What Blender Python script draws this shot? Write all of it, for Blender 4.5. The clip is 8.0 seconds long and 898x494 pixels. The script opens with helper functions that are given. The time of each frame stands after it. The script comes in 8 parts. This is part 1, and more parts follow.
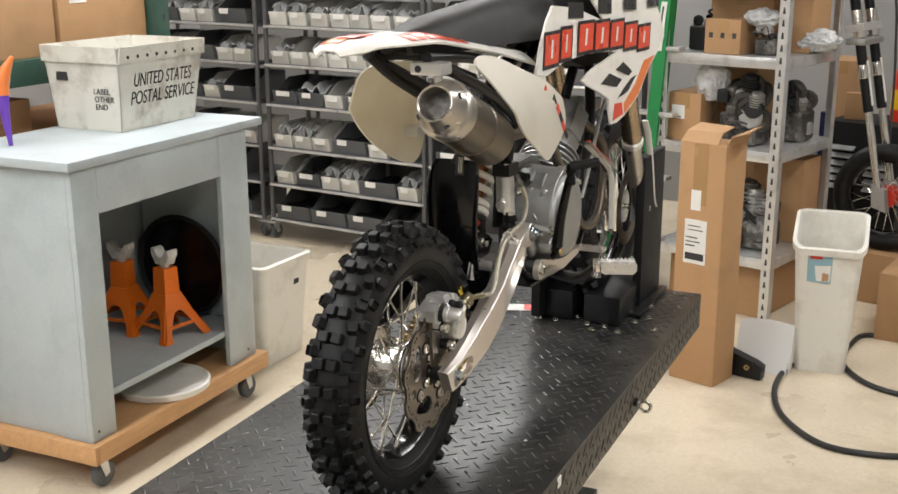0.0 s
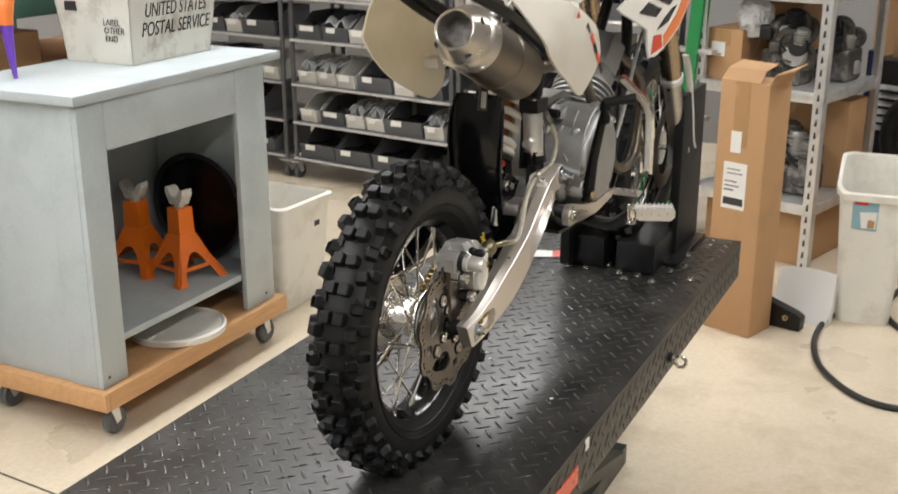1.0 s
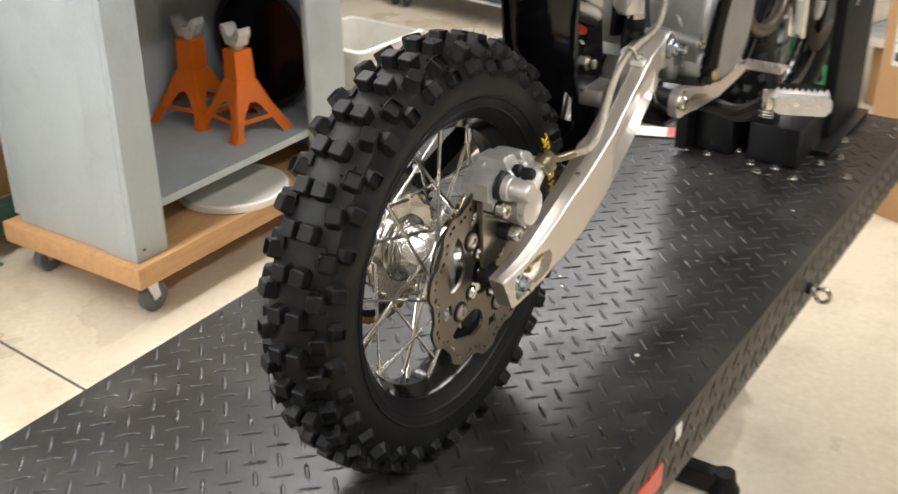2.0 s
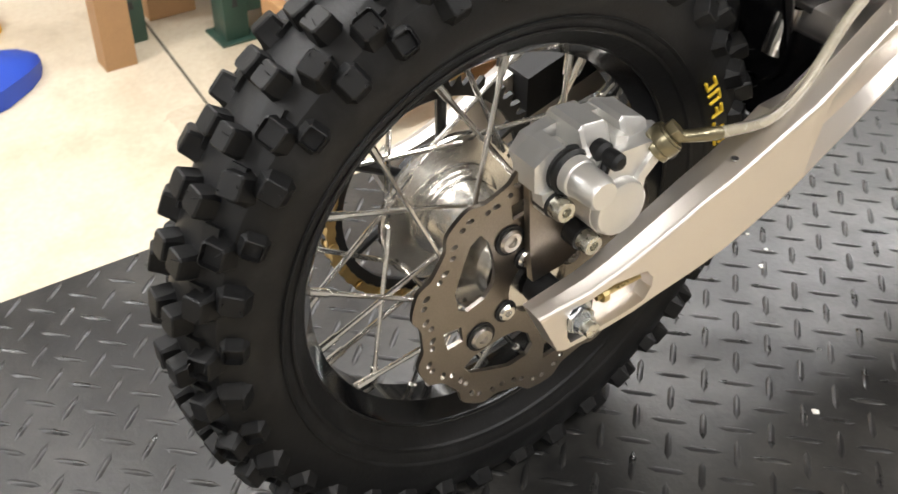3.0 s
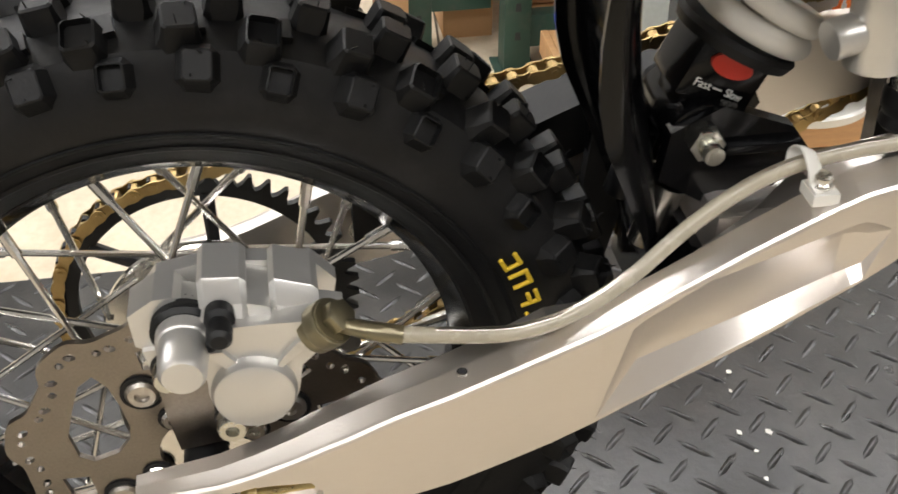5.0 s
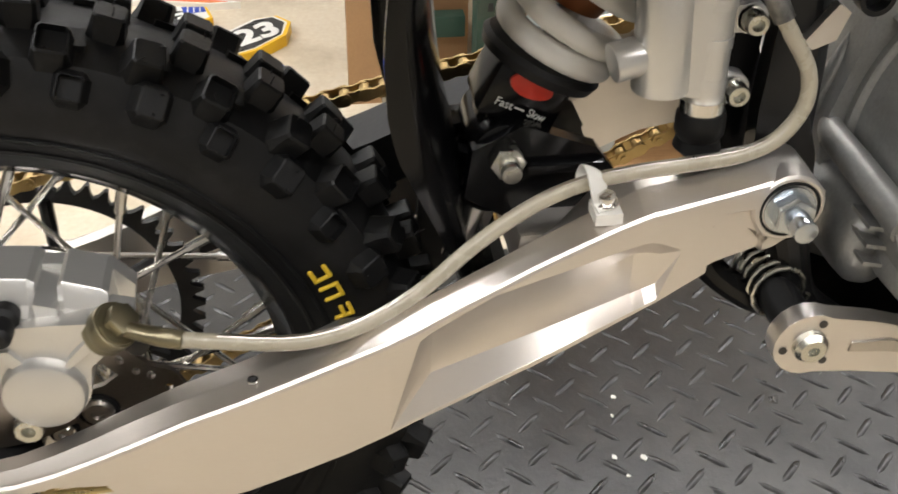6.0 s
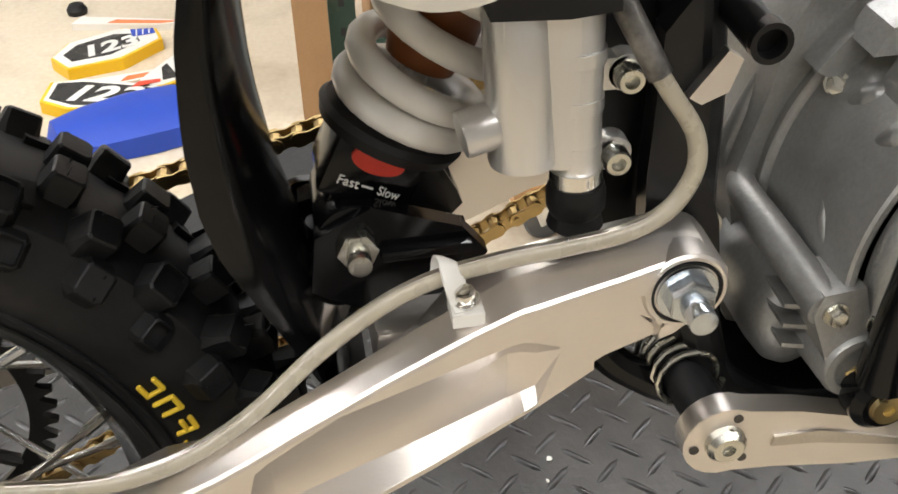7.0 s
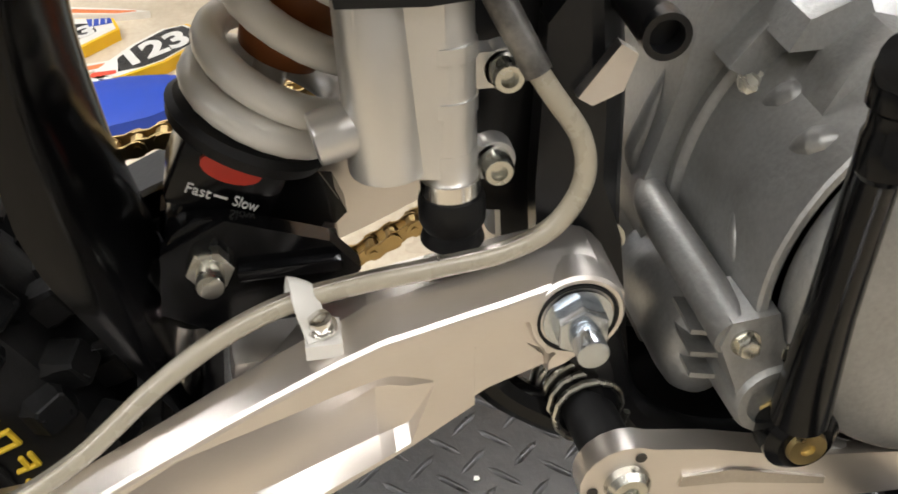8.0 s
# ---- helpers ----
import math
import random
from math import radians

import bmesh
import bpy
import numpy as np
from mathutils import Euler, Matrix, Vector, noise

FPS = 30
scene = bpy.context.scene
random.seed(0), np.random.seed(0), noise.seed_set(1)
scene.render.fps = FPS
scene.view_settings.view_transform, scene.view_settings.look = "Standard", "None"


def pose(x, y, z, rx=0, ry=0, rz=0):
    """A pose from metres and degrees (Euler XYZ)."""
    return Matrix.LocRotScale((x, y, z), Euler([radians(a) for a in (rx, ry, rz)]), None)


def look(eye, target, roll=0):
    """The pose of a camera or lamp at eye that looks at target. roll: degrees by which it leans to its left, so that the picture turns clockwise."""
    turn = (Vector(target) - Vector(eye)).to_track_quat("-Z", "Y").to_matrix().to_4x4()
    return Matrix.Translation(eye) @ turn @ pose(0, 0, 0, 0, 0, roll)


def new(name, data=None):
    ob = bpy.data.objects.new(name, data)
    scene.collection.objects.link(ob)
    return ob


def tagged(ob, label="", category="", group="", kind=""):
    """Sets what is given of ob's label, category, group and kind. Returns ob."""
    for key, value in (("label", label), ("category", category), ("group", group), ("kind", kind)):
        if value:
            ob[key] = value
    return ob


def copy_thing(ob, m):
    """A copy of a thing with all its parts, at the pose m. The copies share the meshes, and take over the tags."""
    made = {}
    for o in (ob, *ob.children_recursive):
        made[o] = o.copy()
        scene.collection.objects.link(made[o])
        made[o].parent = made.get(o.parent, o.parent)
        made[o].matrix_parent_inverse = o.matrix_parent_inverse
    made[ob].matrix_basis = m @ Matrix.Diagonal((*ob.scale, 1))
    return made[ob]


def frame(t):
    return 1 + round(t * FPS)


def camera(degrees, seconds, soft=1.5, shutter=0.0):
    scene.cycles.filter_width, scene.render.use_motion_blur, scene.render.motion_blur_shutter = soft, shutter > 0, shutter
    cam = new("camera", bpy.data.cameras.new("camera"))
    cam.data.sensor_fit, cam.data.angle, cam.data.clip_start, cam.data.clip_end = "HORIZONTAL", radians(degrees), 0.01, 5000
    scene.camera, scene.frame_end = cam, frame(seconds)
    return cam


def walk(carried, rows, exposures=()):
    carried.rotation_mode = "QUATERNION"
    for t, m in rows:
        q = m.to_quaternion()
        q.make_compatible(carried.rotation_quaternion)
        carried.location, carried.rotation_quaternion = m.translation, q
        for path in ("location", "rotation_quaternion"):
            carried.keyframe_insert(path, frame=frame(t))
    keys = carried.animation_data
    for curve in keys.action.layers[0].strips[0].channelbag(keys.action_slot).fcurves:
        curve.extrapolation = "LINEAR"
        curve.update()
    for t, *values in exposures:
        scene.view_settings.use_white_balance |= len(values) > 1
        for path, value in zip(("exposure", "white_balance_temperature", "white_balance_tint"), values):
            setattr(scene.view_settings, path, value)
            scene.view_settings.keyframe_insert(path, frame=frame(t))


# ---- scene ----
# ---- camera ----
cam = camera(43.5, 8.0, soft=1.6, shutter=0.25)
PATH = [
    (0, (0.901, -1.758, 1.673), (0.1, -0.001, 1.153), -0.1),
    (0.5, (0.9, -1.738, 1.665), (0.097, 0.014, 1.133), -0.1),
    (1, (0.844, -1.594, 1.629), (0.007, 0.113, 1.009), 0.0),
    (1.5, (0.715, -1.307, 1.582), (-0.173, 0.305, 0.799), -0.2),
    (1.9, (0.68, -1.088, 1.555), (-0.254, 0.439, 0.662), -0.1),
    (2, (0.68, -0.994, 1.542), (-0.31, 0.487, 0.632), -0.6),
    (2.2, (0.68, -0.855, 1.526), (-0.428, 0.512, 0.574), -0.0),
    (3.3, (0.51, -0.315, 1.452), (-0.797, 0.408, 0.123), -0.8),
    (3.5, (0.479, -0.259, 1.453), (-0.829, 0.362, 0.074), -1.1),
    (3.7, (0.474, -0.201, 1.455), (-0.847, 0.304, 0.04), -0.5),
    (4, (0.457, -0.121, 1.45), (-0.85, 0.255, -0.016), 0.8),
    (4.5, (0.488, 0.008, 1.436), (-0.924, 0.276, 0.044), 0.3),
    (4.7, (0.516, 0.035, 1.415), (-1.012, 0.307, 0.154), -0.4),
    (5.8, (0.602, 0.172, 1.414), (-1.022, 0.387, 0.267), 0.4),
    (6, (0.585, 0.191, 1.413), (-1.036, 0.418, 0.263), 0.8),
    (6.5, (0.535, 0.247, 1.417), (-1.065, 0.488, 0.242), 0.5),
    (7, (0.488, 0.281, 1.399), (-1.128, 0.517, 0.244), -2.0),
    (7.5, (0.448, 0.302, 1.382), (-1.158, 0.588, 0.226), -1.4),
    (8, (0.439, 0.34, 1.37), (-1.164, 0.606, 0.204), -1.2),
]
walk(cam, [(t, look(eye, target, roll)) for t, eye, target, roll in PATH],
     exposures=[(0.0, -0.09), (1.5, 0.0), (2.2, 0.18), (3.5, 0.34), (4.5, 0.11), (6.0, -0.07), (7.0, 0.01), (8.0, -0.07)])

# ---- light ----
world = bpy.data.worlds.new("World")
scene.world = world
world.use_nodes = True
world.node_tree.nodes["Background"].inputs[0].default_value = (0.0, 0.0, 0.0, 1)
world.node_tree.nodes["Background"].inputs[1].default_value = 0.0


def tube_light(x, y, z, lx, ly, watts):
    """One fluorescent ceiling fitting's light."""
    lamp = bpy.data.lights.new("ceiling_lamp", "AREA")
    lamp.shape, lamp.size, lamp.size_y, lamp.energy = "RECTANGLE", lx, ly, watts
    lamp.color = (0.94, 0.94, 0.955)
    ob = new("ceiling_lamp", lamp)
    ob.matrix_world = pose(x, y, z)
    return ob


LIGHTS = [(lx_, ly_) for lx_ in (-3.1, -1.5, 1.4) for ly_ in (-2.8, -0.9, 1.0, 2.9, 4.7)]
for lx_, ly_ in LIGHTS:
    tube_light(lx_, ly_, 2.93, 0.32, 1.5, {-3.1: 11, -1.5: 37, 1.4: 21.5}[lx_] * (1.6 if ly_ < -2 else 0.35 if ly_ > 4 and lx_ > 0 else 1.0))

# ---- materials ----


def material(name, col, rough=0.5, metal=0.0, var=0.12, scale=18.0, grain=0.0, bump=0.0, bump_scale=220.0, rvar=0.1,
             second=None, amount=0.0, stain_scale=3.0, per_object=0.0, coat=0.0, stretch=(1, 1, 1), alpha=1.0, trans=0.0, spec=0.5, thresh=(0.5, 0.68)):
    """A procedural surface: base colour with broad and fine variation, stains in a second colour, gloss variation and relief."""
    m = bpy.data.materials.new(name)
    m.use_nodes = True
    nt = m.node_tree
    b = nt.nodes["Principled BSDF"]
    L = nt.links.new
    tc = nt.nodes.new("ShaderNodeTexCoord")
    mp = nt.nodes.new("ShaderNodeMapping")
    mp.inputs["Scale"].default_value = stretch
    L(tc.outputs["Object"], mp.inputs["Vector"])
    n1 = nt.nodes.new("ShaderNodeTexNoise")
    n1.inputs["Scale"].default_value, n1.inputs["Detail"].default_value = scale, 5
    L(mp.outputs[0], n1.inputs["Vector"])
    n2 = nt.nodes.new("ShaderNodeTexNoise")
    n2.inputs["Scale"].default_value, n2.inputs["Detail"].default_value = bump_scale, 3
    L(mp.outputs[0], n2.inputs["Vector"])
    lo = [max(0, c * (1 - var)) for c in col]
    hi = [min(1, c * (1 + var)) for c in col]
    mix = nt.nodes.new("ShaderNodeMix")
    mix.data_type = "RGBA"
    mix.inputs["A"].default_value, mix.inputs["B"].default_value = (*lo, 1), (*hi, 1)
    L(n1.outputs[0], mix.inputs["Factor"])
    out = mix.outputs["Result"]
    if grain:
        g = nt.nodes.new("ShaderNodeMix")
        g.data_type, g.blend_type = "RGBA", "OVERLAY"
        g.inputs["Factor"].default_value = grain
        L(out, g.inputs["A"])
        L(n2.outputs[0], g.inputs["B"])
        out = g.outputs["Result"]
    if second:
        n3 = nt.nodes.new("ShaderNodeTexNoise")
        n3.inputs["Scale"].default_value, n3.inputs["Detail"].default_value, n3.inputs["Roughness"].default_value = stain_scale, 8, 0.65
        L(mp.outputs[0], n3.inputs["Vector"])
        r = nt.nodes.new("ShaderNodeMapRange")
        r.inputs["From Min"].default_value, r.inputs["From Max"].default_value = thresh
        r.inputs["To Max"].default_value = amount
        L(n3.outputs[0], r.inputs["Value"])
        s = nt.nodes.new("ShaderNodeMix")
        s.data_type = "RGBA"
        s.inputs["B"].default_value = (*second, 1)
        L(r.outputs[0], s.inputs["Factor"])
        L(out, s.inputs["A"])
        out = s.outputs["Result"]
    if per_object:
        oi = nt.nodes.new("ShaderNodeObjectInfo")
        r = nt.nodes.new("ShaderNodeMapRange")
        r.inputs["To Min"].default_value, r.inputs["To Max"].default_value = 1 - per_object, 1 + per_object
        L(oi.outputs["Random"], r.inputs["Value"])
        h = nt.nodes.new("ShaderNodeHueSaturation")
        L(r.outputs[0], h.inputs["Value"])
        L(out, h.inputs["Color"])
        out = h.outputs[0]
    L(out, b.inputs["Base Color"])
    rr = nt.nodes.new("ShaderNodeMapRange")
    rr.inputs["To Min"].default_value, rr.inputs["To Max"].default_value = max(0.02, rough - rvar), min(1, rough + rvar)
    L(n1.outputs[0], rr.inputs["Value"])
    L(rr.outputs[0], b.inputs["Roughness"])
    b.inputs["Metallic"].default_value = metal
    b.inputs["Specular IOR Level"].default_value = spec
    b.inputs["Coat Weight"].default_value = coat
    b.inputs["Coat Roughness"].default_value = 0.12
    b.inputs["Transmission Weight"].default_value = trans
    b.inputs["Alpha"].default_value = alpha
    if bump:
        bp = nt.nodes.new("ShaderNodeBump")
        bp.inputs["Strength"].default_value, bp.inputs["Distance"].default_value = bump, 0.002
        L(n2.outputs[0], bp.inputs["Height"])
        L(bp.outputs[0], b.inputs["Normal"])
    return m


def glowing(name, col, strength):
    m = bpy.data.materials.new(name)
    m.use_nodes = True
    b = m.node_tree.nodes["Principled BSDF"]
    b.inputs["Base Color"].default_value = (*col, 1)
    b.inputs["Emission Color"].default_value = (*col, 1)
    b.inputs["Emission Strength"].default_value = strength
    return m


M_CONCRETE = material("sealed_concrete", (0.67, 0.58, 0.44), 0.30, var=0.16, scale=1.6, grain=0.22, bump=0.05, bump_scale=60, rvar=0.12,
                      second=(0.37, 0.29, 0.18), amount=0.75, stain_scale=2.6, thresh=(0.48, 0.74))
M_JOINT = material("concrete_joint", (0.10, 0.085, 0.06), 0.8)
# Mostly unseen walls, greys set for bounced fill; north and south the darker pair.
M_WALL = material("bounce_wall", (0.38, 0.373, 0.36), 0.8, var=0.06, scale=2, bump=0.1, bump_scale=90)
M_WALLDIM = material("dim_bounce_wall", (0.28, 0.277, 0.27), 0.75, var=0.06, scale=2, bump=0.1, bump_scale=90)
# Unseen ceiling, greyed to cut the light it throws back.
M_CEIL = material("ceiling_paint", (0.45, 0.447, 0.44), 0.85, var=0.05, scale=2)
M_TUBE = glowing("fluorescent_tube", (1.0, 0.96, 0.90), 18.0)
M_PLATE = material("black_diamond_plate", (0.0125, 0.0122, 0.0117), 0.34, var=0.3, scale=9, grain=0.2, bump=0.16, bump_scale=160, rvar=0.14,
                   second=(0.085, 0.081, 0.073), amount=0.55, stain_scale=7, spec=0.5, thresh=(0.42, 0.68))
M_SKIRT = material("textured_dark_paint", (0.045, 0.040, 0.033), 0.42, var=0.35, scale=60, grain=0.3, bump=0.3, bump_scale=240, rvar=0.1, second=(0.09, 0.08, 0.065), amount=0.4, stain_scale=30)
M_LUG = material("worn_lug", (0.017, 0.0167, 0.0163), 0.30, var=0.5, scale=30, rvar=0.12, second=(0.08, 0.078, 0.072), amount=0.4, stain_scale=22, spec=0.4)
M_BLACKSTEEL = material("black_powder_coat", (0.0075, 0.0075, 0.008), 0.33, var=0.3, scale=14, bump=0.08, bump_scale=180, spec=0.38)
M_RUBBER = material("tyre_rubber", (0.0055, 0.0055, 0.0057), 0.47, var=0.35, scale=40, grain=0.2, bump=0.10, bump_scale=260, rvar=0.10,
                    second=(0.020, 0.0195, 0.019), amount=0.6, stain_scale=22, spec=0.30)
M_KNOB = material("tread_knob", (0.0048, 0.0048, 0.0050), 0.50, var=0.3, scale=60, grain=0.2, bump=0.12, bump_scale=300, rvar=0.12,
                  second=(0.019, 0.0187, 0.018), amount=0.55, stain_scale=24, per_object=0.15, spec=0.30)
M_RIM = material("gloss_black_rim", (0.004, 0.004, 0.0045), 0.13, var=0.3, scale=20, rvar=0.06, spec=0.4)
M_CHROME = material("polished_steel", (0.76, 0.74, 0.70), 0.20, metal=1.0, var=0.08, scale=40, rvar=0.08)
M_STEEL = material("brushed_steel", (0.50, 0.47, 0.43), 0.3, metal=1.0, var=0.14, scale=50, grain=0.1, bump=0.05, bump_scale=500, rvar=0.08)
M_DISC = material("brake_disc_steel", (0.27, 0.24, 0.21), 0.34, metal=1.0, var=0.12, scale=40, grain=0.15, bump=0.08, bump_scale=600, rvar=0.08)
M_ALU = material("satin_aluminium", (0.81, 0.765, 0.72), 0.40, metal=1.0, var=0.05, scale=14, grain=0.06, bump=0.04, bump_scale=700, rvar=0.06, stretch=(1, 0.2, 1))
M_CAST = material("cast_aluminium", (0.40, 0.402, 0.39), 0.47, metal=0.78, var=0.12, scale=30, grain=0.16, bump=0.16, bump_scale=380, rvar=0.10, second=(0.30, 0.29, 0.26), amount=0.5, stain_scale=20)
M_CALIPER = material("silver_painted_casting", (0.68, 0.67, 0.645), 0.30, metal=0.70, var=0.05, scale=40, bump=0.07, bump_scale=500, rvar=0.06)
M_ZINC = material("zinc_plated", (0.62, 0.61, 0.55), 0.26, metal=1.0, var=0.16, scale=60, rvar=0.1)
M_BLUEZINC = material("blue_zinc_plated", (0.56, 0.60, 0.64), 0.24, metal=1.0, var=0.16, scale=60, rvar=0.1)
M_GOLD = material("gold_chain", (0.50, 0.36, 0.16), 0.32, metal=1.0, var=0.25, scale=90, rvar=0.12)
M_BRASS = material("yellow_zinc", (0.60, 0.48, 0.24), 0.3, metal=1.0, var=0.15, scale=80)
M_GLOSSBLACK = material("gloss_black_plastic", (0.0035, 0.0035, 0.0038), 0.16, var=0.3, scale=12, rvar=0.06, bump=0.03, bump_scale=60, spec=0.25)
M_MATTBLACK = material("matt_black_plastic", (0.0075, 0.0075, 0.008), 0.55, var=0.25, scale=20, bump=0.1, bump_scale=260, spec=0.35)
M_WHITEPL = material("white_plastic", (0.81, 0.79, 0.735), 0.34, var=0.04, scale=8, rvar=0.06, second=(0.62, 0.58, 0.48), amount=0.35, stain_scale=9)
M_PANEL = material("thin_white_plastic", (0.81, 0.785, 0.70), 0.32, var=0.05, scale=8, rvar=0.06, second=(0.64, 0.59, 0.47), amount=0.45, stain_scale=7)
_nt = M_PANEL.node_tree
_tr, _mx = _nt.nodes.new("ShaderNodeBsdfTranslucent"), _nt.nodes.new("ShaderNodeMixShader")
_tr.inputs["Color"].default_value = (0.80, 0.72, 0.56, 1)
_mx.inputs["Fac"].default_value = 0.35
_nt.links.new(_nt.nodes["Principled BSDF"].outputs[0], _mx.inputs[1])
_nt.links.new(_tr.outputs[0], _mx.inputs[2])
_nt.links.new(_mx.outputs[0], _nt.nodes["Material Output"].inputs["Surface"])
M_SPRING = material("white_spring_paint", (0.74, 0.72, 0.67), 0.3, var=0.06, scale=40, rvar=0.06, coat=0.3)
M_HOSE = material("clear_brake_hose", (0.42, 0.38, 0.29), 0.28, var=0.12, scale=60, rvar=0.08, coat=0.5)
M_RED = material("red_plastic", (0.62, 0.035, 0.015), 0.35, var=0.1, scale=40)
M_REDGRAPH = material("red_graphic", (0.72, 0.07, 0.025), 0.3, var=0.06, scale=20, coat=0.3)
M_ORANGEGRAPH = material("orange_graphic", (0.82, 0.22, 0.05), 0.3, var=0.06, scale=20, coat=0.3)
M_BLACKGRAPH = material("black_graphic", (0.012, 0.012, 0.012), 0.28, var=0.1, scale=20, coat=0.3)
M_YELLOWTEXT = material("yellow_marking", (0.75, 0.50, 0.03), 0.6, var=0.15, scale=120)
M_WHITETEXT = material("white_marking", (0.75, 0.74, 0.70), 0.6, var=0.08, scale=120)
M_BROWN = material("amber_bump_stop", (0.24, 0.075, 0.02), 0.35, var=0.15, scale=30)
M_SEAT = material("black_seat_vinyl", (0.014, 0.0135, 0.0135), 0.6, var=0.2, scale=18, bump=0.25, bump_scale=420)
M_MUFF = material("dark_titanium", (0.150, 0.128, 0.100), 0.36, metal=0.9, var=0.15, scale=30, grain=0.15, rvar=0.08, stretch=(1, 0.2, 1))
M_BRONZE = material("bronze_anodised", (0.42, 0.33, 0.23), 0.26, metal=1.0, var=0.08, scale=40, rvar=0.06)
M_GREYPAINT = material("grey_blue_paint", (0.44, 0.495, 0.51), 0.40, var=0.10, scale=5, grain=0.10, bump=0.06, bump_scale=120,
                       second=(0.30, 0.33, 0.33), amount=0.35, stain_scale=6)
M_PLY = material("raw_plywood", (0.58, 0.33, 0.15), 0.6, var=0.22, scale=14, grain=0.2, bump=0.15, bump_scale=90, stretch=(6, 0.7, 6),
                 second=(0.40, 0.22, 0.10), amount=0.4, stain_scale=5)
M_CARD = material("cardboard", (0.42, 0.245, 0.118), 0.78, var=0.08, scale=5, grain=0.08, bump=0.05, bump_scale=150, per_object=0.12,
                  second=(0.31, 0.185, 0.095), amount=0.4, stain_scale=6)
M_TAPE = material("packing_tape", (0.40, 0.24, 0.11), 0.25, var=0.06, scale=10, coat=0.4)
M_PAPER = material("white_label", (0.76, 0.75, 0.71), 0.6, var=0.04, scale=20)
M_INK = material("black_ink", (0.03, 0.03, 0.032), 0.6, var=0.2, scale=60)
M_ORANGE = material("orange_enamel", (0.78, 0.17, 0.010), 0.45, var=0.1, scale=16, bump=0.05, bump_scale=160, second=(0.50, 0.10, 0.01), amount=0.4, stain_scale=16)
M_SADDLE = material("worn_pale_paint", (0.62, 0.60, 0.55), 0.5, var=0.15, scale=30, second=(0.30, 0.28, 0.25), amount=0.6, stain_scale=18)
M_TUB = material("corrugated_white_plastic", (0.66, 0.65, 0.58), 0.5, var=0.06, scale=6, bump=0.06, bump_scale=80,
                 second=(0.27, 0.20, 0.14), amount=0.85, stain_scale=7, thresh=(0.50, 0.74))
M_WHITEBIN = material("white_bin_plastic", (0.77, 0.755, 0.69), 0.45, var=0.06, scale=4, second=(0.50, 0.45, 0.35), amount=0.5, stain_scale=7)
M_GALV = material("galvanised_steel", (0.70, 0.70, 0.69), 0.32, metal=0.72, var=0.14, scale=22, grain=0.12, rvar=0.1, second=(0.28, 0.27, 0.26), amount=0.4, stain_scale=14)
M_DARKWIRE = material("grey_epoxy_shelf", (0.13, 0.13, 0.135), 0.4, metal=0.5, var=0.15, scale=20)
M_BINDARK = material("dark_grey_bin", (0.095, 0.10, 0.105), 0.5, var=0.12, scale=12, per_object=0.25)
M_BINLIGHT = material("light_grey_bin", (0.64, 0.63, 0.58), 0.5, var=0.08, scale=12, per_object=0.15)
M_GREEN = material("green_enamel", (0.02, 0.22, 0.065), 0.4, var=0.15, scale=10, second=(0.012, 0.10, 0.04), amount=0.4, stain_scale=10)
M_RACKGREEN = material("dark_green_rack", (0.03, 0.075, 0.055), 0.5, var=0.2, scale=14, second=(0.10, 0.10, 0.08), amount=0.4, stain_scale=20)
M_BLUE = material("blue_seat_cover", (0.015, 0.06, 0.42), 0.45, var=0.12, scale=30, bump=0.1, bump_scale=300)
M_NAVY = material("navy_paint", (0.012, 0.020, 0.085), 0.4, var=0.15, scale=14)
M_YELLOW = material("yellow_plastic", (0.85, 0.52, 0.01), 0.35, var=0.06, scale=14)
M_PURPLE = material("purple_plastic", (0.14, 0.05, 0.42), 0.35, var=0.1, scale=30)
M_DIRT = material("greasy_metal", (0.075, 0.071, 0.066), 0.42, metal=0.7, var=0.5, scale=26, grain=0.3, bump=0.4, bump_scale=90, rvar=0.15,
                  second=(0.36, 0.35, 0.33), amount=0.7, stain_scale=18)
M_BAG = material("white_plastic_sheet", (0.72, 0.72, 0.70), 0.35, var=0.04, scale=8, bump=0.2, bump_scale=24)
M_CLEARBAG = material("crumpled_clear_bag", (0.50, 0.51, 0.51), 0.2, var=0.45, scale=26, bump=0.6, bump_scale=60)
M_OLIVE = material("olive_zinc", (0.26, 0.23, 0.15), 0.34, metal=0.9, var=0.25, scale=60, rvar=0.1)
M_CABLE = material("black_rubber_cable", (0.016, 0.016, 0.016), 0.45, var=0.2, scale=30)
M_SKY = material("cool_blue_box", (0.25, 0.42, 0.48), 0.5, var=0.08, scale=10)

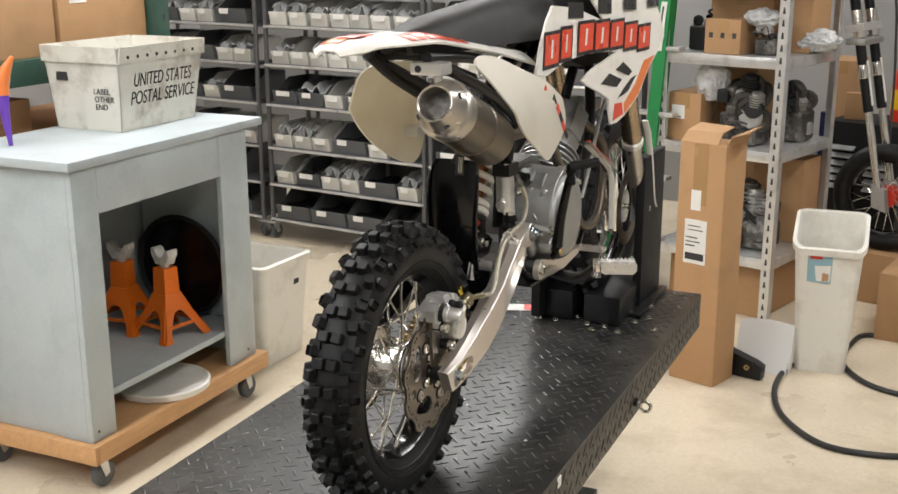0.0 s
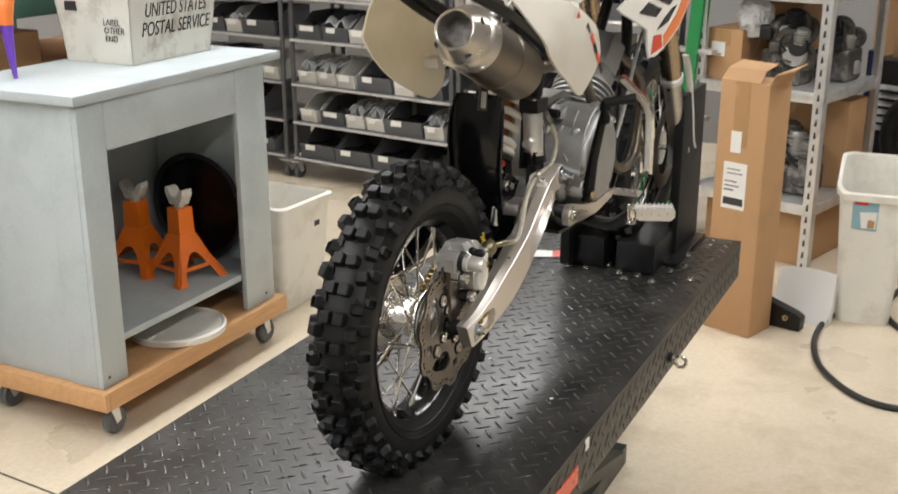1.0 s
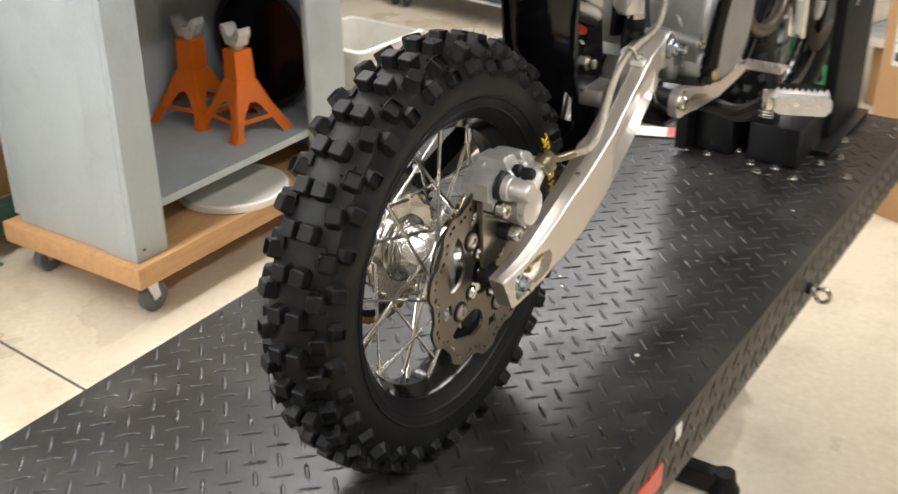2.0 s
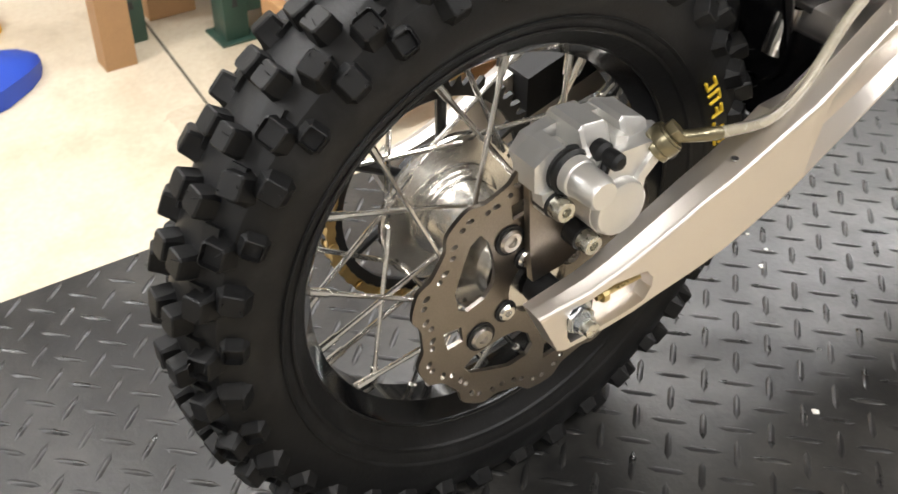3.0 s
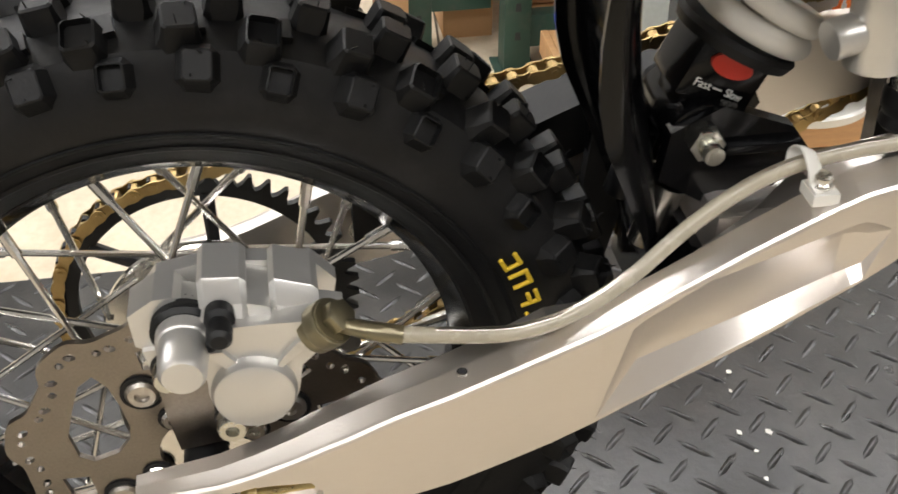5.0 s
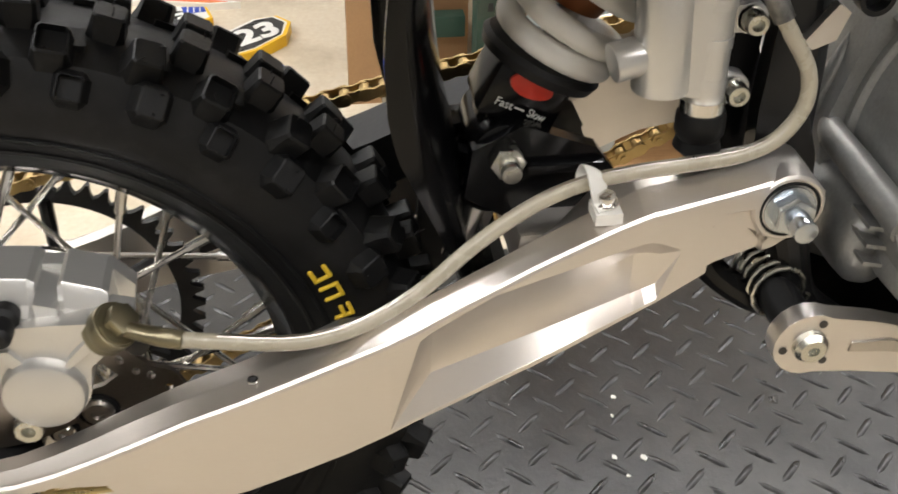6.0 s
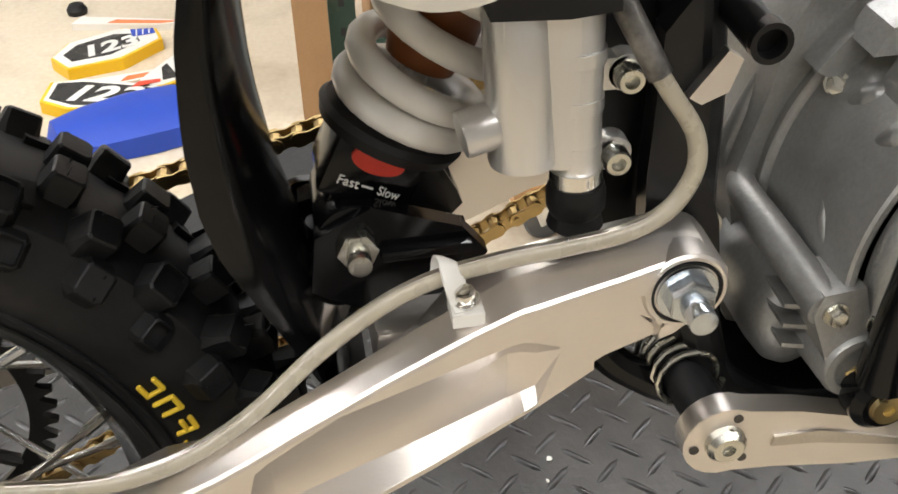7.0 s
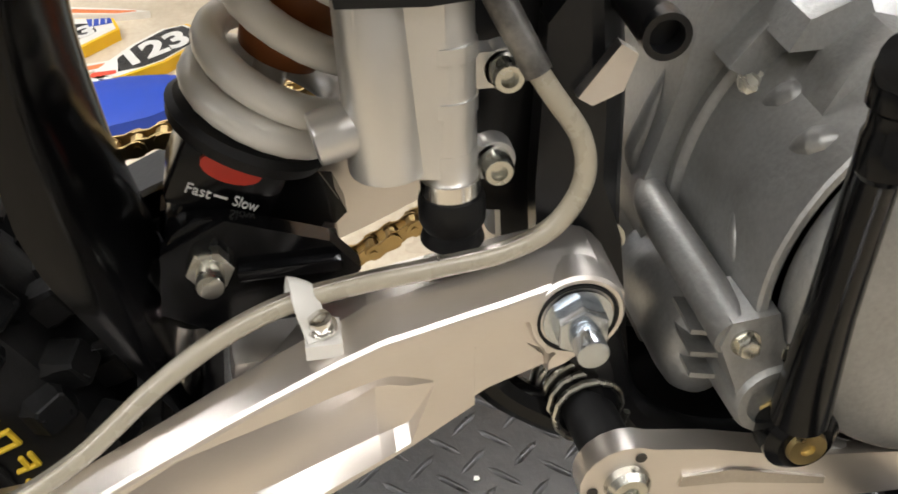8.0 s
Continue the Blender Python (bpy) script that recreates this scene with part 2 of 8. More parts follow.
# ---- mesh helpers ----


def link(name, bm, mat_, parent=None, label="", at=None, smooth=30):
    """Turns a bmesh into one mesh object."""
    me = bpy.data.meshes.new(name)
    bmesh.ops.recalc_face_normals(bm, faces=bm.faces[:])
    if smooth:
        lim = radians(smooth)
        for f in bm.faces:
            f.smooth = True
        for e in bm.edges:
            e.smooth = len(e.link_faces) == 2 and e.calc_face_angle(0) < lim
    bm.to_mesh(me)
    bm.free()
    for one in (mat_ if isinstance(mat_, (list, tuple)) else [mat_]):
        me.materials.append(one)
    ob = new(name, me)
    if parent:
        ob.parent = parent
    if at is not None:
        ob.matrix_basis = at if isinstance(at, Matrix) else Matrix.Translation(at)
    if label:
        ob["label"] = label
    return ob


def part(name, bm, mat_, parent, label="", at=None, smooth=30):
    return link(name, bm, mat_, parent, label, at, smooth)


def thing(name, at, label, category, group="", kind=""):
    """An empty at a thing's base, to which its parts belong."""
    ob = new(name)
    ob.empty_display_size = 0.05
    ob.matrix_basis = at if isinstance(at, Matrix) else Matrix.Translation(at)
    return tagged(ob, label, category, group, kind)


def share(name, mesh_ob, parent, at):
    """Another object on the same mesh, for alike pieces."""
    ob = new(name, mesh_ob.data)
    ob.parent = parent
    ob.matrix_basis = at
    return ob


def add(bm, other, m=None):
    """Joins another bmesh into bm."""
    if m is not None:
        bmesh.ops.transform(other, matrix=m, verts=other.verts[:])
    me = bpy.data.meshes.new("tmp")
    other.to_mesh(me)
    other.free()
    bm.from_mesh(me)
    bpy.data.meshes.remove(me)
    return bm


def bevel(bm, w, seg=2, angle=35):
    if w <= 0:
        return bm
    es = [e for e in bm.edges if len(e.link_faces) == 2 and e.calc_face_angle(0) > radians(angle)]
    if es:
        bmesh.ops.bevel(bm, geom=es, offset=w, segments=seg, profile=0.6, affect="EDGES", clamp_overlap=True)
    return bm


def box(x0, x1, y0, y1, z0, z1, w=0.0, seg=2):
    bm = bmesh.new()
    bmesh.ops.create_cube(bm, size=1)
    bmesh.ops.transform(bm, matrix=Matrix.LocRotScale(((x0 + x1) / 2, (y0 + y1) / 2, (z0 + z1) / 2), None, (abs(x1 - x0), abs(y1 - y0), abs(z1 - z0))), verts=bm.verts[:])
    return bevel(bm, w, seg)


def cyl(p0, p1, r0, r1=None, seg=20, w=0.0):
    """A cylinder or cone between two points."""
    r1 = r0 if r1 is None else r1
    p0, p1 = Vector(p0), Vector(p1)
    d = p1 - p0
    bm = bmesh.new()
    bmesh.ops.create_cone(bm, cap_ends=True, segments=seg, radius1=r0, radius2=r1, depth=d.length)
    bevel(bm, w, 2, 50)
    bmesh.ops.transform(bm, matrix=Matrix.Translation((p0 + p1) / 2) @ d.to_track_quat("Z", "Y").to_matrix().to_4x4(), verts=bm.verts[:])
    return bm


def lathe(profile, axis="X", seg=48, at=(0, 0, 0), closed=False):
    """Turns a profile of (along, radius) about an axis through at."""
    bm = bmesh.new()
    rows = []
    for i in range(seg):
        a = 2 * math.pi * i / seg
        c, s = math.cos(a), math.sin(a)
        row = []
        for h, r in profile:
            p = {"X": (h, r * c, r * s), "Y": (r * s, h, r * c), "Z": (r * c, r * s, h)}[axis]
            row.append(bm.verts.new(Vector(p) + Vector(at)))
        rows.append(row)
    n = len(profile)
    for i in range(seg):
        a, b = rows[i], rows[(i + 1) % seg]
        for j in range(n if closed else n - 1):
            k = (j + 1) % n
            bm.faces.new((a[j], a[k], b[k], b[j]))
    if not closed:
        if profile[0][1] > 1e-6:
            bm.faces.new([r[0] for r in rows])
        if profile[-1][1] > 1e-6:
            bm.faces.new([r[-1] for r in rows])
        bmesh.ops.remove_doubles(bm, verts=bm.verts[:], dist=1e-6)
    return bm


def smooth_path(points, n=8):
    """Catmull-Rom through the points."""
    P = [Vector(p) for p in points]
    P = [P[0] * 2 - P[1]] + P + [P[-1] * 2 - P[-2]]
    out = []
    for i in range(1, len(P) - 2):
        for k in range(n):
            t = k / n
            a, b, c, d = P[i - 1], P[i], P[i + 1], P[i + 2]
            out.append(0.5 * ((2 * b) + (c - a) * t + (2 * a - 5 * b + 4 * c - d) * t * t + (3 * b - a - 3 * c + d) * t ** 3))
    out.append(P[-2])
    return out


def round_loop(pts, n=4):
    """A closed outline of 2D points, rounded through them."""
    P = [Vector((a, b, 0)) for a, b in pts]
    m = len(P)
    out = []
    for i in range(m):
        a, b, c, d = P[i - 1], P[i], P[(i + 1) % m], P[(i + 2) % m]
        for k in range(n):
            t = k / n
            q = 0.5 * ((2 * b) + (c - a) * t + (2 * a - 5 * b + 4 * c - d) * t * t + (3 * b - a - 3 * c + d) * t ** 3)
            out.append((q.x, q.y))
    return out


def sweep(points, r, seg=10, n=8, flat=None, smooth=True):
    """A tube along a path; r may be a list along it. flat: (width, height) for a flat strap, with height along the frame's side."""
    pts = smooth_path(points, n) if smooth and len(points) > 2 else [Vector(p) for p in points]
    bm = bmesh.new()
    rows = []
    up = Vector((0, 0, 1))
    prev = None
    for i, p in enumerate(pts):
        t = (pts[min(i + 1, len(pts) - 1)] - pts[max(i - 1, 0)]).normalized()
        if prev is None:
            side = t.cross(up if abs(t.z) < 0.95 else Vector((1, 0, 0))).normalized()
        else:
            side = (prev - t * prev.dot(t)).normalized()
        prev = side
        nrm = side.cross(t).normalized()
        f = i / (len(pts) - 1)
        if isinstance(r, (list, tuple)):
            k = f * (len(r) - 1)
            j = min(int(k), len(r) - 2)
            rad = r[j] + (r[j + 1] - r[j]) * (k - j)
        else:
            rad = r
        row = []
        for s in range(seg):
            a = 2 * math.pi * (s + 0.5) / seg
            w, h = (rad, rad) if flat is None else flat
            row.append(bm.verts.new(p + side * (w * math.cos(a)) + nrm * (h * math.sin(a))))
        rows.append(row)
    for a, b in zip(rows, rows[1:]):
        for s in range(seg):
            k = (s + 1) % seg
            bm.faces.new((a[s], a[k], b[k], b[s]))
    bm.faces.new(rows[0])
    bm.faces.new(rows[-1])
    return bm


def prism(outline, axis, lo, hi, w=0.0, seg=2):
    """An outline pushed along an axis. axis X takes (y, z), Y takes (x, z), Z takes (x, y)."""
    bm = bmesh.new()

    def at(p, h):
        return {"X": (h, p[0], p[1]), "Y": (p[0], h, p[1]), "Z": (p[0], p[1], h)}[axis]
    a = [bm.verts.new(at(p, lo)) for p in outline]
    b = [bm.verts.new(at(p, hi)) for p in outline]
    n = len(outline)
    for i in range(n):
        bm.faces.new((a[i], a[(i + 1) % n], b[(i + 1) % n], b[i]))
    bm.faces.new(a)
    bm.faces.new(b)
    return bevel(bm, w, seg)


def loft(sections):
    """Skins a list of equally long closed loops and caps the ends."""
    bm = bmesh.new()
    rows = [[bm.verts.new(p) for p in s] for s in sections]
    n = len(rows[0])
    for a, b in zip(rows, rows[1:]):
        for i in range(n):
            bm.faces.new((a[i], a[(i + 1) % n], b[(i + 1) % n], b[i]))
    bm.faces.new(rows[0])
    bm.faces.new(rows[-1])
    return bm


def sheet(grid, thick):
    """A grid of points made into a skin of some thickness."""
    bm = bmesh.new()
    rows = [[bm.verts.new(p) for p in r] for r in grid]
    for a, b in zip(rows, rows[1:]):
        for i in range(len(a) - 1):
            bm.faces.new((a[i], a[i + 1], b[i + 1], b[i]))
    bm.normal_update()
    back = [[bm.verts.new(v.co - v.normal * thick) for v in r] for r in rows]
    for a, b in zip(back, back[1:]):
        for i in range(len(a) - 1):
            bm.faces.new((a[i], b[i], b[i + 1], a[i + 1]))
    n, m = len(rows), len(rows[0])
    edge = [(0, i) for i in range(m)] + [(j, m - 1) for j in range(1, n)] + [(n - 1, i) for i in range(m - 2, -1, -1)] + [(j, 0) for j in range(n - 2, 0, -1)]
    for k in range(len(edge)):
        (j0, i0), (j1, i1) = edge[k], edge[(k + 1) % len(edge)]
        bm.faces.new((rows[j0][i0], rows[j1][i1], back[j1][i1], back[j0][i0]))
    return bm


def spread(fn, nu, nv):
    return [[fn(u / (nu - 1), v / (nv - 1)) for u in range(nu)] for v in range(nv)]


def arc(cx, cy, r, a0, a1, n):
    return [(cx + r * math.cos(radians(a0 + (a1 - a0) * i / n)), cy + r * math.sin(radians(a0 + (a1 - a0) * i / n))) for i in range(n + 1)]


def plate(outer, holes, t, bev=0.0):
    """A flat plate about X from an outline of (y, z) with holes cut through it."""
    cu = bpy.data.curves.new("plate", "CURVE")
    cu.dimensions, cu.fill_mode, cu.extrude, cu.bevel_depth, cu.bevel_resolution = "2D", "BOTH", t / 2 - bev, bev, 1
    for loop in [outer] + list(holes):
        sp = cu.splines.new("POLY")
        sp.points.add(len(loop) - 1)
        for p, (a, b) in zip(sp.points, loop):
            p.co = (a, b, 0, 1)
        sp.use_cyclic_u = True
    tmp = bpy.data.objects.new("plate", cu)
    scene.collection.objects.link(tmp)
    bpy.context.view_layer.update()
    me = bpy.data.meshes.new_from_object(tmp.evaluated_get(bpy.context.evaluated_depsgraph_get()))
    bm = bmesh.new()
    bm.from_mesh(me)
    bpy.data.objects.remove(tmp)
    bpy.data.curves.remove(cu)
    bpy.data.meshes.remove(me)
    for v in bm.verts:
        v.co = Vector((v.co.z, v.co.x, v.co.y))
    bmesh.ops.remove_doubles(bm, verts=bm.verts[:], dist=1e-6)
    return bm


def oval(cy, cz, ry, rz, turn=0.0, n=12):
    """A small closed loop of (y, z) points."""
    c, s_ = math.cos(turn), math.sin(turn)
    out = []
    for i in range(n):
        a, b = ry * math.cos(2 * math.pi * i / n), rz * math.sin(2 * math.pi * i / n)
        out.append((cy + a * c - b * s_, cz + a * s_ + b * c))
    return out


def hexbolt(p, d, r, h, flange=1.35, socket=False):
    """A bolt head at p pointing along d: flange, head and the end of its thread or a socket."""
    d = Vector(d).normalized()
    p = Vector(p)
    bm = cyl(p, p + d * h * 0.22, r * flange, seg=16)
    if socket:
        add(bm, cyl(p + d * h * 0.2, p + d * h, r, seg=16, w=r * 0.12))
        add(bm, cyl(p + d * h, p + d * (h * 1.02), r * 0.62, r * 0.5, seg=6))
    else:
        add(bm, cyl(p + d * h * 0.2, p + d * h, r, seg=6, w=r * 0.08))
    return bm


def letters(text, size, mat_, parent, m, name="lettering", align="LEFT", width=0.0, shear=0.0, bold=0.0):
    """Raised words in the built-in font, standing in the local xy plane of m."""
    cu = bpy.data.curves.new(name, "FONT")
    cu.body, cu.size, cu.align_x, cu.extrude, cu.shear = text, size, align, 0.0004, shear
    cu.offset = bold
    tmp = bpy.data.objects.new(name, cu)
    scene.collection.objects.link(tmp)
    bpy.context.view_layer.update()
    me = bpy.data.meshes.new_from_object(tmp.evaluated_get(bpy.context.evaluated_depsgraph_get()))
    bpy.data.objects.remove(tmp)
    bpy.data.curves.remove(cu)
    if width:
        xs_ = [v.co.x for v in me.vertices]
        f_ = width / (max(xs_) - min(xs_))
        for v in me.vertices:
            v.co.x *= f_
    me.materials.clear()
    me.materials.append(mat_)
    ob = new(name, me)
    ob.parent = parent
    ob.matrix_basis = m
    return ob

# ---- the room ----
floor = link("floor", box(-4.6, 3.6, -4.2, 5.6, -0.12, 0.0), M_CONCRETE)
tagged(floor, "sealed tan concrete workshop floor with stains", "floor", kind="structure")
for nm, b_ in (("wall_north", (-4.6, 3.6, 5.6, 5.75, 0, 3.1)), ("wall_south", (-4.6, 3.6, -4.35, -4.2, 0, 3.1)),
               ("wall_west", (-4.75, -4.6, -4.35, 5.75, 0, 3.1)), ("wall_east", (3.6, 3.75, -4.35, 5.75, 0, 3.1))):
    tagged(link(nm, box(*b_), M_WALLDIM if nm in ("wall_north", "wall_south") else M_WALL), "plain grey workshop wall, tone set for bounced light", "wall", kind="structure")
tagged(link("ceiling", box(-4.75, 3.75, -4.35, 5.75, 3.1, 3.2), M_CEIL), "plain grey unseen ceiling, tone set for bounced light", "ceiling", kind="structure")
seam_bm = prism([(-4.5, 0.663), (-0.9, 0.368), (-0.9, 0.375), (-4.5, 0.670)], "Z", 0.0, 0.0015)
tagged(link("floor_joint", seam_bm, M_JOINT), "dark saw-cut joint in the concrete floor", "joint", kind="structure")
for lx_, ly_ in LIGHTS:
    fit_ = thing("ceiling_light", (lx_, ly_, 3.1), "white fluorescent ceiling light with two tubes", "light", "ceiling lights")
    part("housing", box(-0.17, 0.17, -0.78, 0.78, -0.09, 0.0, 0.01), M_CEIL, fit_)
    for sx in (-0.07, 0.07):
        part("tube", cyl((sx, -0.74, -0.11), (sx, 0.74, -0.11), 0.014, seg=12), M_TUBE, fit_, "glowing tube")

# ---- lift table ----
HL = 0.66
K = 1.05
SCALE = Matrix.Diagonal((K, K, K, 1))
LX0, LX1, LY0, LY1 = -0.466, 0.253, -1.0, 1.485
lift = thing("lift_table", (0, 0, 0), "black diamond-plate motorcycle lift table, worn", "lift table")
part("deck", box(LX0, LX1, LY0, LY1, HL - 0.006, HL, 0.002), M_PLATE, lift)


def lugs(x0, x1, y0, y1, step, length, width, height):
    """Raised lozenges in two directions, in the local xy plane."""
    verts, faces = [], []
    rnd = random.Random(5)
    ny, nx = int((y1 - y0) / step), int((x1 - x0) / step)
    for j in range(ny):
        for i in range(nx):
            if (i + j) % 2:
                continue
            cx, cy = x0 + (i + 0.5) * step, y0 + (j + 0.5) * step
            a = radians(45 if i % 2 else -45)
            ca, sa = math.cos(a), math.sin(a)
            k = len(verts)
            h = height * rnd.uniform(0.8, 1.05)
            for u, v, z in ((-0.5, 0, 0), (-0.28, -0.42, 0), (0.28, -0.42, 0), (0.5, 0, 0), (0.28, 0.42, 0), (-0.28, 0.42, 0),
                            (-0.36, 0, h), (-0.2, -0.2, h), (0.2, -0.2, h), (0.36, 0, h), (0.2, 0.2, h), (-0.2, 0.2, h)):
                u, v = u * length, v * width
                verts.append((cx + u * ca - v * sa, cy + u * sa + v * ca, z))
            for s in range(6):
                faces.append((k + s, k + (s + 1) % 6, k + 6 + (s + 1) % 6, k + 6 + s))
            faces.append(tuple(k + 6 + s for s in range(6)))
    me = bpy.data.meshes.new("lugs")
    me.from_pydata(verts, [], faces)
    me.materials.append(M_LUG)
    me.polygons.foreach_set("use_smooth", [True] * len(me.polygons))
    return me


tread = new("tread", lugs(LX0 + 0.004, LX1 - 0.004, LY0 + 0.01, LY1 - 0.01, 0.0226, 0.0375, 0.0078, 0.0015))
tread.parent, tread.matrix_basis = lift, Matrix.Translation((0, 0, HL))
tagged(tread, "raised diamond tread of the deck", kind="stuff")
fold = new("side_tread", lugs(LY0 + 0.01, LY1 - 0.01, HL - 0.103, HL - 0.009, 0.0226, 0.0370, 0.0098, 0.0019))
fold.parent, fold.matrix_basis = lift, Matrix(((0, 0, 1, LX1), (1, 0, 0, 0), (0, 1, 0, 0), (0, 0, 0, 1)))
tagged(fold, "raised diamond tread on the folded edge", kind="stuff")
part("side_skirt", box(LX1 - 0.006, LX1, LY0, LY1, HL - 0.105, HL - 0.007, 0.001), M_SKIRT, lift)
part("side_skirt", box(LX0, LX0 + 0.006, LY0, LY1, HL - 0.105, HL - 0.007, 0.001), M_PLATE, lift)
part("end_skirt", box(LX0 + 0.007, LX1 - 0.007, LY1 - 0.006, LY1, HL - 0.105, HL - 0.007, 0.001), M_PLATE, lift)
part("end_skirt", box(LX0 + 0.007, LX1 - 0.007, LY0, LY0 + 0.006, HL - 0.105, HL - 0.007, 0.001), M_PLATE, lift)
for sx in (LX0 + 0.17, LX1 - 0.29):
    part("base_rail", box(sx, sx + 0.05, LY0 + 0.25, LY1 - 0.2, 0.0, 0.06, 0.004), M_BLACKSTEEL, lift)
    part("scissor_arm", sweep([(sx + 0.02, LY0 + 0.35, 0.07), (sx + 0.02, LY1 - 0.45, HL - 0.13)], 0.025, 4, smooth=False), M_BLACKSTEEL, lift)
    part("scissor_arm", sweep([(sx + 0.055, LY1 - 0.3, 0.07), (sx + 0.055, LY0 + 0.4, HL - 0.13)], 0.025, 4, smooth=False), M_BLACKSTEEL, lift)
for yy in (LY0 + 0.3, LY1 - 0.27):
    part("cross_rail", box(LX0 + 0.221, LX1 - 0.291, yy, yy + 0.05, 0.001, 0.055, 0.004), M_BLACKSTEEL, lift)
eye = lathe([(math.cos(a) * 0.0042, 0.0125 + math.sin(a) * 0.0042) for a in [i * math.pi / 4 for i in range(8)]], "Y", 24, (LX1 + 0.028, 0.753, HL - 0.075), closed=True)
add(eye, cyl((LX1, 0.753, HL - 0.067), (LX1 + 0.017, 0.753, HL - 0.071), 0.005, seg=12))
part("eye_bolt", eye, M_ZINC, lift, "zinc eye bolt")
part("eye_bolt_nut", cyl((LX1, 0.753, HL - 0.067), (LX1 + 0.009, 0.753, HL - 0.068), 0.011, seg=6), M_BLACKSTEEL, lift)
part("warning_sticker", box(LX1, LX1 + 0.0024, 0.02, 0.14, HL - 0.075, HL - 0.04), M_REDGRAPH, lift, "worn orange-red warning sticker")
part("chipped_corner", box(LX1 - 0.001, LX1 + 0.0026, 0.178, 0.196, HL - 0.03, HL - 0.008, 0.001), M_PAPER, lift, "chip of bare white paint")

part("foot_bar", box(-0.02, 0.13, 0.855, 0.895, 0.004, 0.05, 0.004), M_BLACKSTEEL, lift)
part("foot_pad", lathe([(0.0, 0.0), (0.0, 0.032), (0.012, 0.035), (0.03, 0.026), (0.055, 0.022), (0.055, 0.0)], "Z", 20, (0.115, 0.876, 0.0)), M_RUBBER, lift, "black rubber foot")
rnd_c = random.Random(3)
for cx_, cy_ in ((-0.10, 0.454), (-0.067, 0.450), (-0.048, 0.423), (-0.124, 0.447), (-0.203, 0.466), (-0.178, 0.458), (-0.121, 0.474), (0.10, 0.62), (0.02, 0.80), (-0.30, 0.22), (0.14, 0.30), (-0.02, 0.98), (0.17, 0.90)):
    r_ = rnd_c.uniform(0.002, 0.0055)
    part("paint_chip", prism([(cx_ + r_ * rnd_c.uniform(0.5, 1.0) * math.cos(a_), cy_ + r_ * rnd_c.uniform(0.4, 1.0) * math.sin(a_)) for a_ in (0.2, 1.3, 2.4, 3.6, 5.0)], "Z", HL, HL + 0.0012), M_WHITEBIN, lift, "pale flake on the deck")

# front wheel chock of the lift
chock = thing("wheel_chock", (0, 1.38, HL), "black steel front-wheel clamp on the lift", "wheel chock")
for sx, back in ((-0.125, -0.34), (0.10, -0.12)):
    part("jaw", box(sx, sx + 0.025, back, 0.1, 0.013, 0.44, 0.003), M_MATTBLACK, chock)
part("base_plate", box(-0.15, 0.15, -0.2, 0.1, 0.0025, 0.012, 0.002), M_BLACKSTEEL, chock)

# blocks under the engine
stand = thing("engine_stand", (0, 1.085, HL), "black steel support blocks bolted to the lift deck", "stand")
part("block", box(-0.13, -0.02, 0.0, 0.2, 0.0024, 0.085, 0.006), M_BLACKSTEEL, stand)
part("block", box(0.012, 0.115, 0.0, 0.3, 0.0024, 0.082, 0.006), M_BLACKSTEEL, stand)
for bx, by in ((-0.11, -0.02), (-0.06, -0.02), (-0.015, 0.03), (0.03, -0.02), (0.08, -0.02), (0.145, 0.05), (0.150, 0.2), (0.17, 0.10), (0.125, -0.05), (0.21, 0.01), (0.055, -0.055)):
    part("bolt", hexbolt((bx, by, 0.0024), (0, 0, 1), 0.008, 0.008), M_ZINC, stand, "zinc bolt")

tag_ = thing("paper_tag", Matrix.Translation((-0.192, 1.131, HL + 0.0024)) @ pose(0, 0, 0, 0, 0, 20), "red and white paper tag lying on the lift", "tag")
part("sheet", box(-0.06, 0.06, -0.028, 0.028, 0.0, 0.0012), M_PAPER, tag_)
part("red_band", box(0.012, 0.058, -0.026, 0.026, 0.0014, 0.0024), M_RED, tag_, "red printed band")

# ---- mobile cabinet on its dolly ----
CART0 = pose(-1.45, 0.73, 0)
CART = CART0 @ SCALE
dolly = thing("dolly", CART, "raw plywood dolly on four black casters", "dolly")
CD, CW = 0.50, 0.885
part("board", box(-CD, 0.008, -0.012, CW, 0.136, 0.1565, 0.002), M_PLY, dolly)
part("edge_strip", box(0.0085, 0.026, -0.012, CW, 0.100, 0.158, 0.002), M_PLY, dolly)
part("edge_strip", box(-CD, 0.026, -0.030, -0.0125, 0.100, 0.158, 0.002), M_PLY, dolly)


def caster(parent, x, y, top, r=0.035):
    fork_ = box(x - 0.03, x + 0.03, y - 0.03, y + 0.03, top - 0.006, top, 0.002)
    for s in (-0.019, 0.016):
        add(fork_, prism([(y - 0.022, top - 0.006), (y + 0.022, top - 0.006), (y + 0.034, r), (y + 0.014, r - 0.008)], "X", x + s, x + s + 0.003))
    c = part("caster", fork_, M_GALV, parent, "plated steel swivel caster")
    part("wheel", lathe([(-0.014, 0.006), (-0.014, r - 0.005), (-0.009, r), (0.009, r), (0.014, r - 0.005), (0.014, 0.006)], "X", 20, (x, y + 0.022, r)), M_BINDARK, c, "dark grey wheel")
    return c


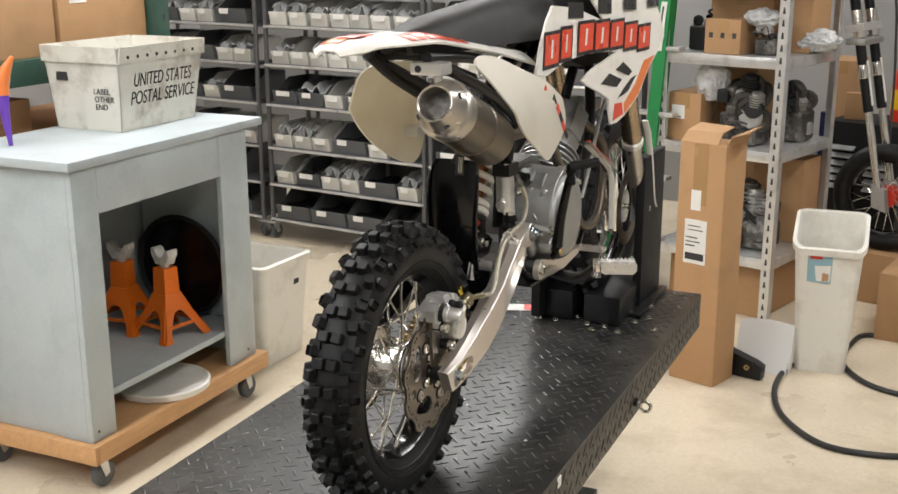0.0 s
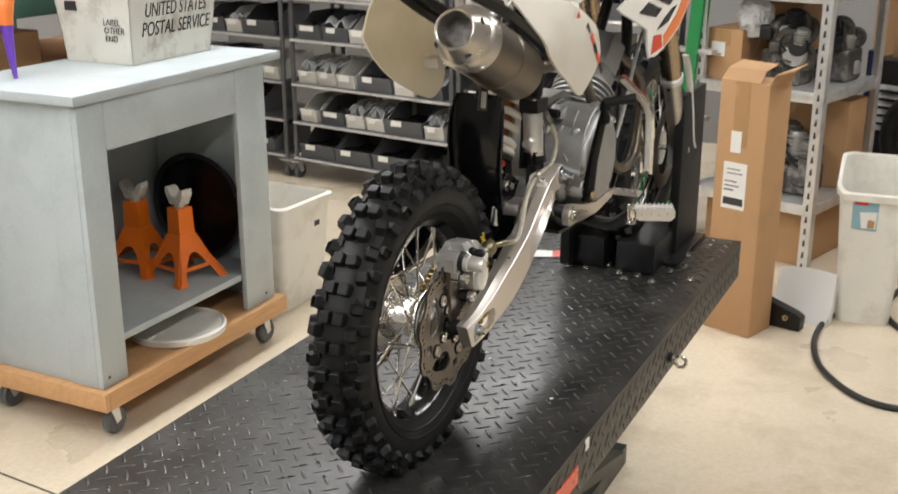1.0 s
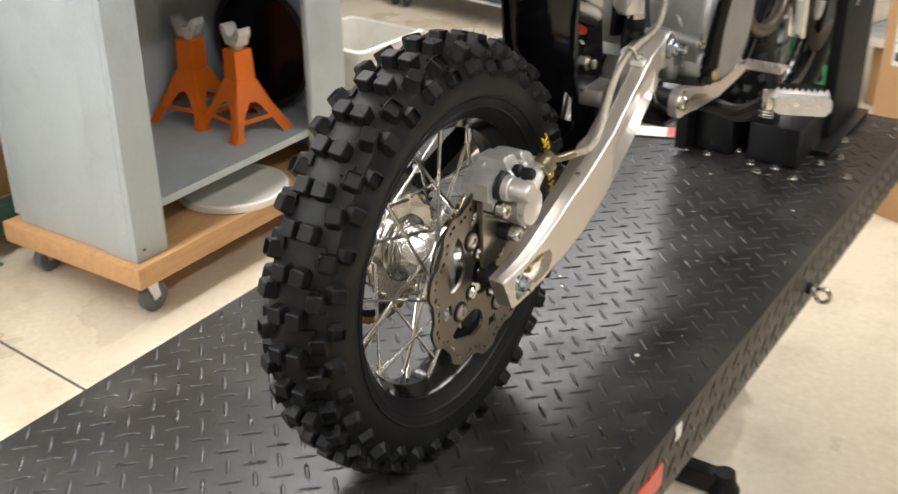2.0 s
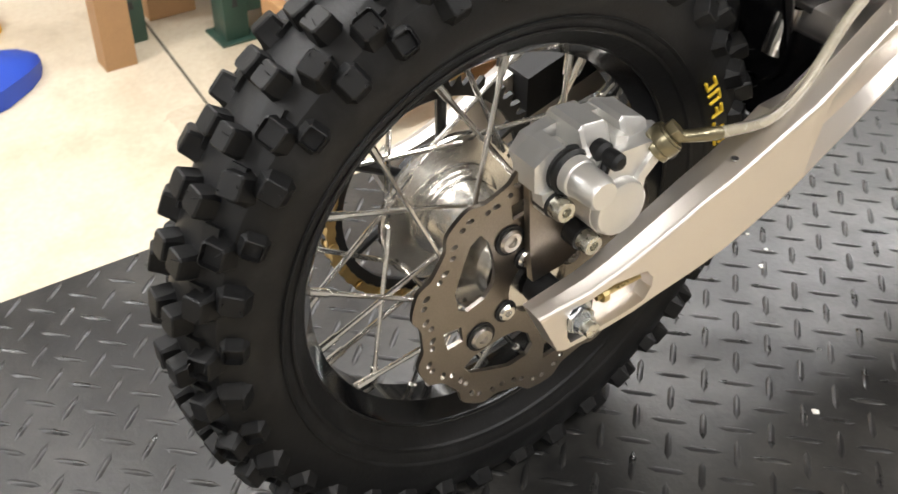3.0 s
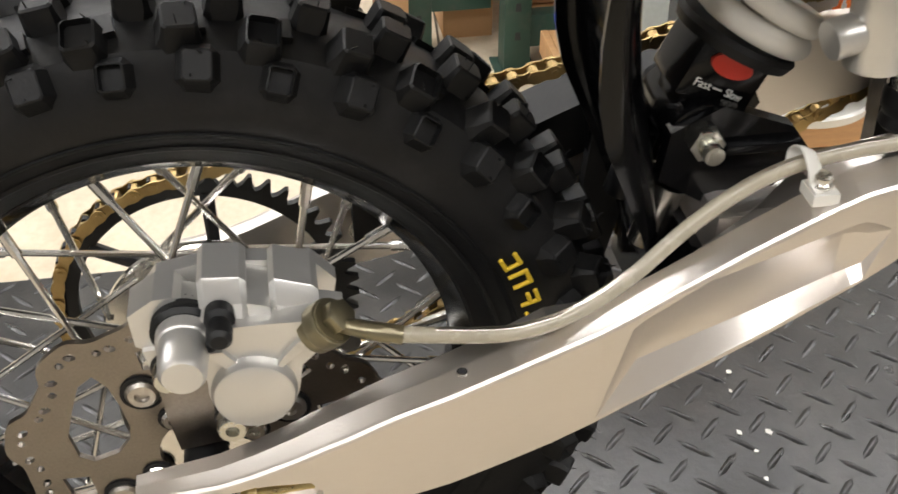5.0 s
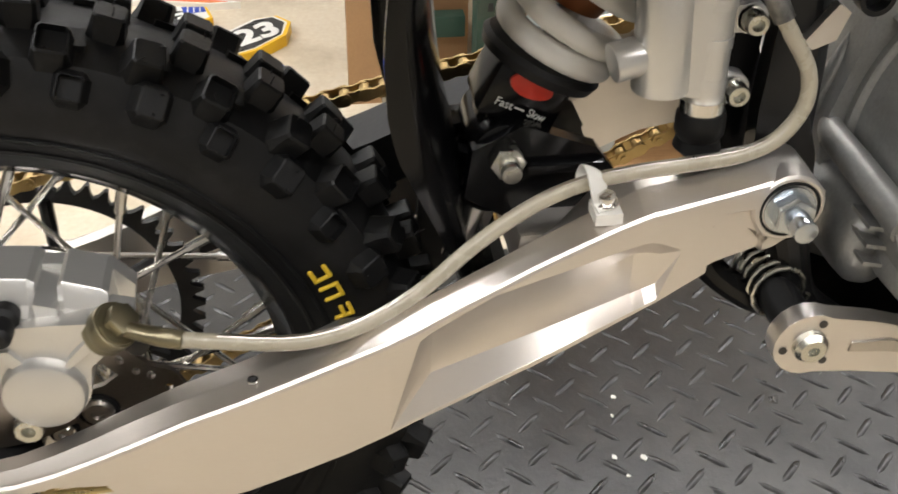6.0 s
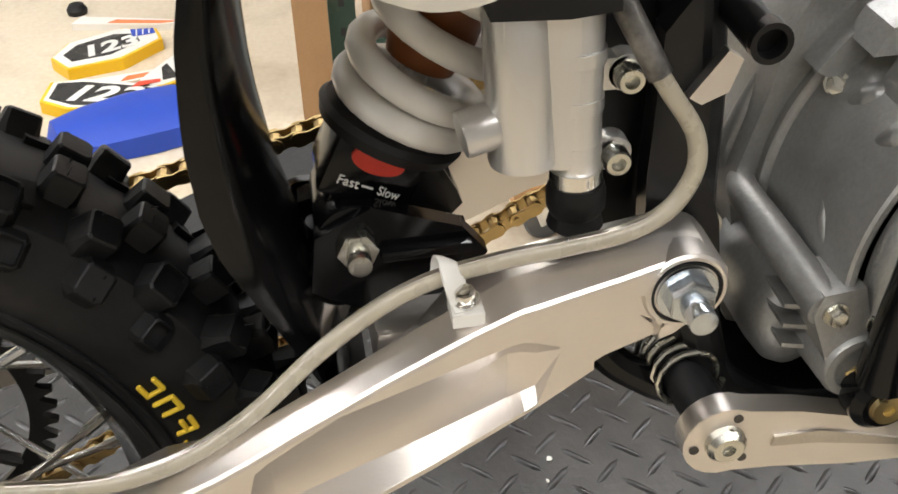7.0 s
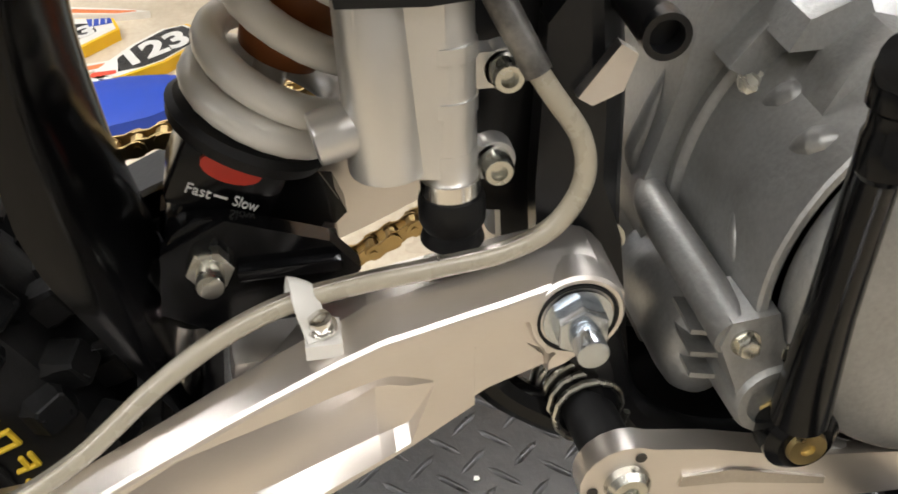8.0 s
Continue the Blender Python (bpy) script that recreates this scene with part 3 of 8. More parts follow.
for cx, cy in ((-0.02, 0.02), (-0.02, CW - 0.10), (-CD + 0.07, 0.02), (-CD + 0.07, CW - 0.10)):
    caster(dolly, cx, cy, 0.1358, 0.042)

cab = thing("cabinet", CART @ Matrix.Translation((0, 0, 0.1585)), "grey-blue painted wooden cabinet with an open front", "cabinet")
# local: x 0 is the front face, y along it, z from the dolly board
CT = 0.825
part("side_panel", box(-0.46, -0.0205, 0.0, 0.018, 0.0, CT, 0.002), M_GREYPAINT, cab)
part("side_panel", box(-0.46, -0.0205, 0.830, 0.848, 0.0, CT, 0.002), M_GREYPAINT, cab)
part("side_trim", box(-0.12, -0.0205, -0.006, -0.0002, 0.0, CT, 0.001), M_GREYPAINT, cab)
part("back_panel", box(-0.478, -0.4605, 0.0, 0.848, 0.02, CT, 0.001), M_GREYPAINT, cab)
part("stile", box(-0.02, 0.0, -0.006, 0.097, 0.0, CT, 0.002), M_GREYPAINT, cab)
part("stile", box(-0.02, 0.0, 0.693, 0.848, 0.0, CT, 0.002), M_GREYPAINT, cab)
part("top_rail", box(-0.02, 0.0, 0.0975, 0.6925, 0.682, CT, 0.002), M_GREYPAINT, cab)
part("shelf", box(-0.46, -0.0205, 0.0185, 0.829, 0.106, 0.128, 0.002), M_GREYPAINT, cab)
part("worktop", box(-0.49, 0.018, -0.03, 0.925, CT + 0.0005, CT + 0.028, 0.004), M_GREYPAINT, cab)
for sy in (0.02, 0.8):
    part("screw", cyl((0.0, sy, 0.03), (0.002, sy, 0.03), 0.004, seg=10), M_DIRT, cab)
TOPZ = 0.1585 + CT + 0.028

tub = thing("mail_tub", CART @ Matrix.Translation((-0.195, 0.450, TOPZ + 0.001)) @ Matrix.Diagonal((0.88, 0.86, 0.93, 1)), "grimy white corrugated plastic mail tub", "tub")


def tub_wall(b0, b1, t0, t1, nrm, h):
    d = Vector(nrm) * 0.005
    return loft([[Vector((*b0, 0)), Vector((*b1, 0)), Vector((*b1, 0)) + d, Vector((*b0, 0)) + d],
                 [Vector((*t0, h)), Vector((*t1, h)), Vector((*t1, h)) + d, Vector((*t0, h)) + d]])


TB = [(-0.30, 0.0), (0.0, 0.0), (0.0, 0.44), (-0.30, 0.44)]
TT = [(-0.325, -0.025), (0.025, -0.025), (0.025, 0.485), (-0.325, 0.485)]
part("base", box(-0.30, 0.0, 0.0, 0.44, 0.0, 0.004), M_TUB, tub)
for i, nrm in enumerate(((0, 1, 0), (-1, 0, 0), (0, -1, 0), (1, 0, 0))):
    j = (i + 1) % 4
    part("wall", tub_wall(TB[i], TB[j], TT[i], TT[j], nrm, 0.285), M_TUB, tub)
for i, nrm in enumerate(((0, -1, 0), (1, 0, 0), (0, 1, 0), (-1, 0, 0))):
    j = (i + 1) % 4
    a, b_ = Vector((*TT[i], 0.235)), Vector((*TT[j], 0.235))
    d = Vector(nrm)
    sl = Vector((0, 0, 0.055)) + d * 0.004
    part("rim_flap", loft([[a, b_, b_ + d * 0.007, a + d * 0.007], [a + sl, b_ + sl, b_ + sl + d * 0.007, a + sl + d * 0.007]]), M_TUB, tub, "stapled folded rim")
for i in range(8):
    part("rivet", cyl((0.030, 0.02 + i * 0.055, 0.255), (0.036, 0.02 + i * 0.055, 0.255), 0.006, seg=10), M_DIRT, tub, "grimy rivet")
slope = math.degrees(math.atan2(0.025, 0.285))
FACE = Matrix.Translation((0.0, 0, 0)) @ Matrix(((0, 0, 1, 0), (1, 0, 0, 0), (0, 1, 0, 0), (0, 0, 0, 1)))
TILT_ = pose(0, 0, 0, 0, slope, 0)
letters("UNITED STATES", 0.066, M_INK, tub, Matrix.Translation((0.0150, 0.062, 0.150)) @ TILT_ @ FACE, width=0.345, shear=0.2)
letters("POSTAL SERVICE", 0.066, M_INK, tub, Matrix.Translation((0.0100, 0.045, 0.088)) @ TILT_ @ FACE, width=0.385, shear=0.2)
SIDE = pose(0, 0, 0, 90 - 5, 0, 0)
for k, wd in enumerate(("LABEL", "OTHER", "END")):
    letters(wd, 0.028, M_INK, tub, Matrix.Translation((-0.105, -0.0175 + k * 0.0030, 0.128 - k * 0.027)) @ SIDE)
part("smudged_mark", box(-0.27, -0.22, -0.021, -0.0145, 0.17, 0.20), M_INK, tub)

horn = thing("shoe_horn", CART @ Matrix.Translation((-0.331, 0.115, TOPZ + 0.002)) @ pose(0, 0, 0, 0, 4, 20), "purple and orange plastic scoop standing on the cabinet", "scoop")
part("handle", sweep([(0, 0, 0), (-0.012, 0, 0.07), (-0.02, 0, 0.15)], [0.006, 0.012, 0.018], 12), M_PURPLE, horn, "purple tapered stem")
part("blade", sweep([(-0.02, 0, 0.15), (-0.02, 0, 0.20), (0.012, 0, 0.265)], [0.019, 0.024, 0.006], 12), M_ORANGEGRAPH, horn, "orange-red tip")


def jack_stand(m):
    """A welded steel axle stand: four splayed legs, a tower and a saddle."""
    js = thing("jack_stand", m, "orange enamelled steel jack stand on the cabinet shelf", "jack stand", "jack stands")
    for a_ in range(4):
        arch = prism([(-0.120, 0.0), (-0.080, 0.0), (-0.066, 0.034), (-0.042, 0.074), (-0.022, 0.102), (-0.010, 0.110), (0.010, 0.110), (0.022, 0.102), (0.042, 0.074), (0.066, 0.034), (0.080, 0.0), (0.120, 0.0), (0.118, 0.014), (0.074, 0.096), (0.040, 0.178), (-0.040, 0.178), (-0.074, 0.096), (-0.118, 0.014)], "Y", -0.002, 0.002, 0.001)
        for v in arch.verts:
            z_ = v.co.z
            v.co.y -= 0.120 - (0.120 - 0.038) * min(1.0, z_ / 0.178) ** 0.72
        part("leg_plate", arch, M_ORANGE, js, at=pose(0, 0, 0, 0, 0, 90 * a_))
        low_, drop_ = 0.046, lambda z_: 0.120 - (0.120 - 0.038) * (z_ / 0.178) ** 0.72
        brace_ = box(-0.088, 0.088, -0.002, 0.002, low_, low_ + 0.016, 0.001)
        bmesh.ops.translate(brace_, vec=(0, -drop_(low_ + 0.008), 0), verts=brace_.verts[:])
        part("leg_brace", brace_, M_ORANGE, js, at=pose(0, 0, 0, 0, 0, 90 * a_))
    part("tower", loft([[Vector((sx * 0.039, sy * 0.039, 0.10)) for sx, sy in ((-1, -1), (1, -1), (1, 1), (-1, 1))],
                        [Vector((sx * 0.034, sy * 0.034, 0.285)) for sx, sy in ((-1, -1), (1, -1), (1, 1), (-1, 1))]]), M_ORANGE, js)
    part("collar", box(-0.043, 0.043, -0.043, 0.043, 0.150, 0.166, 0.005), M_ORANGE, js)
    part("post", cyl((0, 0, 0.28), (0, 0, 0.31), 0.020, seg=16), M_GALV, js, "bare steel post")
    part("saddle", prism([(-0.052, 0.342), (-0.050, 0.364), (-0.034, 0.360), (-0.014, 0.330), (0.014, 0.330), (0.034, 0.360), (0.050, 0.364), (0.052, 0.342), (0.028, 0.298), (-0.028, 0.298)], "X", -0.024, 0.024, 0.006), M_SADDLE, js, "pale worn steel saddle")
    return js


SHELFZ = 0.1585 + 0.1285
JS = jack_stand(CART @ Matrix.Translation((-0.185, 0.600, SHELFZ)) @ pose(0, 0, 0, 0, 0, 78) @ Matrix.Diagonal((0.84, 0.84, 0.84, 1)))
copy_thing(JS, CART0 @ Matrix.Translation((-0.372 * K, 0.60 * K, SHELFZ * K)) @ pose(0, 0, 0, 0, 0, 96))
wheel_lid = thing("round_lid", CART @ Matrix.Translation((-0.27, 0.775, SHELFZ + 0.002)) @ pose(0, 0, 0, -7, 0, -90) @ Matrix.Diagonal((1, 1.10, 1.10, 1)), "black round plastic lid leaning inside the cabinet", "lid")
part("disc", lathe([(-0.006, 0), (-0.006, 0.154), (0.008, 0.154), (0.004, 0.12), (0.004, 0)], "X", 48, (0, 0, 0.174)), M_GLOSSBLACK, wheel_lid)
part("rim", lathe([(-0.006, 0.1545), (-0.006, 0.160), (0.0, 0.168), (0.012, 0.172), (0.016, 0.166), (0.008, 0.1545)], "X", 48, (0, 0, 0.174), closed=True), M_MATTBLACK, wheel_lid)
cardb = thing("cardboard_box", CART @ Matrix.Translation((-0.445, 0.18, SHELFZ + 0.0005)), "brown cardboard box at the back of the cabinet", "box")
part("body", box(0.0, 0.03, -0.06, 0.26, 0.0, 0.46, 0.003), M_CARD, cardb)
plid = thing("bucket_lid", CART @ Matrix.Translation((-0.105, 0.45, 0.1575)), "white plastic bucket lid lying on the dolly", "lid")
part("disc", lathe([(0.0, 0), (0.0, 0.143), (0.0195, 0.143), (0.016, 0.13), (0.016, 0)], "Z", 48), M_WHITEPL, plid)
part("rim", lathe([(0.0, 0.1435), (0.0, 0.15), (0.004, 0.156), (0.022, 0.158), (0.026, 0.152), (0.0195, 0.1435)], "Z", 48, closed=True), M_WHITEPL, plid)


def bin_can(name, m, w, d, h, taper, mat_, label, lift_=0.0):
    """A tapered open bin with rolled rim."""
    t = thing(name, m, label, "bin")
    wb, db = w * taper, d * taper

    def rect(a, b_, z, r=0.03):
        out = []
        for cx, cy, s in ((a / 2 - r, b_ / 2 - r, 0), (-a / 2 + r, b_ / 2 - r, 90), (-a / 2 + r, -b_ / 2 + r, 180), (a / 2 - r, -b_ / 2 + r, 270)):
            out += [Vector((x, y, z + (lift_ * (y / b_ + 0.5) ** 0.6 if z > h * 0.5 else 0.0))) for x, y in arc(cx, cy, r, s, s + 90, 4)]
        return out
    body = loft([rect(wb - 0.012, db - 0.012, 0.012), rect(w - 0.012, d - 0.012, h - 0.004), rect(w, d, h), rect(wb, db, 0.0)][::1])
    part("body", body, mat_, t)
    rim_ = loft([rect(w + 0.016, d + 0.016, h - 0.028), rect(w + 0.02, d + 0.02, h - 0.002), rect(w - 0.006, d - 0.006, h + 0.004), rect(w - 0.006, d - 0.006, h - 0.01)])
    bmesh.ops.delete(rim_, geom=[f for f in rim_.faces if len(f.verts) > 4], context="FACES")
    part("rim", rim_, mat_, t)
    return t


bk = bin_can("waste_bin", pose(-1.70, 2.0, 0, 0, 0, -3), 0.33, 0.33, 0.43, 0.84, M_WHITEBIN, "dirty white plastic waste bin beside the cabinet")
part("sticker", box(0.155, 0.1590, 0.05, 0.085, 0.31, 0.375), M_INK, bk, "small dark sticker")

# ---- bin shelving ----


def shelf_bin(name, mat_, w, d, h, label, fill_mat, fill_h, wave=(9, 5, 17, 6), card=0.28, low=0.34):
    """A hopper-front storage bin, open at the top, front towards -y."""
    t = thing(name, (0, 0, 0), label, "bin", "storage bins")
    th = 0.003
    side = [(0.0, 0.0), (d, 0.0), (d, h), (d * 0.42, h), (0.02, h * 0.52), (-0.012, h * 0.55)]
    for x in (-w / 2, w / 2 - th):
        part("side", prism(side, "X", x, x + th), mat_, t)
    part("front", prism([(0.0, 0.0), (0.003, 0.0), (-0.009, h * 0.55), (-0.018, h * 0.55), (-0.017, h * 0.45), (-0.011, h * 0.45)], "X", -w / 2 + th, w / 2 - th), mat_, t)
    part("bottom", box(-w / 2 + th, w / 2 - th, 0.003, d - th, 0.0, th), mat_, t)
    part("back", box(-w / 2 + th, w / 2 - th, d - th, d, th, h), mat_, t)
    fill_ = sheet(spread(lambda u, v: (-w / 2 + 0.006 + (w - 0.012) * u, 0.01 + (d - 0.02) * v, h * fill_h * (0.72 + 0.16 * math.sin(wave[0] * u + wave[1] * v) + 0.12 * math.sin(wave[2] * v - wave[3] * u))), 9, 13), 0.004)
    part("filling", fill_, fill_mat, t, "small packed parts")
    part("card", box(-w * 0.30, w * card, -0.0205, -0.0185, h * low, h * 0.54), M_PAPER, t, "white paper label")
    return t


def shelving(m, width, bays, seed, heights, posts=True):
    t = thing("bin_shelving", m, "dark grey steel shelving on casters full of storage bins", "shelving", "bin shelving units")
    dp = 0.42
    for x in (0.0, width):
        for y in (0.0, dp):
            part("post", cyl((x, y, 0.10), (x, y, 1.9), 0.013, seg=12), M_DARKWIRE, t)
            if y == 0.0:
                caster(t, x, y, 0.10, 0.04)
    for z in heights:
        part("shelf", box(0.014, width - 0.014, -0.012, dp, z - 0.018, z, 0.003), M_DARKWIRE, t)
        part("front_rail", cyl((0.0, -0.014, z - 0.009), (width, -0.014, z - 0.009), 0.0075, seg=8), M_GALV, t)
    rnd = random.Random(seed)
    for k, z in enumerate(heights):
        x = 0.03
        while x < width - 0.09:
            kind = bays[k % len(bays)]
            kind = kind if rnd.random() > 0.22 else ("dark" if kind == "light" else "light")
            kind += rnd.choice(("", "", "_full", "_wide", "_wide") if kind == "dark" else ("", "_full", "_low"))
            w = {"light": 0.118, "dark": 0.165, "dark_wide": 0.232}.get(kind, 0.165 if kind[0] == "d" else 0.118)
            if x + w > width - 0.015:
                break
            src = BINS[kind]
            mm = m @ Matrix.Translation((x + w / 2, 0.004 + rnd.uniform(0, 0.012), z + 0.0005)) @ pose(0, 0, 0, 0, 0, rnd.uniform(-3, 3))
            if kind in FIRST:
                copy_thing(src, mm)
            FIRST.setdefault(kind, mm)
            x += w + rnd.uniform(0.006, 0.02)
    return t


BINS = {"light": shelf_bin("storage_bin", M_BINLIGHT, 0.112, 0.27, 0.125, "light grey plastic hopper bin on the shelving", M_CLEARBAG, 0.80),
        "dark": shelf_bin("storage_bin", M_BINDARK, 0.158, 0.30, 0.13, "dark grey plastic hopper bin on the shelving", M_DIRT, 0.62),
        "light_full": shelf_bin("storage_bin", M_BINLIGHT, 0.112, 0.27, 0.125, "light grey plastic hopper bin heaped with bags", M_CLEARBAG, 1.0, (14, 3, 11, 9), 0.10),
        "light_low": shelf_bin("storage_bin", M_BINLIGHT, 0.112, 0.27, 0.125, "light grey plastic hopper bin with small metal parts", M_GALV, 0.5, (21, 8, 13, 4), 0.3, 0.30),
        "dark_full": shelf_bin("storage_bin", M_BINDARK, 0.158, 0.30, 0.13, "dark grey plastic hopper bin heaped with bags", M_CLEARBAG, 0.95, (12, 7, 9, 15), 0.05),
        "dark_wide": shelf_bin("storage_bin", M_BINDARK, 0.225, 0.30, 0.14, "wide dark grey plastic bin on the shelving", M_MATTBLACK, 0.5, (15, 4, 8, 12), -0.02)}
FIRST = {}
SH = [0.125, 0.321, 0.525, 0.761, 0.975, 1.18, 1.385, 1.59]
shelving(pose(-2.70, 3.66, 0, 0, 0, -8) @ SCALE, 1.015, ["dark", "light", "light", "dark", "light", "light", "dark", "light"], 3, SH)
shelving(pose(-3.83, 3.82, 0, 0, 0, -8) @ SCALE, 1.015, ["dark", "dark", "light", "dark", "dark", "dark", "dark", "light"], 8, SH)
shelving(pose(-1.60, 3.50, 0, 0, 0, -8) @ SCALE, 0.95, ["dark", "light", "dark", "light", "light", "dark", "light", "dark"], 12, SH)
for kind_, place_ in FIRST.items():
    BINS[kind_].matrix_basis = place_

# ---- boltless rack ----
RACK = pose(0.185, 3.225, 0, 0, 0, -16) @ SCALE
rack = thing("steel_rack", RACK, "galvanised boltless steel rack loaded with boxes and engine parts", "rack")
RW, RD = 0.56, 0.56


def slotted(x, y, sx, sy, z1):
    """An L-shaped post with a row of keyhole slots."""
    bm = box(x, x + sx * 0.042, y, y + sy * 0.003, 0, z1)
    add(bm, box(x, x + sx * 0.003, y + sy * 0.003, y + sy * 0.04, 0, z1))
    p = part("post", bm, M_GALV, rack)
    for i in range(int(z1 / 0.05)):
        part("slot", prism([(x + sx * 0.016, 0.02 + i * 0.05), (x + sx * 0.028, 0.02 + i * 0.05), (x + sx * 0.025, 0.046 + i * 0.05), (x + sx * 0.019, 0.046 + i * 0.05)], "Y", y - sy * 0.001, y + sy * 0.0002), M_INK, p)
    return p


slotted(0.02, 0, -1, 1, 1.9)
slotted(-RW, 0, 1, 1, 1.9)
slotted(0.02, RD, -1, -1, 1.9)
slotted(-RW, RD, 1, -1, 1.9)
RS = [0.10, 0.290, 0.751, 1.140, 1.50]
for z in RS[1:]:
    beam = box(-RW + 0.003, 0.017, 0.004, 0.02, z - 0.045, z, 0.003)
    add(beam, box(-RW + 0.003, 0.017, 0.0005, 0.004, z - 0.03, z - 0.012))
    part("beam", beam, M_GALV, rack)
    part("beam", box(-RW + 0.003, 0.017, RD - 0.02, RD - 0.004, z - 0.045, z, 0.003), M_GALV, rack)
    for x in (-RW + 0.004, 0.001):
        part("side_beam", box(x, x + 0.015, 0.021, RD - 0.021, z - 0.045, z, 0.003), M_GALV, rack)
    part("deck", box(-RW + 0.02, 0.0, 0.021, RD - 0.021, z - 0.012, z - 0.001, 0.001), M_GALV, rack)


def carton(m, w, d, h, label="brown cardboard box", flaps=False, tape=True, lab=True):
    t = thing("cardboard_box", m, label, "box")
    part("body", box(0, w, 0, d, 0, h, 0.004), M_CARD, t)
    if tape:
        part("tape", box(w / 2 - 0.025, w / 2 + 0.025, -0.0012, 0.0, h - min(0.07, h * 0.4), h - 0.002), M_TAPE, t, "clear brown packing tape")
    if lab:
        part("label_sheet", box(w * 0.12, w * 0.12 + min(0.09, w * 0.4), -0.0016, -0.0002, h * 0.45, h * 0.45 + min(0.06, h * 0.35)), M_PAPER, t, "white shipping label")
        part("printed_bars", box(w * 0.12 + 0.008, w * 0.12 + min(0.07, w * 0.3), -0.0026, -0.0017, h * 0.48, h * 0.50), M_INK, t)
    return t


def crumpled(name, m, sx, sy, sz, seed, label, mat_=None):
    """A crumpled plastic bag: a lumpy shell with sharp creases, flat underneath."""
    t = thing(name, m, label, "bag")
    bm = bmesh.new()
    bmesh.ops.create_icosphere(bm, subdivisions=4, radius=1.0)
    for v in bm.verts:
        d = v.co.normalized()
        q = d * 2.3 + Vector((seed * 3.1, seed, 0))
        k = 1.0 + 0.22 * noise.noise(q) + 0.20 * abs(noise.noise(q * 2.7)) - 0.14 * abs(noise.noise(q * 6.1))
        v.co = Vector((d.x * sx * k, d.y * sy * k, max(0.0, sz * 0.5 + d.z * sz * 0.5 * k)))
    part("bag", bm, mat_ or M_CLEARBAG, t, smooth=22)
    return t


def heap(name, m, sx, sy, sz, seed, label, category, n=16, mats=None):
    """A small engine or other machine part: finned barrel, round covers, lugs, pipes and hoses."""
    t = thing(name, m, label, category)
    rnd = random.Random(seed)
    mats = mats or [M_DIRT, M_CAST, M_DIRT, M_MATTBLACK]
    core = box(-sx * 0.62, sx * 0.62, -sy * 0.62, sy * 0.62, 0.0, sz * 0.52, min(sx, sz) * 0.16, 3)
    part("case", core, mats[0], t)
    for k in range(n):
        x, y = rnd.uniform(-sx, sx) * 0.62, rnd.uniform(-sy, sy) * 0.62
        r = rnd.uniform(0.20, 0.42) * min(sx, sz)
        z = min(sz - r * 0.6, max(r * 0.6, rnd.uniform(0.15, 1.0) * sz * (1 - 0.5 * (x * x / sx / sx + y * y / sy / sy))))
        ax = Vector((rnd.uniform(-0.4, 0.4), rnd.choice((-1, -1, 1)), rnd.uniform(-0.4, 0.4))).normalized()
        p = Vector((x, y - sy * 0.2, z))
        if k % 4 == 0:
            b_ = lathe([(-r * 0.4, r * 0.3), (-r * 0.4, r * 1.1), (-r * 0.25, r * 1.2), (r * 0.1, r * 1.2), (r * 0.2, r * 1.0), (r * 0.35, r * 0.95), (r * 0.42, r * 0.6), (r * 0.3, r * 0.5), (r * 0.3, 0.0)], "X", 24)
            bmesh.ops.transform(b_, matrix=Matrix.Translation(p) @ ax.to_track_quat("X", "Z").to_matrix().to_4x4(), verts=b_.verts[:])
        elif k % 4 == 1:
            b_ = bmesh.new()
            up = Vector((rnd.uniform(-0.3, 0.3), rnd.uniform(-0.3, 0.3), 1)).normalized()
            for f_ in range(5):
                add(b_, cyl(p + up * (f_ * r * 0.28), p + up * (f_ * r * 0.28 + r * 0.12), r * 0.85, seg=18))
            add(b_, cyl(p - up * r * 0.2, p + up * r * 1.5, r * 0.6, seg=16, w=r * 0.08))
        elif k % 4 == 2:
            e_ = p + Vector((rnd.uniform(-1, 1) * sx * 0.5, rnd.uniform(-0.6, 0.2) * sy, rnd.uniform(-0.3, 0.5) * sz))
            e_.z = min(max(e_.z, r * 0.4), sz)
            mid_ = (p + e_) / 2 + Vector((rnd.uniform(-1, 1) * sx * 0.3, -sy * 0.4, rnd.uniform(0, 0.3) * sz))
            b_ = sweep([p, mid_, e_], r * rnd.uniform(0.10, 0.2), 8, 6)
        else:
            b_ = box(-r * 0.8, r * 0.8, -r * 0.5, r * 0.5, -r * 0.5, r * 0.5, r * 0.22, 3)
            bmesh.ops.transform(b_, matrix=Matrix.Translation(p) @ ax.to_track_quat("X", "Z").to_matrix().to_4x4(), verts=b_.verts[:])
        lowest = min(v.co.z for v in b_.verts)
        if lowest < 0:
            bmesh.ops.translate(b_, vec=(0, 0, -lowest), verts=b_.verts[:])
        part(("round_cover", "finned_barrel", "hose", "lug")[k % 4], b_, M_CABLE if k % 4 == 2 else mats[k % len(mats)], t, smooth=40)
    return t


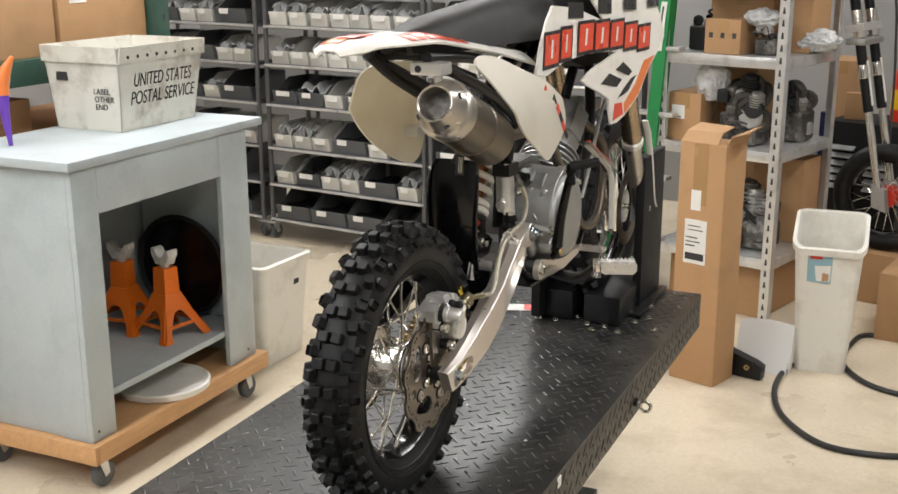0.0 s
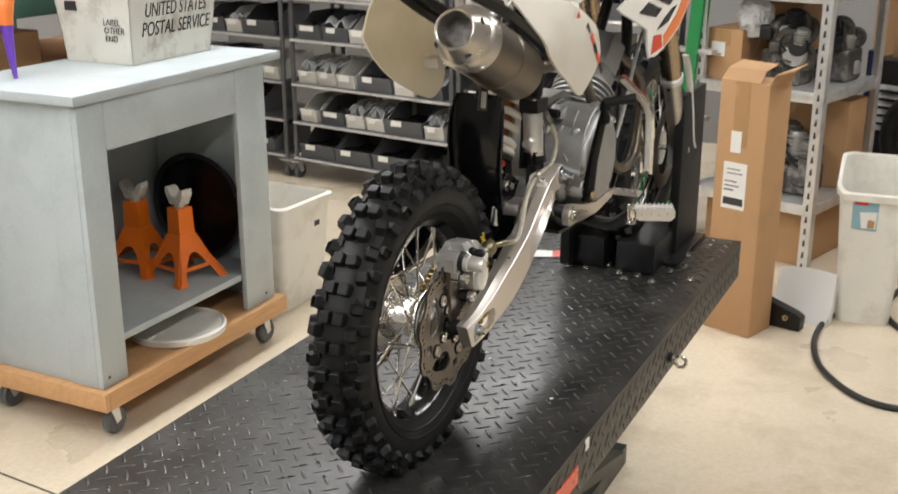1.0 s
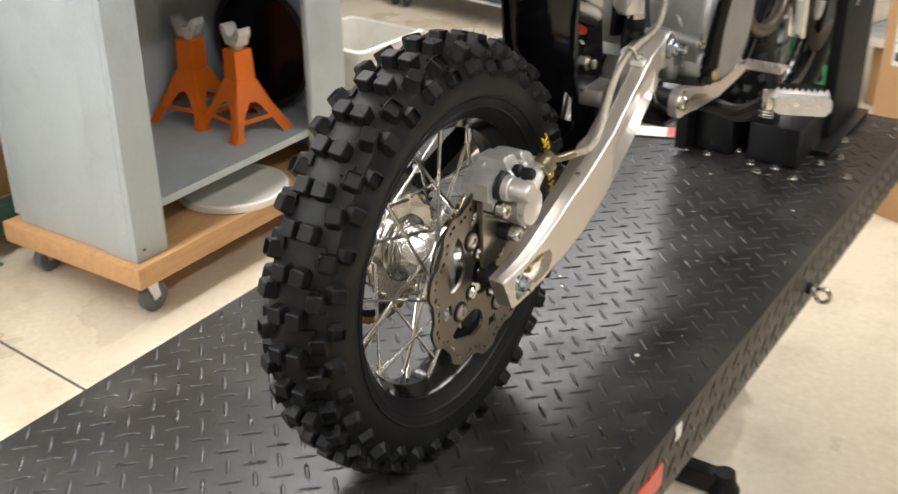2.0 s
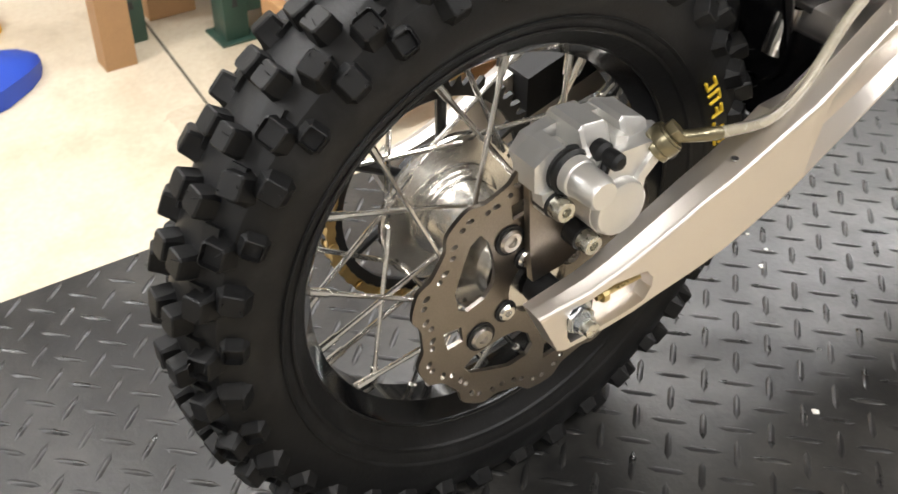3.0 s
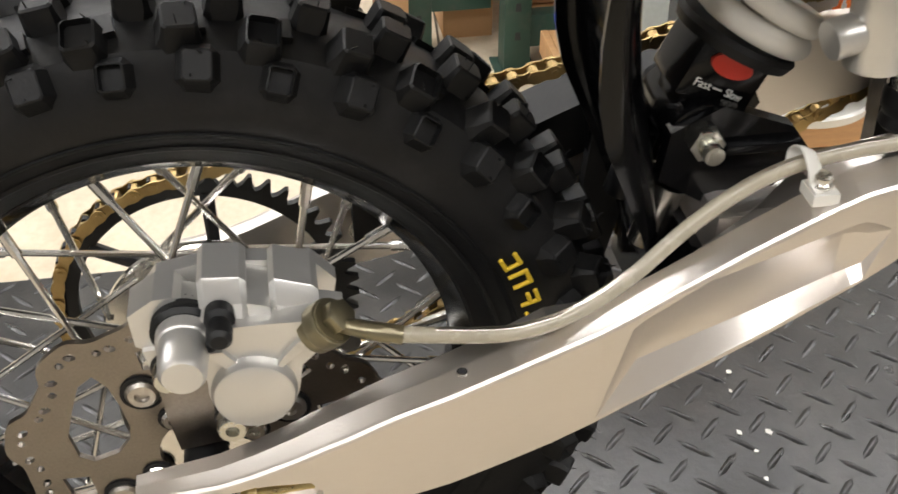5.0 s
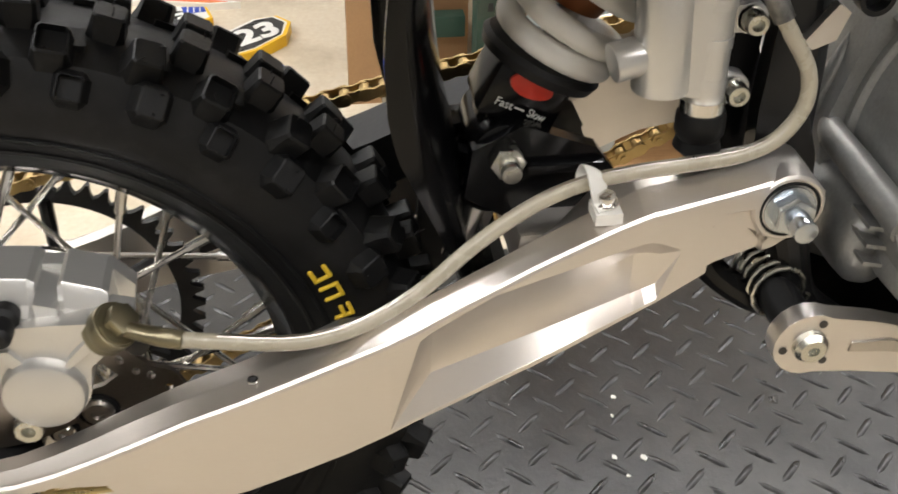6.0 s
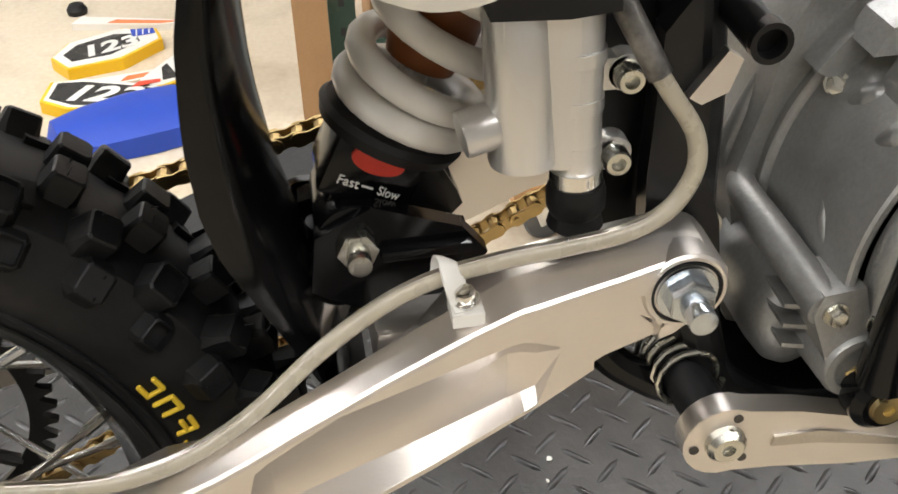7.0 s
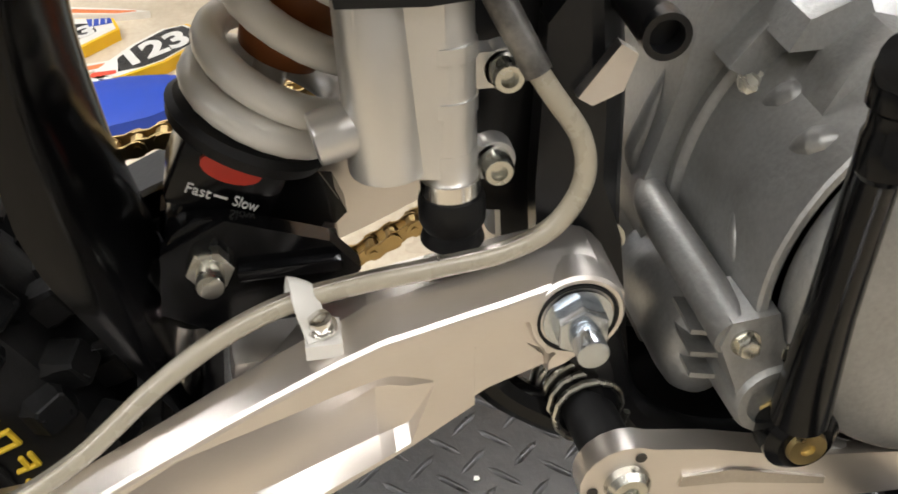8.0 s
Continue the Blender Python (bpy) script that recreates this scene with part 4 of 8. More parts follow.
R_ = lambda x, y, z, rz=0: RACK @ Matrix.Translation((x, y, z)) @ pose(0, 0, 0, 0, 0, rz)
small_ = carton(R_(-0.375, 0.05, 1.1405), 0.165, 0.2, 0.145, "small tan cardboard carton with printed marks on the rack shelf", lab=False)
for k in range(5):
    part("printed_mark", box(0.020 + k * 0.027, 0.038 + k * 0.027, -0.0012, -0.0002, 0.066, 0.088), M_INK if k % 2 == 0 else M_TAPE, small_)
crumpled("plastic_bag", R_(-0.16, 0.14, 1.255), 0.075, 0.06, 0.075, 2, "crumpled white plastic bag on engine parts")
crumpled("plastic_bag", R_(-0.36, 0.12, 0.93), 0.075, 0.05, 0.17, 5, "crumpled clear plastic bag on the rack shelf")
crumpled("plastic_bag", R_(0.00, 0.36, 1.1405), 0.09, 0.08, 0.10, 9, "crumpled clear plastic bag beside the upright carton")
heap("speaker_parts", R_(-0.46, 0.2, 1.1405), 0.07, 0.09, 0.20, 3, "black plastic box of parts on the rack", "parts", 9, [M_MATTBLACK, M_GLOSSBLACK])
heap("engine_part", R_(-0.12, 0.16, 1.1405), 0.08, 0.1, 0.13, 14, "grey engine part wrapped in plastic on the rack", "engine part", 12, [M_DIRT, M_CLEARBAG, M_CAST])
carton(R_(-0.54, 0.06, 0.7515), 0.16, 0.25, 0.21, "brown cardboard box on the rack")
heap("engine", R_(-0.22, 0.16, 0.7515), 0.14, 0.12, 0.27, 5, "greasy small engine on the rack shelf", "engine", 34, [M_DIRT, M_CAST, M_DIRT, M_MATTBLACK, M_DIRT])
carton(R_(-0.53, 0.33, 0.7515), 0.28, 0.19, 0.30, "brown cardboard box at the back of the rack shelf", lab=False)
carton(R_(-0.12, 0.30, 1.1405), 0.11, 0.20, 0.30, "upright brown carton at the back of the rack", lab=False)
carton(R_(-0.50, 0.33, 1.1405), 0.30, 0.18, 0.26, "brown cardboard box behind the small carton", lab=False)
heap("engine", R_(-0.10, 0.38, 0.7515), 0.12, 0.12, 0.26, 6, "greasy small engine at the back of the rack", "engine", 20)
heap("engine", R_(-0.16, 0.2, 0.2905), 0.15, 0.13, 0.24, 9, "grey cast engine on the lowest shelf", "engine", 22, [M_DIRT, M_CAST, M_DIRT])
carton(R_(-0.53, 0.345, 0.2905), 0.52, 0.18, 0.38, "large brown cardboard box on the rack", lab=False)
carton(R_(-0.50, 0.08, 0.001), 0.46, 0.42, 0.235, "brown cardboard box under the rack", lab=False)
carton(R_(-0.5, 0.1, 1.5005), 0.42, 0.4, 0.2, "brown cardboard box on top of the rack")

# tall shipping carton
TALL = pose(-0.05, 2.45, 0, 0, 0, -18) @ SCALE
tall = thing("tall_carton", TALL, "tall narrow brown shipping carton standing open", "box")
part("body", box(0, 0.185, 0, 0.15, 0, 0.905, 0.004), M_CARD, tall)
part("flap", sheet([[(0.0, 0.0, 0.906), (0.15, 0.0, 0.906)], [(0.01, 0.03, 0.945), (0.15, 0.03, 0.945)], [(0.02, 0.10, 0.965), (0.155, 0.10, 0.962)]], 0.004), M_CARD, tall, "raised torn flap")
part("flap", sheet([[(0.185, 0.0, 0.906), (0.185, 0.15, 0.906)], [(0.205, 0.0, 0.94), (0.20, 0.15, 0.945)], [(0.255, 0.02, 0.955), (0.24, 0.14, 0.965)]], 0.004), M_CARD, tall, "bent open flap")
part("tape", box(0.06, 0.115, -0.0012, 0, 0.68, 0.904), M_TAPE, tall, "brown packing tape")
lab_ = part("label_sheet", box(0.035, 0.125, -0.0016, -0.0003, 0.46, 0.625), M_PAPER, tall, "white shipping label")
for k, (a, b_, c, d) in enumerate(((0.042, 0.118, 0.474, 0.50), (0.042, 0.08, 0.525, 0.53), (0.042, 0.10, 0.54, 0.544), (0.042, 0.09, 0.556, 0.56), (0.05, 0.11, 0.585, 0.588), (0.05, 0.10, 0.60, 0.603))):
    part("printed_bars", box(a, b_, -0.0026, -0.0017, c, d), M_INK, lab_)
part("label_sheet", box(0.055, 0.095, -0.0016, -0.0003, 0.66, 0.735), M_PAPER, tall, "small white barcode label")

# white swing-top bin
wc = bin_can("tall_waste_bin", pose(0.487, 2.82, 0, 0, 0, 4), 0.262, 0.23, 0.520, 0.74, M_WHITEBIN, "tall white plastic waste bin with a printed label", 0.105)
wl = part("label_sheet", prism([(-0.075, 0.385), (0.014, 0.382), (0.016, 0.500), (-0.078, 0.500)], "Y", -0.1140, -0.1085), M_SKY, wc, "teal printed product label")
part("picture", prism([(-0.040, 0.390), (0.010, 0.390), (0.012, 0.455), (-0.050, 0.450)], "Y", -0.1155, -0.1142), M_PAPER, wl)
part("picture", prism([(-0.020, 0.392), (0.004, 0.392), (0.006, 0.420), (-0.018, 0.425)], "Y", -0.1166, -0.1157), M_CARD, wl)
part("red_band", prism([(-0.070, 0.478), (-0.022, 0.478), (-0.022, 0.494), (-0.070, 0.494)], "Y", -0.1155, -0.1142), M_RED, wl)

# sheet and pouch on the floor
bag = thing("foam_sheet", pose(0.268, 2.66, 0.0, 0, 0, -8), "folded white foam sheet leaning by the bin", "sheet")
part("sheet", sheet(spread(lambda u, v: (-0.112 + 0.224 * u, 0.02 + 0.055 * v + 0.012 * math.sin(2.4 * u + 0.5), 0.004 + (0.172 + 0.016 * math.sin(2.6 * u)) * v), 14, 10), 0.030), M_BAG, bag)
part("fold", sheet(spread(lambda u, v: (0.00 + 0.112 * u, -0.020 + 0.02 * v, 0.004 + 0.050 * v - 0.016 * u * (1 - v)), 8, 5), 0.010), M_BAG, bag, "lower turned-up fold")
pouch = thing("black_pouch", pose(0.215, 2.575, 0.0, 0, 0, -14), "black vinyl pouch with a metal eyelet on the floor", "pouch")
part("body", prism([(-0.085, 0.0), (0.085, 0.004), (0.088, 0.058), (0.060, 0.072), (-0.085, 0.112)], "Y", -0.022, 0.022, 0.008), M_BLACKSTEEL, pouch)
part("flap", prism([(-0.086, 0.040), (-0.086, 0.114), (0.058, 0.074), (0.030, 0.034)], "Y", -0.0275, -0.0225, 0.002), M_BLACKSTEEL, pouch, "folded-over flap")
part("orange_tab", prism([(-0.084, 0.035), (-0.060, 0.040), (-0.062, 0.066), (-0.084, 0.070)], "Y", -0.0300, -0.0277), M_ORANGEGRAPH, pouch, "orange tab")
part("eyelet", lathe([(-0.003, 0.005), (-0.003, 0.011), (0.001, 0.011), (0.001, 0.005)], "Y", 16, (0.030, -0.0285, 0.048), closed=True), M_BRASS, pouch, "brass eyelet")
cable = thing("floor_cable", (0, 0, 0), "black rubber hose looped on the floor", "hose")
part("hose", sweep([(0.385, 2.75, 0.011), (0.36, 2.60, 0.011), (0.37, 2.40, 0.011), (0.43, 2.20, 0.011), (0.56, 2.03, 0.011), (0.70, 1.99, 0.011), (0.90, 2.05, 0.011), (1.2, 2.3, 0.011), (1.15, 2.55, 0.011),
                    (0.9, 2.57, 0.011), (0.69, 2.65, 0.011), (0.57, 2.86, 0.011), (0.58, 3.1, 0.011), (0.64, 3.26, 0.011), (0.85, 3.2, 0.011), (1.3, 2.9, 0.011)], 0.011, 10, 10), M_CABLE, cable)

# ladder leaning behind
lad = thing("step_ladder", pose(-0.44, 3.42, 0, 0, 0, -17), "green fibreglass step ladder standing folded", "ladder")
for x in (-0.10, 0.06):
    part("rail", prism([(x - 0.1, 0.0), (x - 0.04, 0.0), (x + 0.09, 1.85), (x + 0.03, 1.85)], "Y", -0.03, 0.03, 0.004), M_GREEN, lad)
for z in (0.3, 0.6, 0.9, 1.2, 1.5):
    part("rung", box(-0.1 + z * 0.07, 0.10 + z * 0.06, -0.028, 0.028, z, z + 0.02, 0.003), M_GALV, lad)
ls = part("label_sheet", prism([(0.055, 1.20), (0.085, 1.20), (0.105, 1.42), (0.075, 1.42)], "Y", -0.0335, -0.0312), M_PAPER, lad, "white maker's label")
part("printed_bars", prism([(0.066, 1.24), (0.074, 1.24), (0.09, 1.40), (0.082, 1.40)], "Y", -0.0345, -0.0337), M_INK, ls)

# ---- another motorcycle behind: fork and front wheel ----
ob_ = thing("motorcycle_front", pose(0.535, 3.9, 0.0, 0, 0, 75) @ SCALE, "dark motorcycle front end with black and silver fork", "motorcycle")


def round_bar(name, p0, p1, r, mat_, parent, label=""):
    return part(name, cyl(p0, p1, r, seg=18), mat_, parent, label)


for sx in (-0.085, 0.085):
    round_bar("fork_upper", (sx, 0.0, 0.87), (sx, 0.125, 1.45), 0.022, M_BLACKSTEEL, ob_, "black upper fork tube")
    round_bar("fork_lower", (sx, -0.085, 0.48), (sx, 0.0, 0.87), 0.017, M_CHROME, ob_, "chrome lower fork tube")
    part("fork_foot", prism([(-0.125, 0.43), (-0.06, 0.45), (-0.05, 0.55), (-0.11, 0.53)], "X", sx - 0.025, sx + 0.025, 0.006), M_CAST, ob_)
    part("decal_bars", box(sx - 0.008, sx + 0.008, 0.0, 0.004, 0.0, 0.20), M_WHITETEXT, ob_, "white maker's lettering bars", at=Matrix.Translation((0, 0.0, 0.90)) @ pose(0, -0.018, 0, -12, 0, 0))
part("triple_clamp", box(-0.12, 0.12, 0.03, 0.12, 1.16, 1.19, 0.008), M_CAST, ob_)
for sx in (-0.085, 0.085):
    part("fork_collar", cyl((sx, 0.031, 1.015), (sx, 0.044, 1.075), 0.0245, seg=18, w=0.002), M_CHROME, ob_, "bright fork collar")
for sx in (-0.085, 0.085):
    part("fork_top", cyl((sx, 0.068, 1.190), (sx, 0.094, 1.310), 0.0262, seg=22, w=0.003), M_CHROME, ob_, "bright fork top sleeve")
part("triple_clamp", prism([(0.040, 1.225), (0.125, 1.208), (0.132, 1.240), (0.048, 1.258)], "X", -0.118, 0.118, 0.006), M_CALIPER, ob_, "cast silver top clamp")
part("handlebar", sweep([(-0.38, 0.28, 1.47), (-0.22, 0.22, 1.45), (-0.1, 0.2, 1.40), (0.1, 0.2, 1.40), (0.22, 0.22, 1.45), (0.38, 0.28, 1.47)], 0.011, 10), M_BLACKSTEEL, ob_)
part("brake_line", sweep([(0.15, 0.2, 1.45), (0.22, 0.05, 1.40), (0.2, 0.0, 1.1), (0.12, -0.04, 0.7)], 0.006, 8), M_CABLE, ob_)
part("tyre", lathe([(math.cos(a) * 0.045, 0.205 + math.sin(a) * 0.040) for a in [i * math.pi / 8 for i in range(16)]], "X", 48, (0, -0.09, 0.48), closed=True), M_RUBBER, ob_)
rim2 = part("rim", lathe([(-0.022, 0.172), (0.022, 0.172), (0.018, 0.160), (-0.018, 0.160)], "X", 48, (0, -0.09, 0.48), closed=True), M_RIM, ob_)
part("hub", lathe([(-0.05, 0.01), (-0.05, 0.05), (-0.03, 0.03), (0.03, 0.03), (0.05, 0.05), (0.05, 0.01)], "X", 24, (0, -0.09, 0.48)), M_RED, ob_, "anodised red hub")
for k in range(24):
    a = 2 * math.pi * k / 24
    s = 1 if k % 2 else -1
    part("spoke", cyl((s * 0.035, -0.09 + 0.04 * math.cos(a + s * 0.6), 0.48 + 0.04 * math.sin(a + s * 0.6)), (s * 0.006, -0.09 + 0.160 * math.cos(a), 0.48 + 0.160 * math.sin(a)), 0.0018, seg=6), M_CHROME, rim2)
part("floor_block", box(-0.1, 0.1, -0.22, 0.04, 0.0, 0.234, 0.004), M_CARD, ob_, "brown block under the wheel")
heat = thing("ribbed_heater", pose(0.27, 4.25, 0, 0, 0, -17), "black ribbed steel cabinet standing behind the rack", "heater")
part("body", box(0.0, 0.4, 0.02, 0.4, 0.0, 0.80, 0.01), M_MATTBLACK, heat)
for k in range(6):
    part("louvre", prism([(-0.012, 0.0), (0.02, 0.006), (0.02, 0.020), (-0.010, 0.006)], "X", 0.05, 0.17), M_GALV, heat, "bare metal louvre", at=Matrix.Translation((0, 0.0, 0.46 + k * 0.040)))
    part("louvre", prism([(-0.012, 0.0), (0.02, 0.006), (0.02, 0.020), (-0.010, 0.006)], "X", 0.23, 0.35), M_GALV, heat, "bare metal louvre", at=Matrix.Translation((0, 0.0, 0.46 + k * 0.040)))
carton(pose(0.66, 3.25, 0, 0, 0, -10), 0.36, 0.36, 0.30, "brown cardboard box on the floor", lab=False)
carton(pose(0.235, 4.62, 0, 0, 0, -6), 0.150, 0.30, 1.07, "stacked narrow brown cardboard boxes by the wall", lab=False)
carton(pose(0.36, 4.32, 0.801, 0, 0, -4), 0.115, 0.06, 0.135, "small brown cardboard box on the black cabinet", lab=False, tape=False)
ext = thing("red_cylinder", pose(0.66, 4.40, 0.0), "tall red steel gas cylinder by the wall", "cylinder")
part("body", lathe([(0.0, 0.0), (0.0, 0.080), (0.010, 0.086), (0.98, 0.086), (1.06, 0.070), (1.12, 0.034), (1.18, 0.028), (1.18, 0.0)], "Z", 40), M_RED, ext)
part("label_sheet", lathe([(0.86, 0.0865), (0.86, 0.0872), (0.96, 0.0872), (0.96, 0.0865)], "Z", 40, closed=True), M_YELLOW, ext, "yellow label band")
npost = thing("steel_post", pose(0.305, 3.98, 0.0), "navy painted square steel post behind the rack", "post")
part("post", box(-0.022, 0.022, -0.022, 0.022, 0.0, 0.88, 0.004), M_NAVY, npost)

# ---- pallet rack at the side ----
prack = thing("pallet_rack", (-2.04, 0.0, 0), "dark green steel pallet rack", "rack")
for x, y in ((-0.06, 0.66), (-1.0, 0.66), (-0.06, 1.97), (-1.0, 1.97)):
    pb = box(x - 0.04, x + 0.04, y - 0.035, y + 0.035, 0.006, 2.4, 0.003)
    p_ = part("upright", pb, M_RACKGREEN, prack)
    part("foot_plate", box(x - 0.06, x + 0.06, y - 0.055, y + 0.055, 0.0, 0.006), M_RACKGREEN, p_)
    for k in range(24):
        part("hole", prism([(y - 0.008, 0.1 + k * 0.08), (y + 0.008, 0.1 + k * 0.08), (y + 0.006, 0.122 + k * 0.08), (y - 0.006, 0.122 + k * 0.08)], "X", x + 0.0398, x + 0.0408), M_INK, p_)
for z in (0.16, 1.285, 1.95):
    for x in (-0.06, -1.0):
        part("beam", box(x - 0.025, x + 0.025, 0.696, 1.934, z - 0.09, z, 0.004), M_RACKGREEN, prack)
    part("deck", box(-0.974, -0.086, 0.70, 1.93, z - 0.03, z - 0.005), M_PLY, prack)
for zz in (0.3, 0.9):
    part("brace", sweep([(-0.96, 0.66, zz), (-0.1, 0.66, zz + 0.45)], 0.014, 4, smooth=False), M_RACKGREEN, prack)
for k, (y, w, h) in enumerate(((0.715, 0.70, 0.42), (1.44, 0.48, 0.5))):
    carton(pose(-2.11, y, 1.2855, 0, 0, 90), w, 0.45, min(h, 0.4), "brown cardboard box on the pallet rack")
for k, (y, w, h) in enumerate(((0.72, 0.48, 0.33), (1.25, 0.5, 0.3))):
    carton(pose(-2.12, y, 1.9505, 0, 0, 90), w, 0.45, h, "brown cardboard box on the upper pallet rack")
for k, (y, w, h) in enumerate(((0.71, 0.58, 0.98), (1.31, 0.6, 0.86))):
    carton(pose(-2.14, y, 0.1605, 0, 0, 90), w, 0.5, h, "large brown cardboard box on the lower pallet rack", lab=k == 1)
flat = thing("cardboard_sheet", pose(-2.14, 0.345, 0, 0, 0, 0), "flat brown cardboard panel leaning beside the rack", "cardboard")
part("panel", prism([(-0.02, 0.0), (0.05, 0.0), (0.06, 1.1), (-0.01, 1.1)], "Y", -0.05, 0.035, 0.003), M_CARD, flat)

# ---- plastics lying on the floor ----


def number_panel(m, label, out, field, w, digits, at_, tip=None):
    """A moulded plastic panel with a black field, white figures and a coloured tip."""
    t = thing("side_panel", m, label, "body panel", "loose body panels")
    part("shell", prism(out, "Z", 0.0, 0.034, 0.010), M_YELLOW, t)
    part("white_edge", prism([(x * 0.95, y * 0.93 + 0.004) for x, y in out], "Z", 0.0342, 0.0352), M_WHITEPL, t, "white printed edge")
    part("black_field", prism(field, "Z", 0.0354, 0.0364), M_BLACKGRAPH, t, "black printed field")
    letters(digits, w, M_WHITETEXT, t, Matrix.Translation((*at_, 0.0369)), name="race_number", width=w * 1.62, shear=0.22, bold=w * 0.035)
    if tip:
        part("red_flash", prism(tip, "Z", 0.0366, 0.0374), M_REDGRAPH, t, "red printed flash")
    return t


LEAF = [(-0.20, -0.035), (-0.12, -0.085), (0.02, -0.098), (0.14, -0.070), (0.205, -0.005), (0.20, 0.060), (0.14, 0.085), (0.02, 0.060), (-0.10, 0.012)]
number_panel(pose(-2.450, -0.020, 0.0, 0, 0, 126), "yellow plastic side panel with white figures on the floor", LEAF,
             [(-0.10, -0.055), (-0.04, -0.078), (0.02, -0.082), (0.13, -0.058), (0.185, 0.0), (0.18, 0.055), (0.13, 0.070), (0.02, 0.048), (-0.06, 0.012)], 0.128, "123", (-0.078, -0.050), [(-0.185, -0.030), (-0.11, -0.060), (-0.10, -0.045), (-0.15, -0.014)])
number_panel(pose(-2.290, -0.195, 0.0, 0, 0, 74), "yellow side panel with black field and red tip on the floor", [(-0.20, 0.060), (-0.185, -0.050), (-0.10, -0.085), (0.08, -0.075), (0.205, -0.02), (0.20, 0.035), (0.05, 0.070), (-0.12, 0.085)],
             [(-0.175, 0.052), (-0.165, -0.035), (-0.09, -0.064), (0.07, -0.056), (0.15, -0.02), (0.15, 0.030), (0.04, 0.052), (-0.11, 0.066)], 0.118, "123", (-0.135, -0.040), [(0.115, -0.040), (0.19, -0.016), (0.186, 0.028), (0.13, 0.038)])
front_ = number_panel(pose(-2.600, -0.245, 0.0, 0, 0, 112), "yellow front plate with black field and white figures on the floor", [(-0.13, -0.085), (0.02, -0.105), (0.16, -0.040), (0.17, 0.040), (0.08, 0.10), (-0.08, 0.085), (-0.15, 0.01)],
                      [(-0.105, -0.045), (0.0, -0.062), (0.10, -0.022), (0.105, 0.035), (0.05, 0.066), (-0.06, 0.056), (-0.115, 0.01)], 0.098, "123", (-0.075, -0.040))
part("blue_patch", prism([(0.09, 0.015), (0.155, 0.005), (0.160, 0.040), (0.10, 0.070)], "Z", 0.0366, 0.0374), M_BLUE, front_, "blue printed patch")
for k in range(3):
    part("white_stripe", prism([(0.100 + 0.018 * k, 0.016 - 0.003 * k), (0.104 + 0.018 * k, 0.015 - 0.003 * k), (0.118 + 0.016 * k, 0.058 - 0.010 * k), (0.114 + 0.016 * k, 0.060 - 0.010 * k)], "Z", 0.0376, 0.0382), M_WHITETEXT, front_)
for dx, dy, rz in ((-2.420, -0.130, 100), (-2.80, -0.19, 74)):
    t_ = thing("fender_strip", pose(dx, dy, 0.0, 0, 0, rz), "white and orange plastic fender strip on the floor", "fender")
    part("strip", prism([(-0.17, -0.03), (0.10, -0.020), (0.19, 0.012), (0.10, 0.022), (-0.16, 0.026)], "Z", 0.0, 0.022, 0.008), M_WHITEPL, t_)
    part("flash", prism([(-0.06, -0.018), (0.10, -0.010), (0.15, 0.008), (-0.04, 0.006)], "Z", 0.0222, 0.024), M_ORANGEGRAPH, t_, "orange printed flash")
blue = thing("blue_seat", pose(-2.150, -0.075, 0.0, 0, 0, 108) @ SCALE, "blue seat cover lying on the floor", "seat")
part("base_pan", box(-0.22, 0.17, -0.06, 0.06, 0.0, 0.012, 0.003), M_MATTBLACK, blue, "black plastic seat base")
part("cover", loft([[Vector((x, y * wd * 0.82, 0.002 + z * ht)) for y, z in ((-1, 0), (-0.95, 0.7), (-0.5, 1), (0.5, 1), (0.95, 0.7), (1, 0))]
                   for x, wd, ht in ((-0.26, 0.05, 0.03), (-0.24, 0.115, 0.055), (-0.16, 0.14, 0.065), (-0.04, 0.155, 0.07), (0.06, 0.15, 0.065), (0.15, 0.11, 0.06), (0.20, 0.07, 0.05), (0.23, 0.025, 0.035))]), M_BLUE, blue)
blob = thing("foam_plug", pose(-2.95, -0.36, 0.0), "small black rubber plug on the floor", "plug")
part("plug", lathe([(0, 0.0), (0, 0.03), (0.015, 0.032), (0.03, 0.022), (0.036, 0.0)], "Z", 16), M_MATTBLACK, blob)

post2 = thing("rack_upright", pose(-2.24, 0.42, 0), "dark green perforated rack upright with a short beam", "rack")
part("upright", box(-0.04, 0.04, -0.035, 0.035, 0.0, 2.4, 0.003), M_RACKGREEN, post2)
for k in range(24):
    part("hole", prism([(-0.008, 0.1 + k * 0.08), (0.008, 0.1 + k * 0.08), (0.006, 0.122 + k * 0.08), (-0.006, 0.122 + k * 0.08)], "X", 0.0398, 0.0408), M_INK, post2)
part("beam", box(-0.03, 0.02, 0.036, 0.20, 0.12, 0.18, 0.003), M_RACKGREEN, post2)
carton(pose(-2.30, 0.50, 0.0, 0, 0, 90), 0.14, 0.3, 0.9, "brown cardboard carton beside the rack upright", lab=False)

# ---- the motorcycle on the lift ----
# local: wheel plane x = 0, y forward from the rear axle, z up from the deck
bike = thing("pit_bike", Matrix.Translation((0, 0, HL)) @ SCALE, "white and black small dirt bike with red graphics on the lift", "motorcycle")
AZ = 0.2405
XW = -0.0115
AX = Vector((XW, 0, AZ))


def interp(x, xs, ys):
    return float(np.interp(x, xs, ys))


